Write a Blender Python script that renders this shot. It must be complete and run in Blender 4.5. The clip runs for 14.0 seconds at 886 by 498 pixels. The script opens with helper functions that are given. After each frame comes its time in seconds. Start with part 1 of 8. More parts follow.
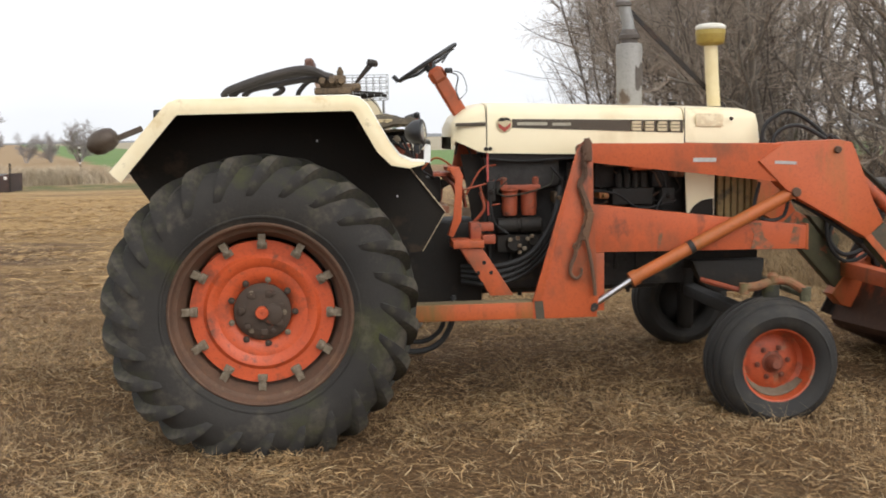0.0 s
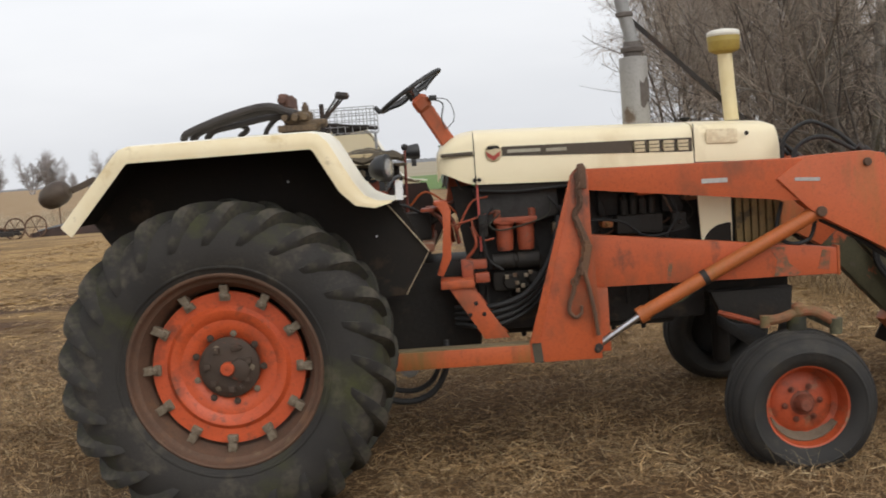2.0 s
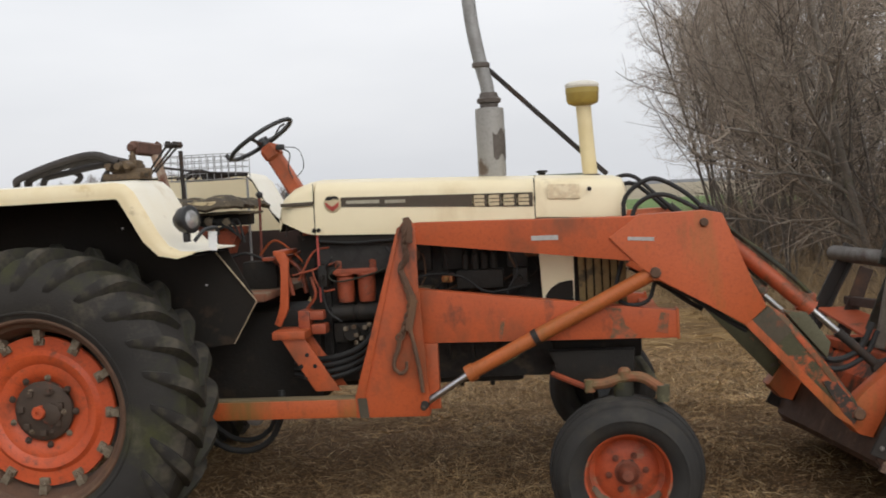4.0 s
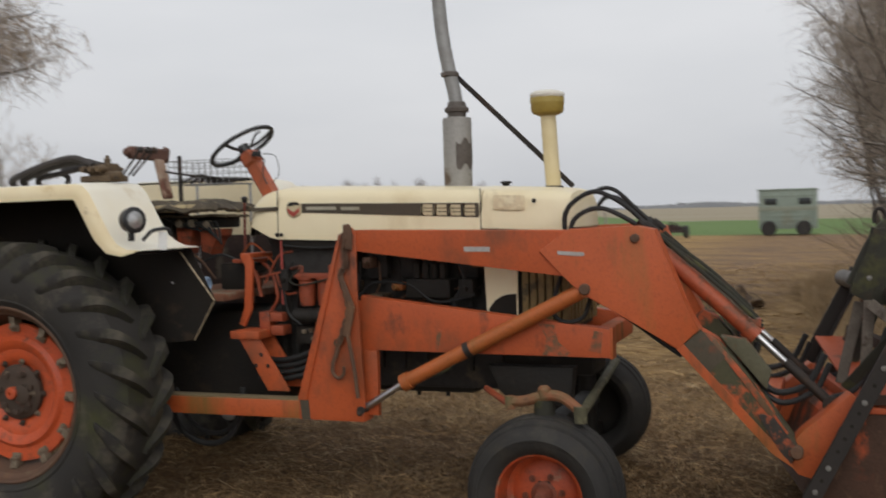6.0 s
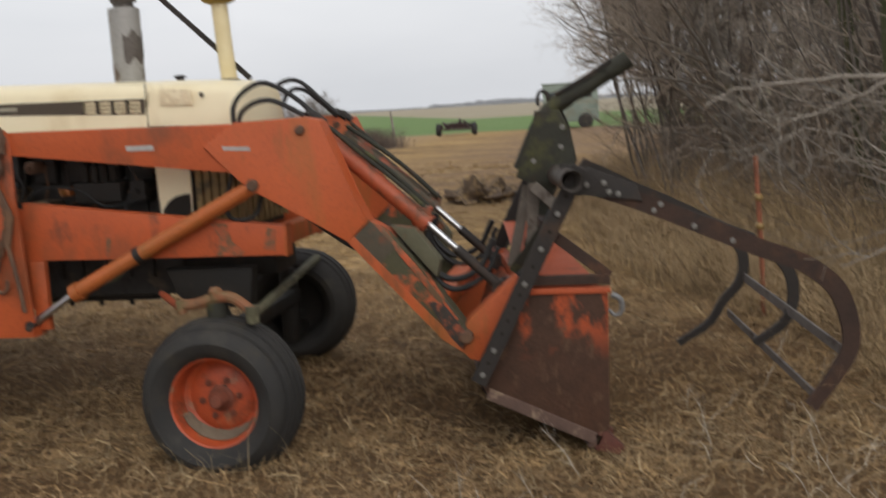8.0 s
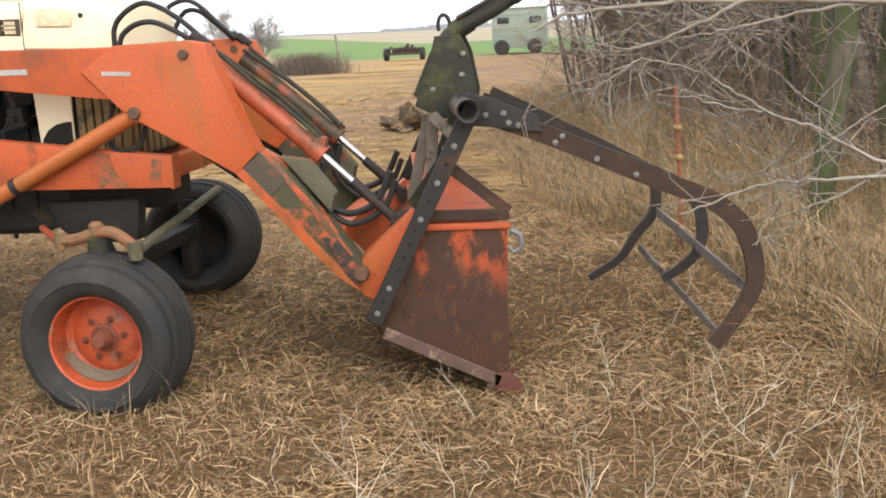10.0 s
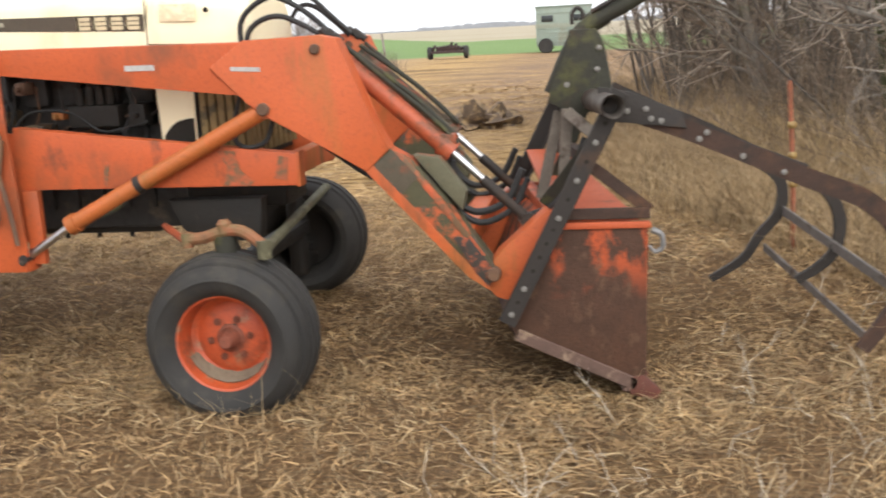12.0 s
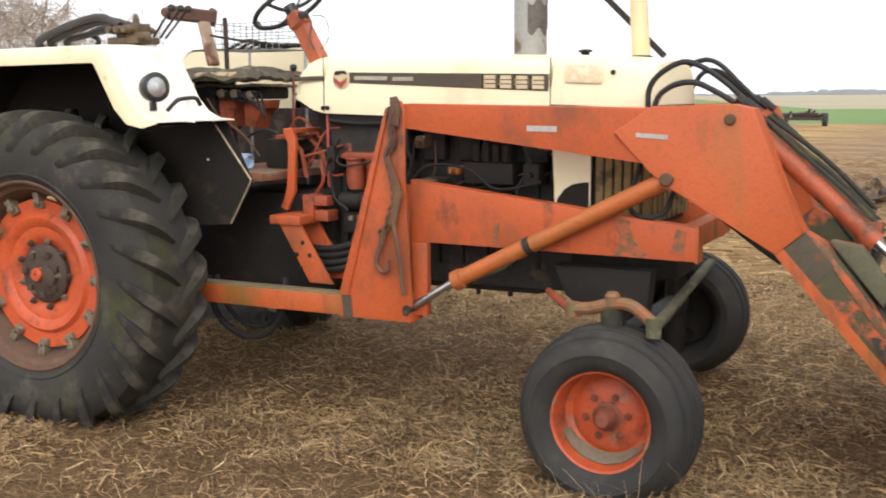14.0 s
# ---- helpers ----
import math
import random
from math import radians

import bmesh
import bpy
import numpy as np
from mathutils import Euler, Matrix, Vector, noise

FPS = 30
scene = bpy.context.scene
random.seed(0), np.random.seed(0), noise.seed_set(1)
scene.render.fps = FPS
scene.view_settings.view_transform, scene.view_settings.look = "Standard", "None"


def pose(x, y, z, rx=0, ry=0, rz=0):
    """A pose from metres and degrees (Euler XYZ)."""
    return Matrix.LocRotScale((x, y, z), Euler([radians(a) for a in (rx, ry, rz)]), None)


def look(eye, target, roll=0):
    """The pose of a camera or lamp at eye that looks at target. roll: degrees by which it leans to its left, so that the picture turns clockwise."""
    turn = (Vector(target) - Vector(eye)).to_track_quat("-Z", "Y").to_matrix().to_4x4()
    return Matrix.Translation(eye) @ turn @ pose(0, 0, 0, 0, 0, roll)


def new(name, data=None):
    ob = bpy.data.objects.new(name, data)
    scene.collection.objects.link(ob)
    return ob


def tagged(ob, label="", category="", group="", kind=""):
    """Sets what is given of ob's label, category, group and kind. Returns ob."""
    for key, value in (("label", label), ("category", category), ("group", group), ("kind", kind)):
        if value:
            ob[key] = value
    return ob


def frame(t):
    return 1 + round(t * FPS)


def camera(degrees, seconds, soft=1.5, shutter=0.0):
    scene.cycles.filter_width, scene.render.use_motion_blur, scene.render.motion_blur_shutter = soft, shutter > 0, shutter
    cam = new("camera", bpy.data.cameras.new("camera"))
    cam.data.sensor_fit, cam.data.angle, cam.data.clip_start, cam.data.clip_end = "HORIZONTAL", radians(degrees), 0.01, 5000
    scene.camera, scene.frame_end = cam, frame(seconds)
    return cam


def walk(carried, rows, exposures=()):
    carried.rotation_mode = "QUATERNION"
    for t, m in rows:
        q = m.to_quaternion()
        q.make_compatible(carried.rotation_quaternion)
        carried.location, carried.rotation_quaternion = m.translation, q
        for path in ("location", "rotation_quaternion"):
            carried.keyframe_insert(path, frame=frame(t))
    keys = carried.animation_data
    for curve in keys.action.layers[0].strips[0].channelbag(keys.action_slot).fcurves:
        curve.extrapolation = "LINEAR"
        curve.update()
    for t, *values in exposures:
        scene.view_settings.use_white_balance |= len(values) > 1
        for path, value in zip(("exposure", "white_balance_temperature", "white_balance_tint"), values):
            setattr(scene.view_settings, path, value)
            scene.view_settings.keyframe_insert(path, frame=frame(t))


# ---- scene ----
cam = camera(45.00, 14.0, soft=1.8, shutter=0.45)
PATH = [
    (0, (0.449, -5.560, 1.636), (0.628, -3.579, 1.424), -1.12),
    (0.5, (0.598, -5.454, 1.633), (0.680, -3.466, 1.430), -1.47),
    (1, (0.615, -5.324, 1.642), (0.651, -3.335, 1.438), -1.74),
    (1.5, (0.789, -5.186, 1.689), (0.858, -3.201, 1.460), -1.83),
    (2, (1.159, -5.130, 1.676), (1.131, -3.138, 1.509), -4.10),
    (2.5, (1.559, -5.154, 1.719), (1.411, -3.170, 1.515), -1.33),
    (3, (1.869, -5.142, 1.681), (1.684, -3.159, 1.501), -5.33),
    (3.5, (2.328, -4.997, 1.670), (2.052, -3.020, 1.544), -2.55),
    (3.7, (2.474, -4.975, 1.707), (2.241, -2.991, 1.604), -3.08),
    (5.8, (3.910, -4.719, 1.731), (3.329, -2.810, 1.595), -1.07),
    (6, (4.177, -4.598, 1.651), (3.491, -2.721, 1.583), -1.45),
    (6.5, (4.425, -4.625, 1.632), (3.573, -2.817, 1.568), 0.86),
    (7, (4.583, -4.651, 1.603), (3.856, -2.791, 1.492), 0.11),
    (7.5, (4.678, -4.481, 1.583), (4.114, -2.568, 1.431), -0.86),
    (8, (4.748, -4.276, 1.576), (4.407, -2.323, 1.312), -3.39),
    (8.5, (4.842, -4.114, 1.554), (4.553, -2.178, 1.144), -3.28),
    (9, (4.939, -4.058, 1.558), (4.678, -2.113, 1.172), -3.20),
    (9.2, (4.968, -4.047, 1.555), (4.727, -2.100, 1.166), -2.97),
    (11.3, (4.864, -4.002, 1.581), (4.569, -2.069, 1.159), -2.54),
    (11.5, (4.749, -3.992, 1.554), (4.483, -2.050, 1.157), -1.57),
    (12, (4.530, -3.966, 1.563), (4.208, -2.034, 1.160), -3.09),
    (12.5, (4.384, -3.949, 1.577), (3.720, -2.095, 1.231), -0.56),
    (13, (4.314, -3.926, 1.579), (3.523, -2.114, 1.273), -0.40),
    (13.5, (4.260, -3.875, 1.599), (3.438, -2.076, 1.301), -0.12),
    (14, (4.193, -3.786, 1.604), (3.296, -2.021, 1.321), -0.40),
]
EXPOSURES = [
    (0, 0.25), (1.2, 0.15), (2.0, -0.12), (3.0, -0.05), (3.7, -0.15), (5.8, -0.5), (7.0, -0.6), (7.6, -0.5), (8.0, -0.28), (8.5, 0.33), (9.2, 0.83), (12.5, 0.80), (13.3, 0.62), (14.0, 0.62),
]
walk(cam, [(t, look(eye, target, roll)) for t, eye, target, roll in PATH], EXPOSURES)

# ---- overcast sky and a very soft sun ----
world = bpy.data.worlds.new("sky")
scene.world = world
world.use_nodes = True
wn, wl = world.node_tree.nodes, world.node_tree.links
sky = wn.new("ShaderNodeTexSky")
sky.sky_type, sky.sun_disc = "NISHITA", False
sky.sun_elevation, sky.sun_rotation, sky.air_density, sky.dust_density = radians(38), radians(150), 1.2, 6.0
grey = wn.new("ShaderNodeHueSaturation")
grey.inputs["Saturation"].default_value = 0.12
grey.inputs["Value"].default_value = 0.055
wl.new(sky.outputs[0], grey.inputs["Color"])
cloud = wn.new("ShaderNodeTexNoise")
cloud.inputs["Scale"].default_value, cloud.inputs["Detail"].default_value = 2.2, 5
stretch = wn.new("ShaderNodeMapping")
stretch.inputs["Scale"].default_value = (1, 1, 4)
wc = wn.new("ShaderNodeTexCoord")
wl.new(wc.outputs["Generated"], stretch.inputs[0])
wl.new(stretch.outputs[0], cloud.inputs["Vector"])
ramp = wn.new("ShaderNodeValToRGB")
ramp.color_ramp.elements[0].position, ramp.color_ramp.elements[0].color = 0.3, (0.76, 0.78, 0.82, 1)
ramp.color_ramp.elements[1].position, ramp.color_ramp.elements[1].color = 0.75, (0.90, 0.91, 0.94, 1)
wl.new(cloud.outputs[0], ramp.inputs[0])
both = wn.new("ShaderNodeMix")
both.data_type, both.blend_type = "RGBA", "ADD"
both.inputs[0].default_value = 1.0
wl.new(ramp.outputs[0], both.inputs[6])
wl.new(grey.outputs[0], both.inputs[7])
wl.new(both.outputs[2], wn["Background"].inputs[0])
wn["Background"].inputs[1].default_value = 1.0
sun = new("sun", bpy.data.lights.new("sun", "SUN"))
sun.data.energy, sun.data.angle, sun.data.color = 0.42, radians(40), (1.0, 0.96, 0.9)
sun.matrix_world = look((2 + 6, -12, 14), (2, 0, 0))

# ---- materials ----
def rgba(c):
    return (c[0], c[1], c[2], 1.0)


def mat(name, col, col2=None, rough=0.6, metal=0.0, scale=5.0, fine=70.0, bump=0.15, stain=None, cover=0.35, stain_scale=2.2, edge=0.08, second=None, cover2=0.2, island=0.0, thing=0.0, spec=0.5, streak=1.0, above=None, grit=(0.5, 0.95)):
    """Painted, rusted or dirty surface: two tones, fine grain, up to two kinds of stain with shapes of their own."""
    m = bpy.data.materials.new(name)
    m.use_nodes = True
    n, l = m.node_tree.nodes, m.node_tree.links
    b = n["Principled BSDF"]
    tc = n.new("ShaderNodeTexCoord")
    where = tc.outputs["Object"]

    def noise_at(s, detail, off, tall=1.0):
        mp = n.new("ShaderNodeMapping")
        mp.inputs["Scale"].default_value = (1, 1, 1 / tall)
        mp.inputs["Location"].default_value = (off, off * 1.7, -off)
        l.new(where, mp.inputs[0])
        t = n.new("ShaderNodeTexNoise")
        t.inputs["Scale"].default_value, t.inputs["Detail"].default_value, t.inputs["Roughness"].default_value = s, detail, 0.65
        l.new(mp.outputs[0], t.inputs["Vector"])
        return t.outputs[0]

    def mix(fac, a, c):
        x = n.new("ShaderNodeMix")
        x.data_type = "RGBA"
        if isinstance(fac, float):
            x.inputs[0].default_value = fac
        else:
            l.new(fac, x.inputs[0])
        for k, v in ((6, a), (7, c)):
            if isinstance(v, tuple):
                x.inputs[k].default_value = v
            else:
                l.new(v, x.inputs[k])
        return x.outputs[2]

    def step(src, lo, hi):
        r = n.new("ShaderNodeMapRange")
        r.inputs[1].default_value, r.inputs[2].default_value = lo, hi
        l.new(src, r.inputs[0])
        return r.outputs[0]

    broad = noise_at(scale, 6, 3.1)
    grain = noise_at(fine, 4, 7.7)
    col2 = col2 or tuple(v * 0.72 for v in col)
    out = mix(step(broad, 0.3, 0.72), rgba(col), rgba(col2))
    dark = tuple(v * 0.6 for v in col2)
    out = mix(step(grain, *grit), out, rgba(dark))
    roughness = None
    if stain:
        at = noise_at(stain_scale, 9, 11.3, streak)
        lo = 0.5 + (0.5 - cover) * 0.30
        mask = step(at, lo, lo + edge)
        if above:
            sep = n.new("ShaderNodeSeparateXYZ")
            l.new(where, sep.inputs[0])
            keep = n.new("ShaderNodeMath")
            keep.operation = "MULTIPLY"
            l.new(mask, keep.inputs[0])
            l.new(step(sep.outputs[2], *above), keep.inputs[1])
            mask = keep.outputs[0]
        out = mix(mask, out, rgba(stain))
    if second:
        at2 = noise_at(stain_scale * 1.9, 9, 23.9, streak)
        lo = 0.5 + (0.5 - cover2) * 0.30
        out = mix(step(at2, lo, lo + edge), out, rgba(second))
    if island or thing:
        info = n.new("ShaderNodeNewGeometry") if island else n.new("ShaderNodeObjectInfo")
        rnd = info.outputs["Random Per Island"] if island else info.outputs["Random"]
        hs = n.new("ShaderNodeHueSaturation")
        k = island or thing
        l.new(step(rnd, -0.0, 1.0), hs.inputs["Value"])
        mr = n.new("ShaderNodeMapRange")
        mr.inputs[3].default_value, mr.inputs[4].default_value = 1 - k, 1 + k
        l.new(rnd, mr.inputs[0])
        l.new(mr.outputs[0], hs.inputs["Value"])
        l.new(out, hs.inputs["Color"])
        out = hs.outputs[0]
    l.new(out, b.inputs["Base Color"])
    rr = n.new("ShaderNodeMapRange")
    rr.inputs[3].default_value, rr.inputs[4].default_value = max(rough - 0.12, 0.05), min(rough + 0.18, 1.0)
    l.new(broad, rr.inputs[0])
    l.new(rr.outputs[0], b.inputs["Roughness"])
    b.inputs["Metallic"].default_value = metal
    b.inputs["Specular IOR Level"].default_value = spec
    if bump:
        bp = n.new("ShaderNodeBump")
        bp.inputs["Strength"].default_value, bp.inputs["Distance"].default_value = bump, 0.01
        l.new(grain, bp.inputs["Height"])
        l.new(bp.outputs[0], b.inputs["Normal"])
    return m


ORANGE = mat("faded_orange_paint", (0.50, 0.095, 0.024), (0.395, 0.074, 0.020), 0.5, scale=2.2, stain=(0.23, 0.066, 0.026), cover=0.48, stain_scale=2.6, edge=0.14, second=(0.055, 0.030, 0.018), cover2=0.24, streak=1.8)
ORANGE_MOSSY = mat("orange_paint_mossy", (0.50, 0.099, 0.022), (0.395, 0.078, 0.019), 0.55, scale=2.2, stain=(0.19, 0.095, 0.020), cover=0.54, stain_scale=3.2, edge=0.18, second=(0.060, 0.048, 0.016), cover2=0.30, streak=3.5)
WHEEL_ORANGE = mat("bright_orange_wheel_paint", (0.58, 0.092, 0.024), (0.46, 0.070, 0.02), 0.45, scale=5, stain=(0.24, 0.050, 0.020), cover=0.40, stain_scale=6, edge=0.14, second=(0.10, 0.042, 0.024), cover2=0.30)
CREAM = mat("weathered_cream_paint", (0.80, 0.70, 0.48), (0.74, 0.63, 0.41), 0.38, scale=2.2, bump=0.03, stain=(0.58, 0.45, 0.25), cover=0.22, stain_scale=2.4, edge=0.25, second=(0.26, 0.17, 0.09), cover2=0.07, streak=2.5, grit=(0.68, 1.5))
# cream whitened to paint in the sky's glare on the fender tops
FENDER_CREAM = mat("glare_whitened_fender_cream", (0.84, 0.80, 0.69), (0.80, 0.73, 0.57), 0.40, scale=2.0, bump=0.03, stain=(0.58, 0.46, 0.27), cover=0.16, stain_scale=3, edge=0.2, second=(0.28, 0.18, 0.09), cover2=0.08, grit=(0.68, 1.5))
# the lip stays close to the hood's cream
LIP_CREAM = mat("yellower_cream_fender_lip", (0.78, 0.69, 0.48), (0.72, 0.58, 0.34), 0.42, scale=3.0, bump=0.03, stain=(0.50, 0.35, 0.15), cover=0.26, stain_scale=5, edge=0.2, second=(0.20, 0.12, 0.06), cover2=0.13, grit=(0.66, 1.4))
UNDER = mat("near_black_underside", (0.014, 0.012, 0.010), (0.022, 0.017, 0.013), 0.9, stain=(0.095, 0.060, 0.032), cover=0.24, stain_scale=3, edge=0.25, spec=0.3)
STRIPE = mat("dark_brown_stripe", (0.050, 0.037, 0.024), (0.075, 0.055, 0.034), 0.5)
LETTER = mat("faded_cream_mark", (0.62, 0.52, 0.33), (0.5, 0.42, 0.26), 0.6)
RUBBER = mat("dusty_black_rubber", (0.024, 0.022, 0.020), (0.044, 0.040, 0.035), 0.78, scale=3.0, fine=90, bump=0.35, stain=(0.058, 0.060, 0.018), cover=0.46, stain_scale=2.2, edge=0.22, second=(0.125, 0.106, 0.078), cover2=0.36, spec=0.34)
FRONT_RUBBER = mat("worn_black_rubber", (0.022, 0.021, 0.020), (0.038, 0.035, 0.031), 0.70, scale=5, fine=140, bump=0.25, stain=(0.075, 0.066, 0.052), cover=0.34, stain_scale=4, edge=0.25, second=(0.050, 0.042, 0.030), cover2=0.3, spec=0.32)
OILY_ORANGE = mat("oily_orange_casting", (0.34, 0.070, 0.026), (0.24, 0.052, 0.022), 0.5, scale=12, stain=(0.045, 0.026, 0.018), cover=0.42, stain_scale=9, edge=0.15, second=(0.12, 0.085, 0.055), cover2=0.2)
LEVERRED = mat("dull_red_lever", (0.24, 0.055, 0.035), (0.15, 0.045, 0.03), 0.6, scale=20)
RUSTY = mat("rusty_rim_steel", (0.135, 0.070, 0.040), (0.090, 0.052, 0.034), 0.75, 0.1, scale=9, stain=(0.20, 0.10, 0.045), cover=0.36, stain_scale=4, edge=0.2, second=(0.24, 0.17, 0.10), cover2=0.2)
BUCKET = mat("rusty_bucket_steel", (0.080, 0.037, 0.021), (0.046, 0.024, 0.015), 0.68, 0.0, scale=6, bump=0.35, stain=(0.46, 0.080, 0.022), cover=0.56, stain_scale=6.5, edge=0.10, second=(0.105, 0.058, 0.034), cover2=0.26, above=(0.42, 0.66), streak=1.6, spec=0.3)
BUCKET_TOP = mat("worn_orange_bucket_paint", (0.46, 0.085, 0.024), (0.36, 0.07, 0.022), 0.55, scale=5, stain=(0.10, 0.045, 0.024), cover=0.3, stain_scale=4, edge=0.1)
BLACKSTEEL = mat("black_steel_bar", (0.024, 0.021, 0.019), (0.038, 0.030, 0.025), 0.62, 0.1, scale=8, bump=0.2, stain=(0.070, 0.038, 0.022), cover=0.34, stain_scale=5, edge=0.15, spec=0.35)
BROWNSTEEL = mat("brown_rusted_arm_steel", (0.058, 0.031, 0.021), (0.036, 0.023, 0.018), 0.68, 0.0, scale=8, bump=0.25, stain=(0.10, 0.048, 0.026), cover=0.36, stain_scale=5, edge=0.15, second=(0.025, 0.020, 0.017), cover2=0.28, spec=0.3)
GREENSTEEL = mat("mossy_green_steel", (0.032, 0.032, 0.019), (0.024, 0.022, 0.016), 0.75, 0.1, scale=9, bump=0.3, stain=(0.080, 0.076, 0.022), cover=0.30, stain_scale=5, edge=0.15, second=(0.06, 0.035, 0.02), cover2=0.28)
BOOMGREEN = mat("boom_worn_to_moss_and_primer", (0.068, 0.062, 0.026), (0.048, 0.043, 0.021), 0.75, scale=7, stain=(0.42, 0.085, 0.025), cover=0.40, stain_scale=4.5, edge=0.06, second=(0.075, 0.06, 0.045), cover2=0.25)
PATCHMAT = mat("grey_brown_primer", (0.085, 0.066, 0.042), (0.06, 0.050, 0.032), 0.75, scale=9, stain=(0.14, 0.055, 0.028), cover=0.3, stain_scale=9)
WORN = mat("orange_worn_to_primer", (0.50, 0.094, 0.029), (0.39, 0.073, 0.024), 0.55, scale=3, stain=(0.13, 0.075, 0.036), cover=0.70, stain_scale=9, edge=0.12)
CHROME = mat("chrome_rod", (0.62, 0.62, 0.63), (0.42, 0.41, 0.41), 0.28, 1.0, bump=0.02)

ZINC = mat("dull_zinc_bolt", (0.30, 0.29, 0.275), (0.18, 0.165, 0.145), 0.5, 0.6, scale=30)
CLAMPSTEEL = mat("tarnished_clamp_steel", (0.26, 0.215, 0.155), (0.16, 0.12, 0.08), 0.6, 0.3, scale=30, stain=(0.10, 0.055, 0.028), cover=0.36, stain_scale=14)
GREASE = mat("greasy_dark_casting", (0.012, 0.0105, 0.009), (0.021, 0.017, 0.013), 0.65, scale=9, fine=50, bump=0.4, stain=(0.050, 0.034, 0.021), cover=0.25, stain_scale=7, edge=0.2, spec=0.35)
HUBDIRT = mat("greasy_brown_hub", (0.05, 0.034, 0.024), (0.07, 0.045, 0.03), 0.75, scale=20, bump=0.4, stain=(0.34, 0.06, 0.02), cover=0.18, stain_scale=14, edge=0.15)
BLOCK = mat("grey_engine_casting", (0.034, 0.031, 0.028), (0.020, 0.018, 0.017), 0.7, scale=7, fine=45, bump=0.4, stain=(0.085, 0.062, 0.042), cover=0.3, stain_scale=7, edge=0.15, second=(0.012, 0.010, 0.009), cover2=0.4)
MUFFLER = mat("grey_aluminised_muffler", (0.36, 0.35, 0.33), (0.29, 0.28, 0.26), 0.55, 0.25, scale=6, stain=(0.13, 0.095, 0.07), cover=0.30, stain_scale=2.6, edge=0.04)
MUFFLER_DARK = mat("tarnished_clamp_band", (0.15, 0.13, 0.115), (0.085, 0.07, 0.06), 0.6, 0.3, scale=14)
PIPE = mat("dull_grey_exhaust_pipe", (0.33, 0.33, 0.32), (0.25, 0.245, 0.235), 0.5, 0.35, scale=8)
YELLOW = mat("yellow_precleaner_bowl", (0.36, 0.25, 0.045), (0.28, 0.19, 0.035), 0.5, scale=10)
CAPWHITE = mat("off_white_cap", (0.78, 0.76, 0.68), (0.66, 0.62, 0.52), 0.5, scale=9)
STEM = mat("cream_air_stem", (0.76, 0.65, 0.40), (0.66, 0.54, 0.29), 0.5, scale=6, stain=(0.50, 0.44, 0.32), cover=0.25, stain_scale=6, grit=(0.66, 1.4))
GRILLE = mat("olive_stained_grille", (0.22, 0.15, 0.055), (0.15, 0.10, 0.04), 0.65, scale=8, stain=(0.06, 0.045, 0.02), cover=0.3, stain_scale=6)
BLACKPLASTIC = mat("black_plastic", (0.016, 0.016, 0.017), (0.026, 0.026, 0.026), 0.4, bump=0.05)
HOSE = mat("black_rubber_hose", (0.015, 0.015, 0.015), (0.026, 0.025, 0.024), 0.58, scale=12, bump=0.1, spec=0.35)
BRASSY = mat("grimy_brass_valve", (0.17, 0.115, 0.06), (0.10, 0.07, 0.045), 0.6, 0.3, scale=25, stain=(0.05, 0.035, 0.025), cover=0.35, stain_scale=12)
LENS = mat("clear_lamp_lens", (0.62, 0.62, 0.61), (0.30, 0.30, 0.30), 0.16, 0.6, scale=18, bump=0.08)
AMBER = mat("dirty_tail_lamp_back", (0.10, 0.075, 0.05), (0.07, 0.05, 0.04), 0.45, 0.4, scale=14)
PAPER = mat("white_paper_tag", (0.82, 0.82, 0.80), (0.75, 0.75, 0.73), 0.8, bump=0)
SILVERLABEL = mat("silver_decal", (0.48, 0.47, 0.45), (0.36, 0.34, 0.31), 0.45, 0.2, scale=40)
REDMARK = mat("faded_red_mark", (0.42, 0.07, 0.05), (0.34, 0.06, 0.045), 0.6)
BARK = mat("grey_brown_bark", (0.30, 0.265, 0.225), (0.19, 0.165, 0.138), 0.9, scale=6, fine=35, bump=0.6, stain=(0.16, 0.155, 0.08), cover=0.25, stain_scale=3, edge=0.12)
STEMBARK = mat("grey_brown_stem", (0.17, 0.145, 0.122), (0.11, 0.092, 0.077), 0.9, scale=6, fine=35, bump=0.5)
DARKBARK = mat("dark_wet_bark", (0.075, 0.062, 0.050), (0.050, 0.041, 0.034), 0.9, scale=6, fine=35, bump=0.6)
MOSSBARK = mat("mossy_bark", (0.074, 0.076, 0.030), (0.060, 0.072, 0.024), 0.95, scale=5, fine=30, bump=0.9, stain=(0.12, 0.10, 0.075), cover=0.46, stain_scale=5, edge=0.12, second=(0.035, 0.03, 0.022), cover2=0.3, streak=2.5)
TWIG = mat("grey_winter_twig", (0.46, 0.385, 0.31), (0.33, 0.270, 0.215), 0.9, scale=2, bump=0, island=0.45)
PALETWIG = mat("pale_lichened_branch", (0.33, 0.29, 0.245), (0.19, 0.16, 0.125), 0.85, scale=9, fine=60, bump=0.3, stain=(0.12, 0.095, 0.075), cover=0.3, stain_scale=8, edge=0.2)
# pale grey carries the distance haze of the far trees
FARTWIG = mat("haze_tinted_twig", (0.37, 0.335, 0.32), (0.30, 0.275, 0.265), 0.95, scale=1, bump=0)
BRUSHTWIG = mat("brown_undergrowth_twig", (0.27, 0.205, 0.145), (0.15, 0.108, 0.075), 0.9, scale=2, bump=0, island=0.6)
STRAW = mat("dry_straw", (0.44, 0.285, 0.130), (0.15, 0.088, 0.042), 0.72, scale=3, bump=0, island=0.72)
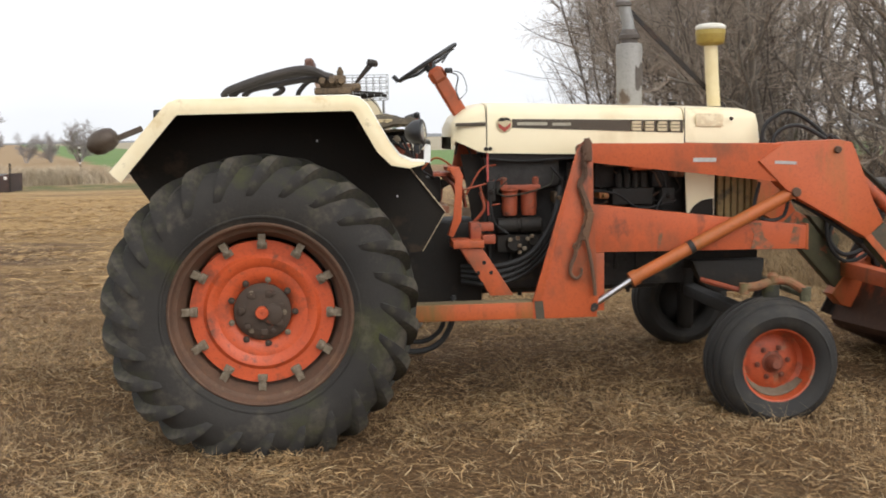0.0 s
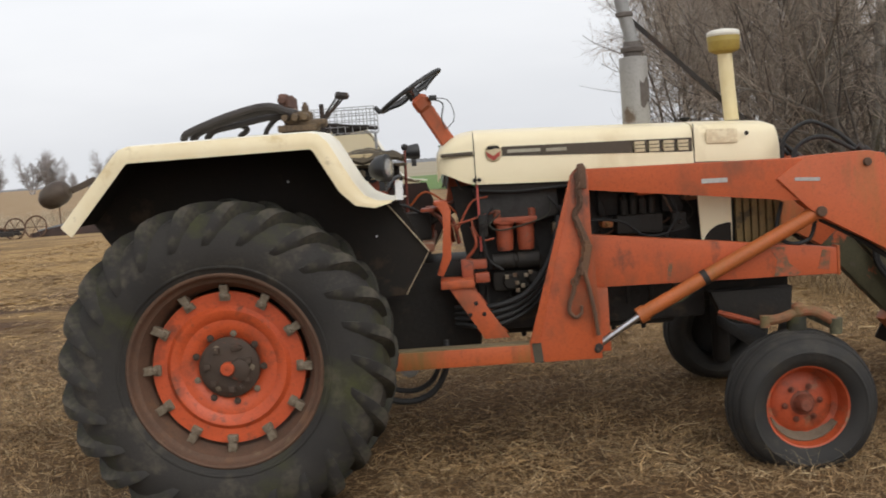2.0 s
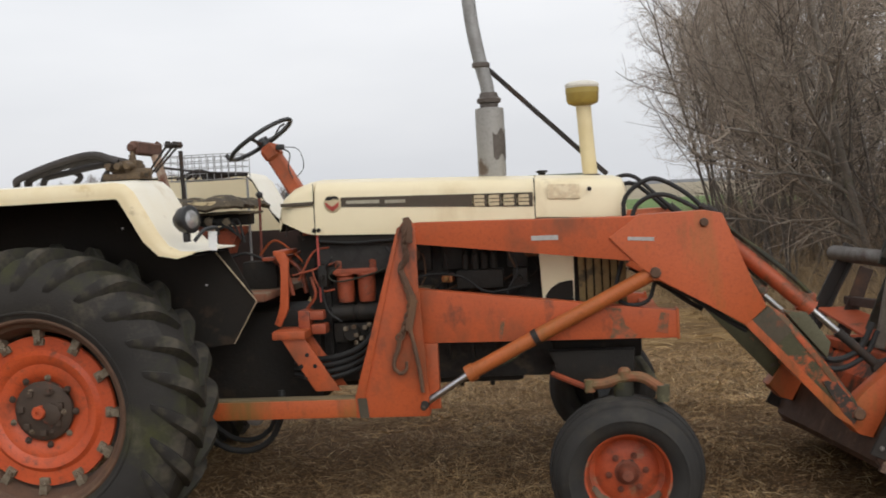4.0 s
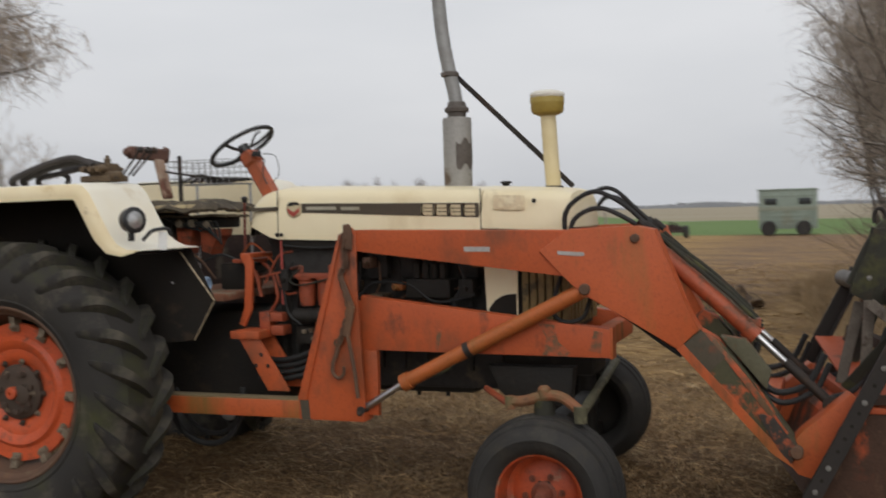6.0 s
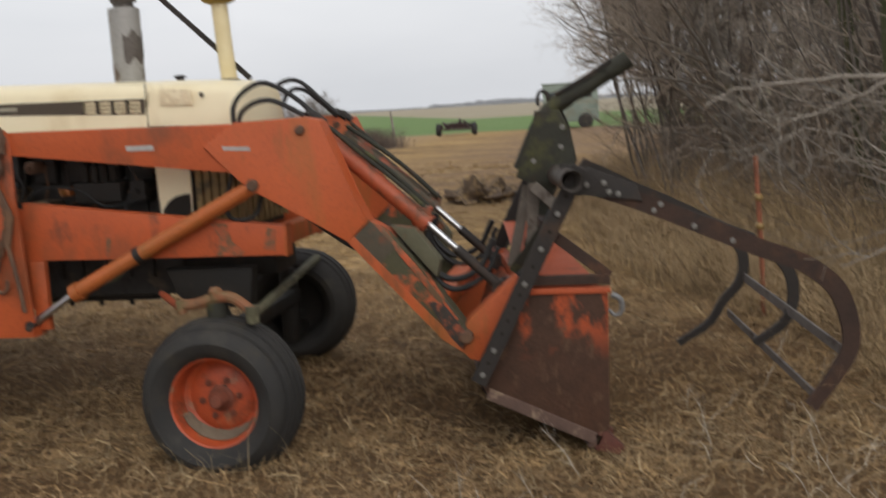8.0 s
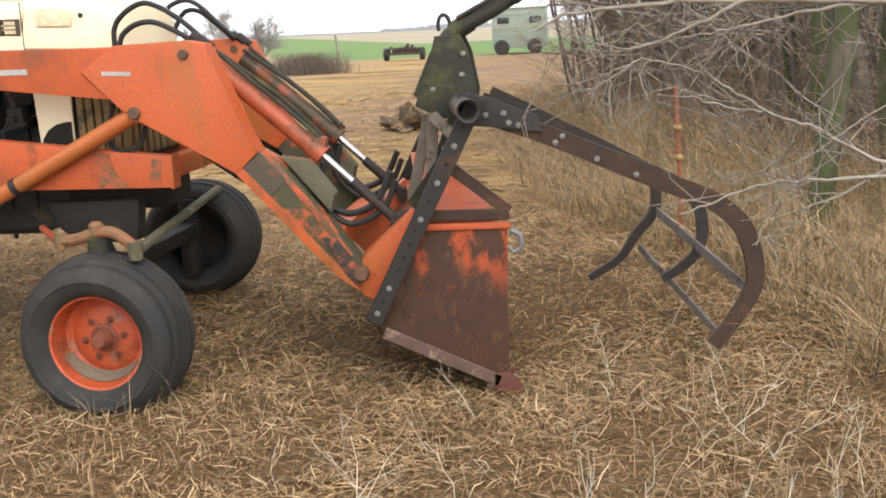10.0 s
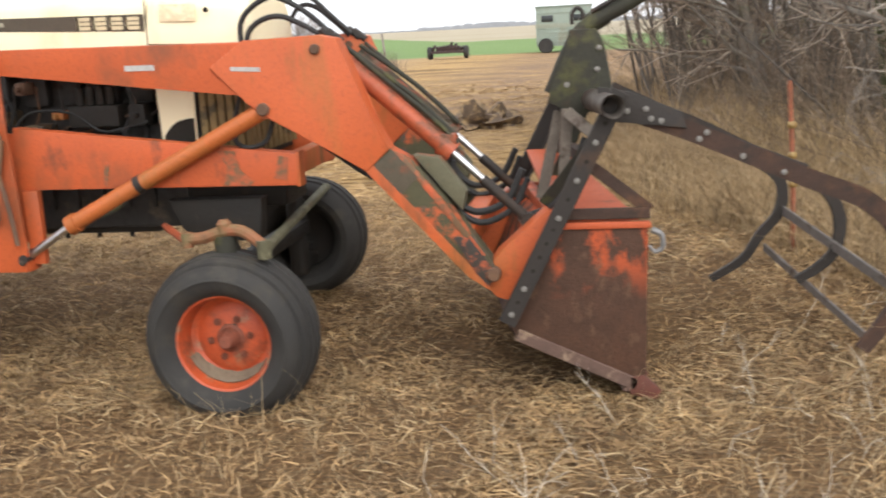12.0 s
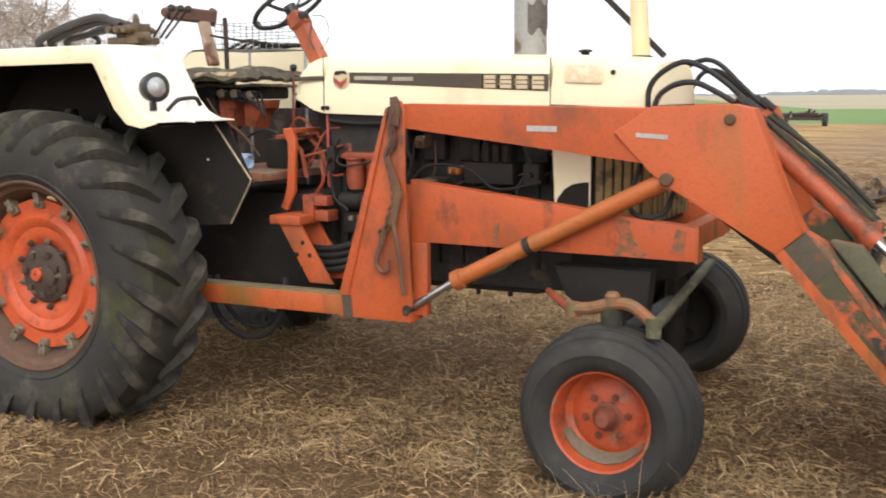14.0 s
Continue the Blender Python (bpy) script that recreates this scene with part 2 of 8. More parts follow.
DRYGRASS = mat("dry_standing_grass", (0.46, 0.33, 0.18), (0.22, 0.145, 0.075), 0.8, scale=4, bump=0, island=0.7)

# ---- tools ----
def spot(ob):
    """Where a thing or part stands, through its parents."""
    v = Vector((0, 0, 0))
    while ob:
        v = v + ob.location
        ob = ob.parent
    return v


def finish(bm, name, material, smooth=35):
    bmesh.ops.recalc_face_normals(bm, faces=bm.faces)
    me = bpy.data.meshes.new(name)
    bm.to_mesh(me)
    bm.free()
    for m in material if isinstance(material, (list, tuple)) else (material,):
        me.materials.append(m)
    if smooth:
        me.shade_smooth()
        me.set_sharp_from_angle(angle=radians(smooth))
    return me


def part(name, bm, material, parent, label="", smooth=35):
    """A bmesh in world places as one mesh under a thing or a part."""
    base = spot(parent) if parent else Vector((0, 0, 0))
    bmesh.ops.translate(bm, verts=bm.verts, vec=-base)
    ob = new(name, finish(bm, name, material, smooth))
    ob.parent = parent
    if label:
        ob["label"] = label
    return ob


def piece(name, mesh, parent, m, label=""):
    """An object of its own on a shared mesh, at the world pose m, under a parent."""
    ob = new(name, mesh)
    ob.parent = parent
    ob.matrix_basis = Matrix.Translation(-spot(parent)) @ m
    if label:
        ob["label"] = label
    return ob


def thing(name, at, label, category, group="", kind=""):
    ob = new(name)
    ob.empty_display_size = 0.1
    ob.location = at
    return tagged(ob, label, category, group, kind)


def box(bm, x0, x1, y0, y1, z0, z1, bevel=0.004, turn=None):
    c = Vector(((x0 + x1) / 2, (y0 + y1) / 2, (z0 + z1) / 2))
    m = Matrix.Translation(c) @ (turn or Matrix.Identity(4)) @ Matrix.Diagonal((x1 - x0, y1 - y0, z1 - z0, 1))
    got = bmesh.ops.create_cube(bm, size=1, matrix=m)
    if bevel:
        es = list({e for v in got["verts"] for e in v.link_edges})
        bmesh.ops.bevel(bm, geom=es, offset=bevel, segments=2, affect="EDGES", profile=0.6)
    return bm


def prism(bm, poly, y0, y1, bevel=0.004):
    """A plate with the outline poly of (x, z), from y0 to y1."""
    a = [bm.verts.new((x, y0, z)) for x, z in poly]
    b = [bm.verts.new((x, y1, z)) for x, z in poly]
    fs = [bm.faces.new(a), bm.faces.new(b[::-1])]
    for i in range(len(poly)):
        j = (i + 1) % len(poly)
        fs.append(bm.faces.new((a[j], a[i], b[i], b[j])))
    if bevel:
        rim = list({e for f in fs[:2] for e in f.edges})
        bmesh.ops.bevel(bm, geom=rim, offset=bevel, segments=2, affect="EDGES", profile=0.6)
    return bm


def lathe(bm, profile, centre, axis="y", n=48, closed=False, ends=True):
    """Turns a profile of (along, radius) round an axis through centre."""
    c = Vector(centre)
    rings = []
    for along, r in profile:
        ring = []
        for k in range(n):
            a = 2 * math.pi * k / n
            u, v = r * math.cos(a), r * math.sin(a)
            p = {"y": (u, along, v), "z": (u, v, along), "x": (along, u, v)}[axis]
            ring.append(bm.verts.new(c + Vector(p)))
        rings.append(ring)
    pairs = list(zip(rings, rings[1:])) + ([(rings[-1], rings[0])] if closed else [])
    for a, b in pairs:
        for k in range(n):
            bm.faces.new((a[k], a[(k + 1) % n], b[(k + 1) % n], b[k]))
    if not closed and ends:
        for ring in (rings[0], rings[-1]):
            if len(set(tuple(v.co) for v in ring)) > 2:
                bm.faces.new(ring)
    return bm


def smooth_path(points, sub=6):
    """A rounded line through the points."""
    ps = [Vector(p) for p in points]
    if len(ps) < 3:
        return ps
    out = []
    ext = [2 * ps[0] - ps[1]] + ps + [2 * ps[-1] - ps[-2]]
    for i in range(1, len(ext) - 2):
        p0, p1, p2, p3 = ext[i - 1 : i + 3]
        for k in range(sub):
            t = k / sub
            out.append(0.5 * ((2 * p1) + (p2 - p0) * t + (2 * p0 - 5 * p1 + 4 * p2 - p3) * t * t + (3 * p1 - p0 - 3 * p2 + p3) * t**3))
    out.append(ps[-1])
    return out


def tube(bm, points, r, n=10, r2=None, caps=True):
    """A round bar or hose along points; r2: the radius at the end."""
    ps = [Vector(p) for p in points]
    up = None
    rings = []
    for i, p in enumerate(ps):
        d = (ps[min(i + 1, len(ps) - 1)] - ps[max(i - 1, 0)]).normalized()
        if up is None:
            up = d.orthogonal().normalized()
        up = (up - d * up.dot(d)).normalized()
        side = d.cross(up)
        rad = r + ((r2 if r2 is not None else r) - r) * i / max(len(ps) - 1, 1)
        rings.append([bm.verts.new(p + rad * (math.cos(2 * math.pi * k / n) * up + math.sin(2 * math.pi * k / n) * side)) for k in range(n)])
    for a, b in zip(rings, rings[1:]):
        for k in range(n):
            bm.faces.new((a[k], a[(k + 1) % n], b[(k + 1) % n], b[k]))
    if caps:
        bm.faces.new(rings[0][::-1])
        bm.faces.new(rings[-1])
    return bm


def bar(bm, a, b, w, h, bevel=0.003):
    """A straight square bar from a to b, w wide across y and h high."""
    a, b = Vector(a), Vector(b)
    d = (b - a).normalized()
    side = Vector((0, 1, 0)) if abs(d.y) < 0.9 else Vector((1, 0, 0))
    up = d.cross(side).normalized()
    side = up.cross(d).normalized()
    rot = Matrix((d, side, up)).transposed().to_4x4()
    m = Matrix.Translation((a + b) / 2) @ rot @ Matrix.Diagonal(((b - a).length, w, h, 1))
    got = bmesh.ops.create_cube(bm, size=1, matrix=m)
    if bevel:
        bmesh.ops.bevel(bm, geom=list({e for v in got["verts"] for e in v.link_edges}), offset=bevel, segments=1, affect="EDGES")
    return bm


def strip(bm, poly_a, poly_b):
    """A sheet between two lines of places."""
    a = [bm.verts.new(p) for p in poly_a]
    b = [bm.verts.new(p) for p in poly_b]
    for i in range(len(a) - 1):
        bm.faces.new((a[i], a[i + 1], b[i + 1], b[i]))
    return bm


def thicken(bm, t):
    bmesh.ops.recalc_face_normals(bm, faces=bm.faces)
    bmesh.ops.solidify(bm, geom=bm.faces[:], thickness=t)
    return bm


def bolt_mesh(name, r, h, material, washer=1.5):
    bm = bmesh.new()
    if washer:
        lathe(bm, [(0, r * washer), (-h * 0.25, r * washer)], (0, 0, 0), "y", 12)
    lathe(bm, [(0, r), (-h, r), (-h * 1.05, r * 0.75)], (0, 0, 0), "y", 6)
    lathe(bm, [(-h, r * 0.55), (-h * 1.6, r * 0.5)], (0, 0, 0), "y", 8)
    return finish(bm, name, material, 30)


class Heap:
    """Gathers many small faces and turns them into one mesh at once."""

    def __init__(self):
        self.v, self.f, self.n = [], [], 0

    def add(self, verts, faces):
        self.v.append(np.asarray(verts, np.float32))
        self.f.append(np.asarray(faces, np.int32) + self.n)
        self.n += len(verts)

    def mesh(self, name, material, smooth=True):
        v, f = np.concatenate(self.v), np.concatenate(self.f)
        me = bpy.data.meshes.new(name)
        k = f.shape[1]
        me.vertices.add(len(v))
        me.vertices.foreach_set("co", v.ravel())
        me.loops.add(f.size)
        me.loops.foreach_set("vertex_index", f.ravel())
        me.polygons.add(len(f))
        me.polygons.foreach_set("loop_start", np.arange(0, f.size, k, dtype=np.int32))
        me.polygons.foreach_set("use_smooth", np.full(len(f), smooth))
        me.update(calc_edges=True)
        me.materials.append(material)
        return me

    def twig(self, pts, r0, r1, sides=3):
        pts = np.asarray(pts, float)
        k = len(pts)
        d = np.gradient(pts, axis=0)
        d /= np.linalg.norm(d, axis=1, keepdims=True) + 1e-9
        ref = np.array([0.31, 0.17, 0.93]) if abs(d[0][2]) < 0.9 else np.array([0.9, 0.3, 0.1])
        u = np.cross(d, ref)
        u /= np.linalg.norm(u, axis=1, keepdims=True) + 1e-9
        w = np.cross(d, u)
        a = 2 * np.pi * np.arange(sides) / sides
        rad = np.linspace(r0, r1, k)[:, None, None]
        ring = pts[:, None] + rad * (np.cos(a)[None, :, None] * u[:, None] + np.sin(a)[None, :, None] * w[:, None])
        i = (np.arange(k - 1)[:, None] * sides + np.arange(sides)[None]).ravel()
        j = (np.arange(k - 1)[:, None] * sides + (np.arange(sides)[None] + 1) % sides).ravel()
        self.add(ring.reshape(-1, 3), np.stack([i, j, j + sides, i + sides], 1))

# ---- ground ----
def rise(x, y):
    """The height of the ground: flat, with small lumps of trodden straw near the machine."""
    v = 0.035 * noise.noise(Vector((x * 0.9, y * 0.9, 0.3))) + 0.018 * noise.noise(Vector((x * 3.1, y * 3.1, 5.3)))
    v += 0.10 * max(0.0, noise.noise(Vector((x * 0.35, y * 0.35, 9.1)))) * min(1.0, max(0.0, (y - 3.0) / 4.0))
    k = min(1.0, max(0.0, (y - 0.75) / 1.15))
    v += 0.15 * k * k * (3 - 2 * k)
    return v * max(0.0, 1.0 - max(abs(x - 2), abs(y)) / 60.0) - 0.01


def axis_steps(fine0, fine1, step, far):
    mid = list(np.arange(fine0, fine1 + 1e-6, step))
    out, d, v = [], step, fine1
    while v < far:
        d *= 1.22
        v += d
        out.append(v)
    low, d, v = [], step, fine0
    while v > -far:
        d *= 1.22
        v -= d
        low.append(v)
    return low[::-1] + mid + out


def ground_material():
    m = bpy.data.materials.new("straw_mud_and_fields")
    m.use_nodes = True
    n, l = m.node_tree.nodes, m.node_tree.links
    b = n["Principled BSDF"]
    tc = n.new("ShaderNodeTexCoord")
    sep = n.new("ShaderNodeSeparateXYZ")
    l.new(tc.outputs["Object"], sep.inputs[0])

    def tex(scale, detail=6, sx=1.0, sy=1.0):
        mp = n.new("ShaderNodeMapping")
        mp.inputs["Scale"].default_value = (sx, sy, 1)
        l.new(tc.outputs["Object"], mp.inputs[0])
        t = n.new("ShaderNodeTexNoise")
        t.inputs["Scale"].default_value, t.inputs["Detail"].default_value, t.inputs["Roughness"].default_value = scale, detail, 0.7
        l.new(mp.outputs[0], t.inputs["Vector"])
        return t.outputs[0]

    def span(src, lo, hi):
        r = n.new("ShaderNodeMapRange")
        r.inputs[1].default_value, r.inputs[2].default_value = lo, hi
        l.new(src, r.inputs[0])
        return r.outputs[0]

    def calc(op, a, c):
        q = n.new("ShaderNodeMath")
        q.operation = op
        for k, v in enumerate((a, c)):
            if isinstance(v, (int, float)):
                q.inputs[k].default_value = v
            else:
                l.new(v, q.inputs[k])
        return q.outputs[0]

    def mix(fac, a, c):
        x = n.new("ShaderNodeMix")
        x.data_type = "RGBA"
        l.new(fac, x.inputs[0])
        for k, v in ((6, a), (7, c)):
            if isinstance(v, tuple):
                x.inputs[k].default_value = (*v, 1)
            else:
                l.new(v, x.inputs[k])
        return x.outputs[2]

    X, Y = sep.outputs[0], sep.outputs[1]
    grain = tex(38, 8)
    fibre = tex(60, 4, 0.35, 1.6)
    patch = tex(0.7, 6)
    straw = mix(span(grain, 0.35, 0.68), (0.048, 0.027, 0.014), (0.215, 0.124, 0.054))
    straw = mix(span(fibre, 0.52, 0.7), straw, (0.27, 0.175, 0.085))
    mud = mix(span(grain, 0.3, 0.7), (0.042, 0.026, 0.016), (0.11, 0.068, 0.04))
    near = mix(span(patch, 0.62, 0.78), straw, mud)
    gold = mix(span(tex(9, 8, 0.6, 1.3), 0.36, 0.62), (0.20, 0.115, 0.048), (0.50, 0.330, 0.140))
    far_straw = calc("MULTIPLY", span(Y, 2.2, 7.0), span(tex(0.45, 6, 0.5, 1.2), 0.34, 0.52))
    near = mix(far_straw, near, gold)
    # a rutted dirt track that runs off behind the machine
    track = calc("ADD", calc("MULTIPLY", calc("SUBTRACT", tex(0.16, 4), 0.5), 9.0), calc("ADD", X, calc("MULTIPLY", Y, 0.10)))
    ruts = span(calc("ABSOLUTE", calc("SUBTRACT", track, -3.4), 0), 2.2, 0.5)
    ruts = calc("MULTIPLY", ruts, span(tex(0.9, 5, 0.4, 1.4), 0.38, 0.55))
    ruts = calc("MULTIPLY", ruts, calc("MULTIPLY", span(Y, 2.2, 4.5), span(Y, 15.0, 9.0)))
    ground = mix(ruts, near, mix(span(grain, 0.3, 0.7), (0.060, 0.034, 0.021), (0.15, 0.090, 0.050)))
    bare = calc("MULTIPLY", span(calc("ADD", X, calc("MULTIPLY", tex(0.5, 5), 3.0)), -0.5, 3.0), span(Y, 7.5, 14.0))
    bare = calc("MULTIPLY", bare, span(tex(0.8, 7, 0.5, 1.6), 0.36, 0.56))
    ground = mix(bare, ground, mix(span(tex(7, 8, 0.5, 1.5), 0.32, 0.68), (0.12, 0.070, 0.045), (0.265, 0.175, 0.112)))
    wobble = calc("MULTIPLY", calc("SUBTRACT", tex(0.05, 4), 0.5), 16.0)
    Yw = calc("ADD", Y, wobble)
    lean = calc("MULTIPLY", calc("MAXIMUM", calc("SUBTRACT", -12.0, X), 0.0), 3.35)
    Yg = calc("SUBTRACT", Yw, lean)
    dry = mix(span(tex(0.6, 8), 0.35, 0.65), (0.25, 0.165, 0.088), (0.37, 0.265, 0.155))
    ground = mix(calc("MULTIPLY", span(Yw, 24.0, 36.0), span(X, -3.0, -8.0)), ground, dry)
    tuft = calc("MULTIPLY", calc("MULTIPLY", span(Y, 29.0, 31.0), span(Y, 37.0, 34.0)), calc("MULTIPLY", span(X, -12.0, -10.5), span(X, -5.0, -6.5)))
    tuft = calc("MULTIPLY", tuft, span(tex(0.9, 6), 0.38, 0.52))
    ground = mix(tuft, ground, (0.125, 0.125, 0.052))
    green = mix(span(tex(0.25, 7, 0.3, 1.5), 0.3, 0.7), (0.115, 0.195, 0.060), (0.165, 0.225, 0.085))
    ground = mix(span(Yg, 54.0, 57.0), ground, green)
    tan = mix(span(tex(0.02, 6, 0.3, 2.0), 0.35, 0.65), (0.30, 0.25, 0.17), (0.36, 0.315, 0.23))
    ground = mix(span(Yg, 112.0, 118.0), ground, tan)
    l.new(ground, b.inputs["Base Color"])
    b.inputs["Roughness"].default_value = 0.95
    b.inputs["Specular IOR Level"].default_value = 0.2
    bp = n.new("ShaderNodeBump")
    bp.inputs["Strength"].default_value, bp.inputs["Distance"].default_value = 0.9, 0.03
    l.new(grain, bp.inputs["Height"])
    l.new(bp.outputs[0], b.inputs["Normal"])
    return m


def build_ground():
    xs, ys = axis_steps(-8, 11, 0.16, 2600), axis_steps(-7, 14, 0.16, 2600)
    verts = [(x, y, rise(x, y)) for y in ys for x in xs]
    w = len(xs)
    faces = [(j * w + i, j * w + i + 1, (j + 1) * w + i + 1, (j + 1) * w + i) for j in range(len(ys) - 1) for i in range(w - 1)]
    me = bpy.data.meshes.new("ground")
    me.from_pydata(verts, [], faces)
    me.materials.append(ground_material())
    me.shade_smooth()
    tagged(new("ground", me), "trampled straw and mud farmyard running into green and tan fields", "ground", kind="structure")


build_ground()

# ---- tractor ----
CY = 1.02  # its centre line
HUB = Vector((0.0, 0.0, 0.735))
tractor = thing("tractor", (1.3, CY, 0), "cream and orange old farm tractor with black tyres parked on straw", "tractor")
BOLT_M = bolt_mesh("bolt", 0.011, 0.014, CLAMPSTEEL)
NUT_ORANGE = bolt_mesh("bolt", 0.015, 0.016, mat("grimy_orange_nut", (0.22, 0.055, 0.025), (0.12, 0.04, 0.022), 0.6, scale=30))
BOLT_DARK = bolt_mesh("bolt", 0.012, 0.016, HUBDIRT)
RIVET = bolt_mesh("bolt", 0.008, 0.008, GREASE)


def y_turn(a):
    """A turn about the y axis that carries +x towards -z by a."""
    return Matrix.Rotation(a, 4, "Y")


def lug_bar(bm, c, ym, side, a0, R):
    """One bent tread bar of a rear tyre, from the middle of the tread over the shoulder down the side wall."""
    rows = [(0.010, R + 0.034, 0.0, 0.028), (0.07, R + 0.043, -0.062, 0.034), (0.125, R + 0.045, -0.110, 0.040), (0.172, R + 0.038, -0.150, 0.046), (0.203, R + 0.016, -0.182, 0.050), (0.222, R - 0.020, -0.212, 0.050), (0.236, R - 0.060, -0.246, 0.044), (0.246, R - 0.105, -0.284, 0.034), (0.248, R - 0.145, -0.318, 0.020)]
    foot = [(0.010, R - 0.03), (0.07, R - 0.03), (0.12, R - 0.03), (0.148, R - 0.040), (0.165, R - 0.062), (0.182, R - 0.09), (0.205, R - 0.115), (0.222, R - 0.14), (0.232, R - 0.165)]
    rings = []
    for (off, r, da, half), (fo, fr) in zip(rows, foot):
        ring = []
        for dr, k in ((0, -0.60), (0, 0.60), (1, 1.15), (1, -1.15)):
            rr, oo = (r, off) if dr == 0 else (fr, fo)
            a = a0 + da + k * half / R
            ring.append(bm.verts.new(c + Vector((rr * math.sin(a), ym + side * oo - c.y, rr * math.cos(a)))))
        rings.append(ring)
    for p, q in zip(rings, rings[1:]):
        for k in range(4):
            bm.faces.new((p[k], p[(k + 1) % 4], q[(k + 1) % 4], q[k]))
    bm.faces.new(rings[0])
    bm.faces.new(rings[-1][::-1])


def rear_wheel(y_out, sgn, detailed, back=0.0):
    """A rear wheel; y_out: its outer face, sgn: +1 when its inner side lies towards +y."""
    c = HUB + Vector((-back, y_out, 0))
    at = lambda v: v * sgn  # noqa: E731
    bm = bmesh.new()
    disc = [(0.13, 0.13), (0.10, 0.165), (0.085, 0.20), (0.085, 0.235), (0.065, 0.262), (0.062, 0.285), (0.078, 0.300), (0.082, 0.306), (0.080, 0.375), (0.100, 0.378), (0.102, 0.302), (0.15, 0.13)]
    lathe(bm, [(at(a), r) for a, r in disc], c, "y", 72, closed=True)
    wheel = part("rear_wheel", bm, WHEEL_ORANGE, tractor, "bright orange pressed wheel disc with bolted clamps")
    bm = bmesh.new()
    R = 0.776
    prof = [(0.01, 0.445), (-0.025, 0.475), (-0.050, 0.53), (-0.058, 0.60), (-0.045, 0.675), (-0.015, 0.728), (0.025, 0.762), (0.09, R), (0.18, R + 0.008), (0.27, R), (0.335, 0.762), (0.375, 0.728), (0.405, 0.675), (0.418, 0.60), (0.41, 0.53), (0.385, 0.475), (0.35, 0.445), (0.31, 0.42), (0.05, 0.42)]
    lathe(bm, [(at(a), r) for a, r in prof], c, "y", 80, closed=True)
    # raised bead rings of the side wall
    lathe(bm, [(at(-0.036), 0.497), (at(-0.046), 0.503), (at(-0.049), 0.512), (at(-0.042), 0.517)], c, "y", 80, ends=False)
    tyre = part("tyre", bm, RUBBER, wheel, "big black ribbed farm tyre, dusty with green moss", smooth=28)
    ym = c.y + at(0.18)
    for side, off in ((-1, 0.0), (1, math.pi / 24)):
        bm = bmesh.new()
        lug_bar(bm, Vector((0, c.y, 0)), ym, side, 0.0, R)
        bmesh.ops.translate(bm, verts=bm.verts, vec=(0, -c.y, 0))
        one = finish(bm, "tread_bar", RUBBER, 50)
        for k in range(24):
            piece("tread_bar", one, wheel, Matrix.Translation(c) @ y_turn(2 * math.pi * k / 24 + off))
    bm = bmesh.new()
    rim = [(-0.028, 0.478), (-0.034, 0.470), (-0.030, 0.461), (-0.005, 0.452), (0.005, 0.445), (0.012, 0.430), (0.05, 0.415), (0.085, 0.400), (0.13, 0.392), (0.22, 0.385), (0.31, 0.43), (0.37, 0.465), (0.38, 0.478), (0.30, 0.445), (0.18, 0.41), (0.06, 0.43), (0.02, 0.455)]
    lathe(bm, [(at(a), r) for a, r in rim], c, "y", 80, closed=True)
    part("rim", bm, RUSTY, wheel, "rust-brown steel rim")
    bm = bmesh.new()
    lathe(bm, [(at(0.16), 0.02), (at(0.16), 0.145), (at(0.088), 0.15), (at(0.080), 0.142), (at(0.070), 0.118), (at(0.064), 0.085), (at(0.06), 0.02)], c, "y", 40)
    lathe(bm, [(at(0.10), 0.060), (at(0.045), 0.056), (at(0.04), 0.048)], c + Vector((0.055, 0, -0.01)), "y", 8)
    for k in range(7):
        a = k * 0.9 + 0.3
        box(bm, *(v for q, e in ((c.x + 0.105 * math.cos(a), 0.017), (c.y + at(0.062), 0.012), (c.z + 0.105 * math.sin(a), 0.015)) for v in (q - e, q + e)), bevel=0.004)
    hub = part("hub", bm, HUBDIRT, wheel, "greasy brown cast hub")
    bm = bmesh.new()
    lathe(bm, [(at(0.08), 0.034), (at(0.030), 0.034), (at(0.022), 0.028), (at(0.022), 0.010), (at(0.03), 0.009), (at(0.03), 0.001)], c, "y", 24)
    part("hub_cap", bm, WHEEL_ORANGE, hub)
    # clamps between disc and rim
    bm = bmesh.new()
    for z0, z1, w, y0 in ((0.332, 0.368, 0.026, 0.060), (0.368, 0.412, 0.020, 0.046)):
        box(bm, -w, w, min(at(y0), at(0.10)), max(at(y0), at(0.10)), z0, z1, 0.006)
    box(bm, -0.020, -0.010, min(at(0.042), at(0.06)), max(at(0.042), at(0.06)), 0.388, 0.414, 0.003)
    box(bm, 0.010, 0.020, min(at(0.042), at(0.06)), max(at(0.042), at(0.06)), 0.388, 0.414, 0.003)
    lathe(bm, [(at(0.066), 0.019), (at(0.046), 0.018), (at(0.043), 0.011), (at(0.030), 0.010)], (0, 0, 0.358), "y", 6)
    clamp = finish(bm, "wheel_clamp", CLAMPSTEEL, 30)
    for k in range(12):
        piece("wheel_clamp", clamp, wheel, Matrix.Translation(c) @ y_turn(2 * math.pi * k / 12 + 0.03))
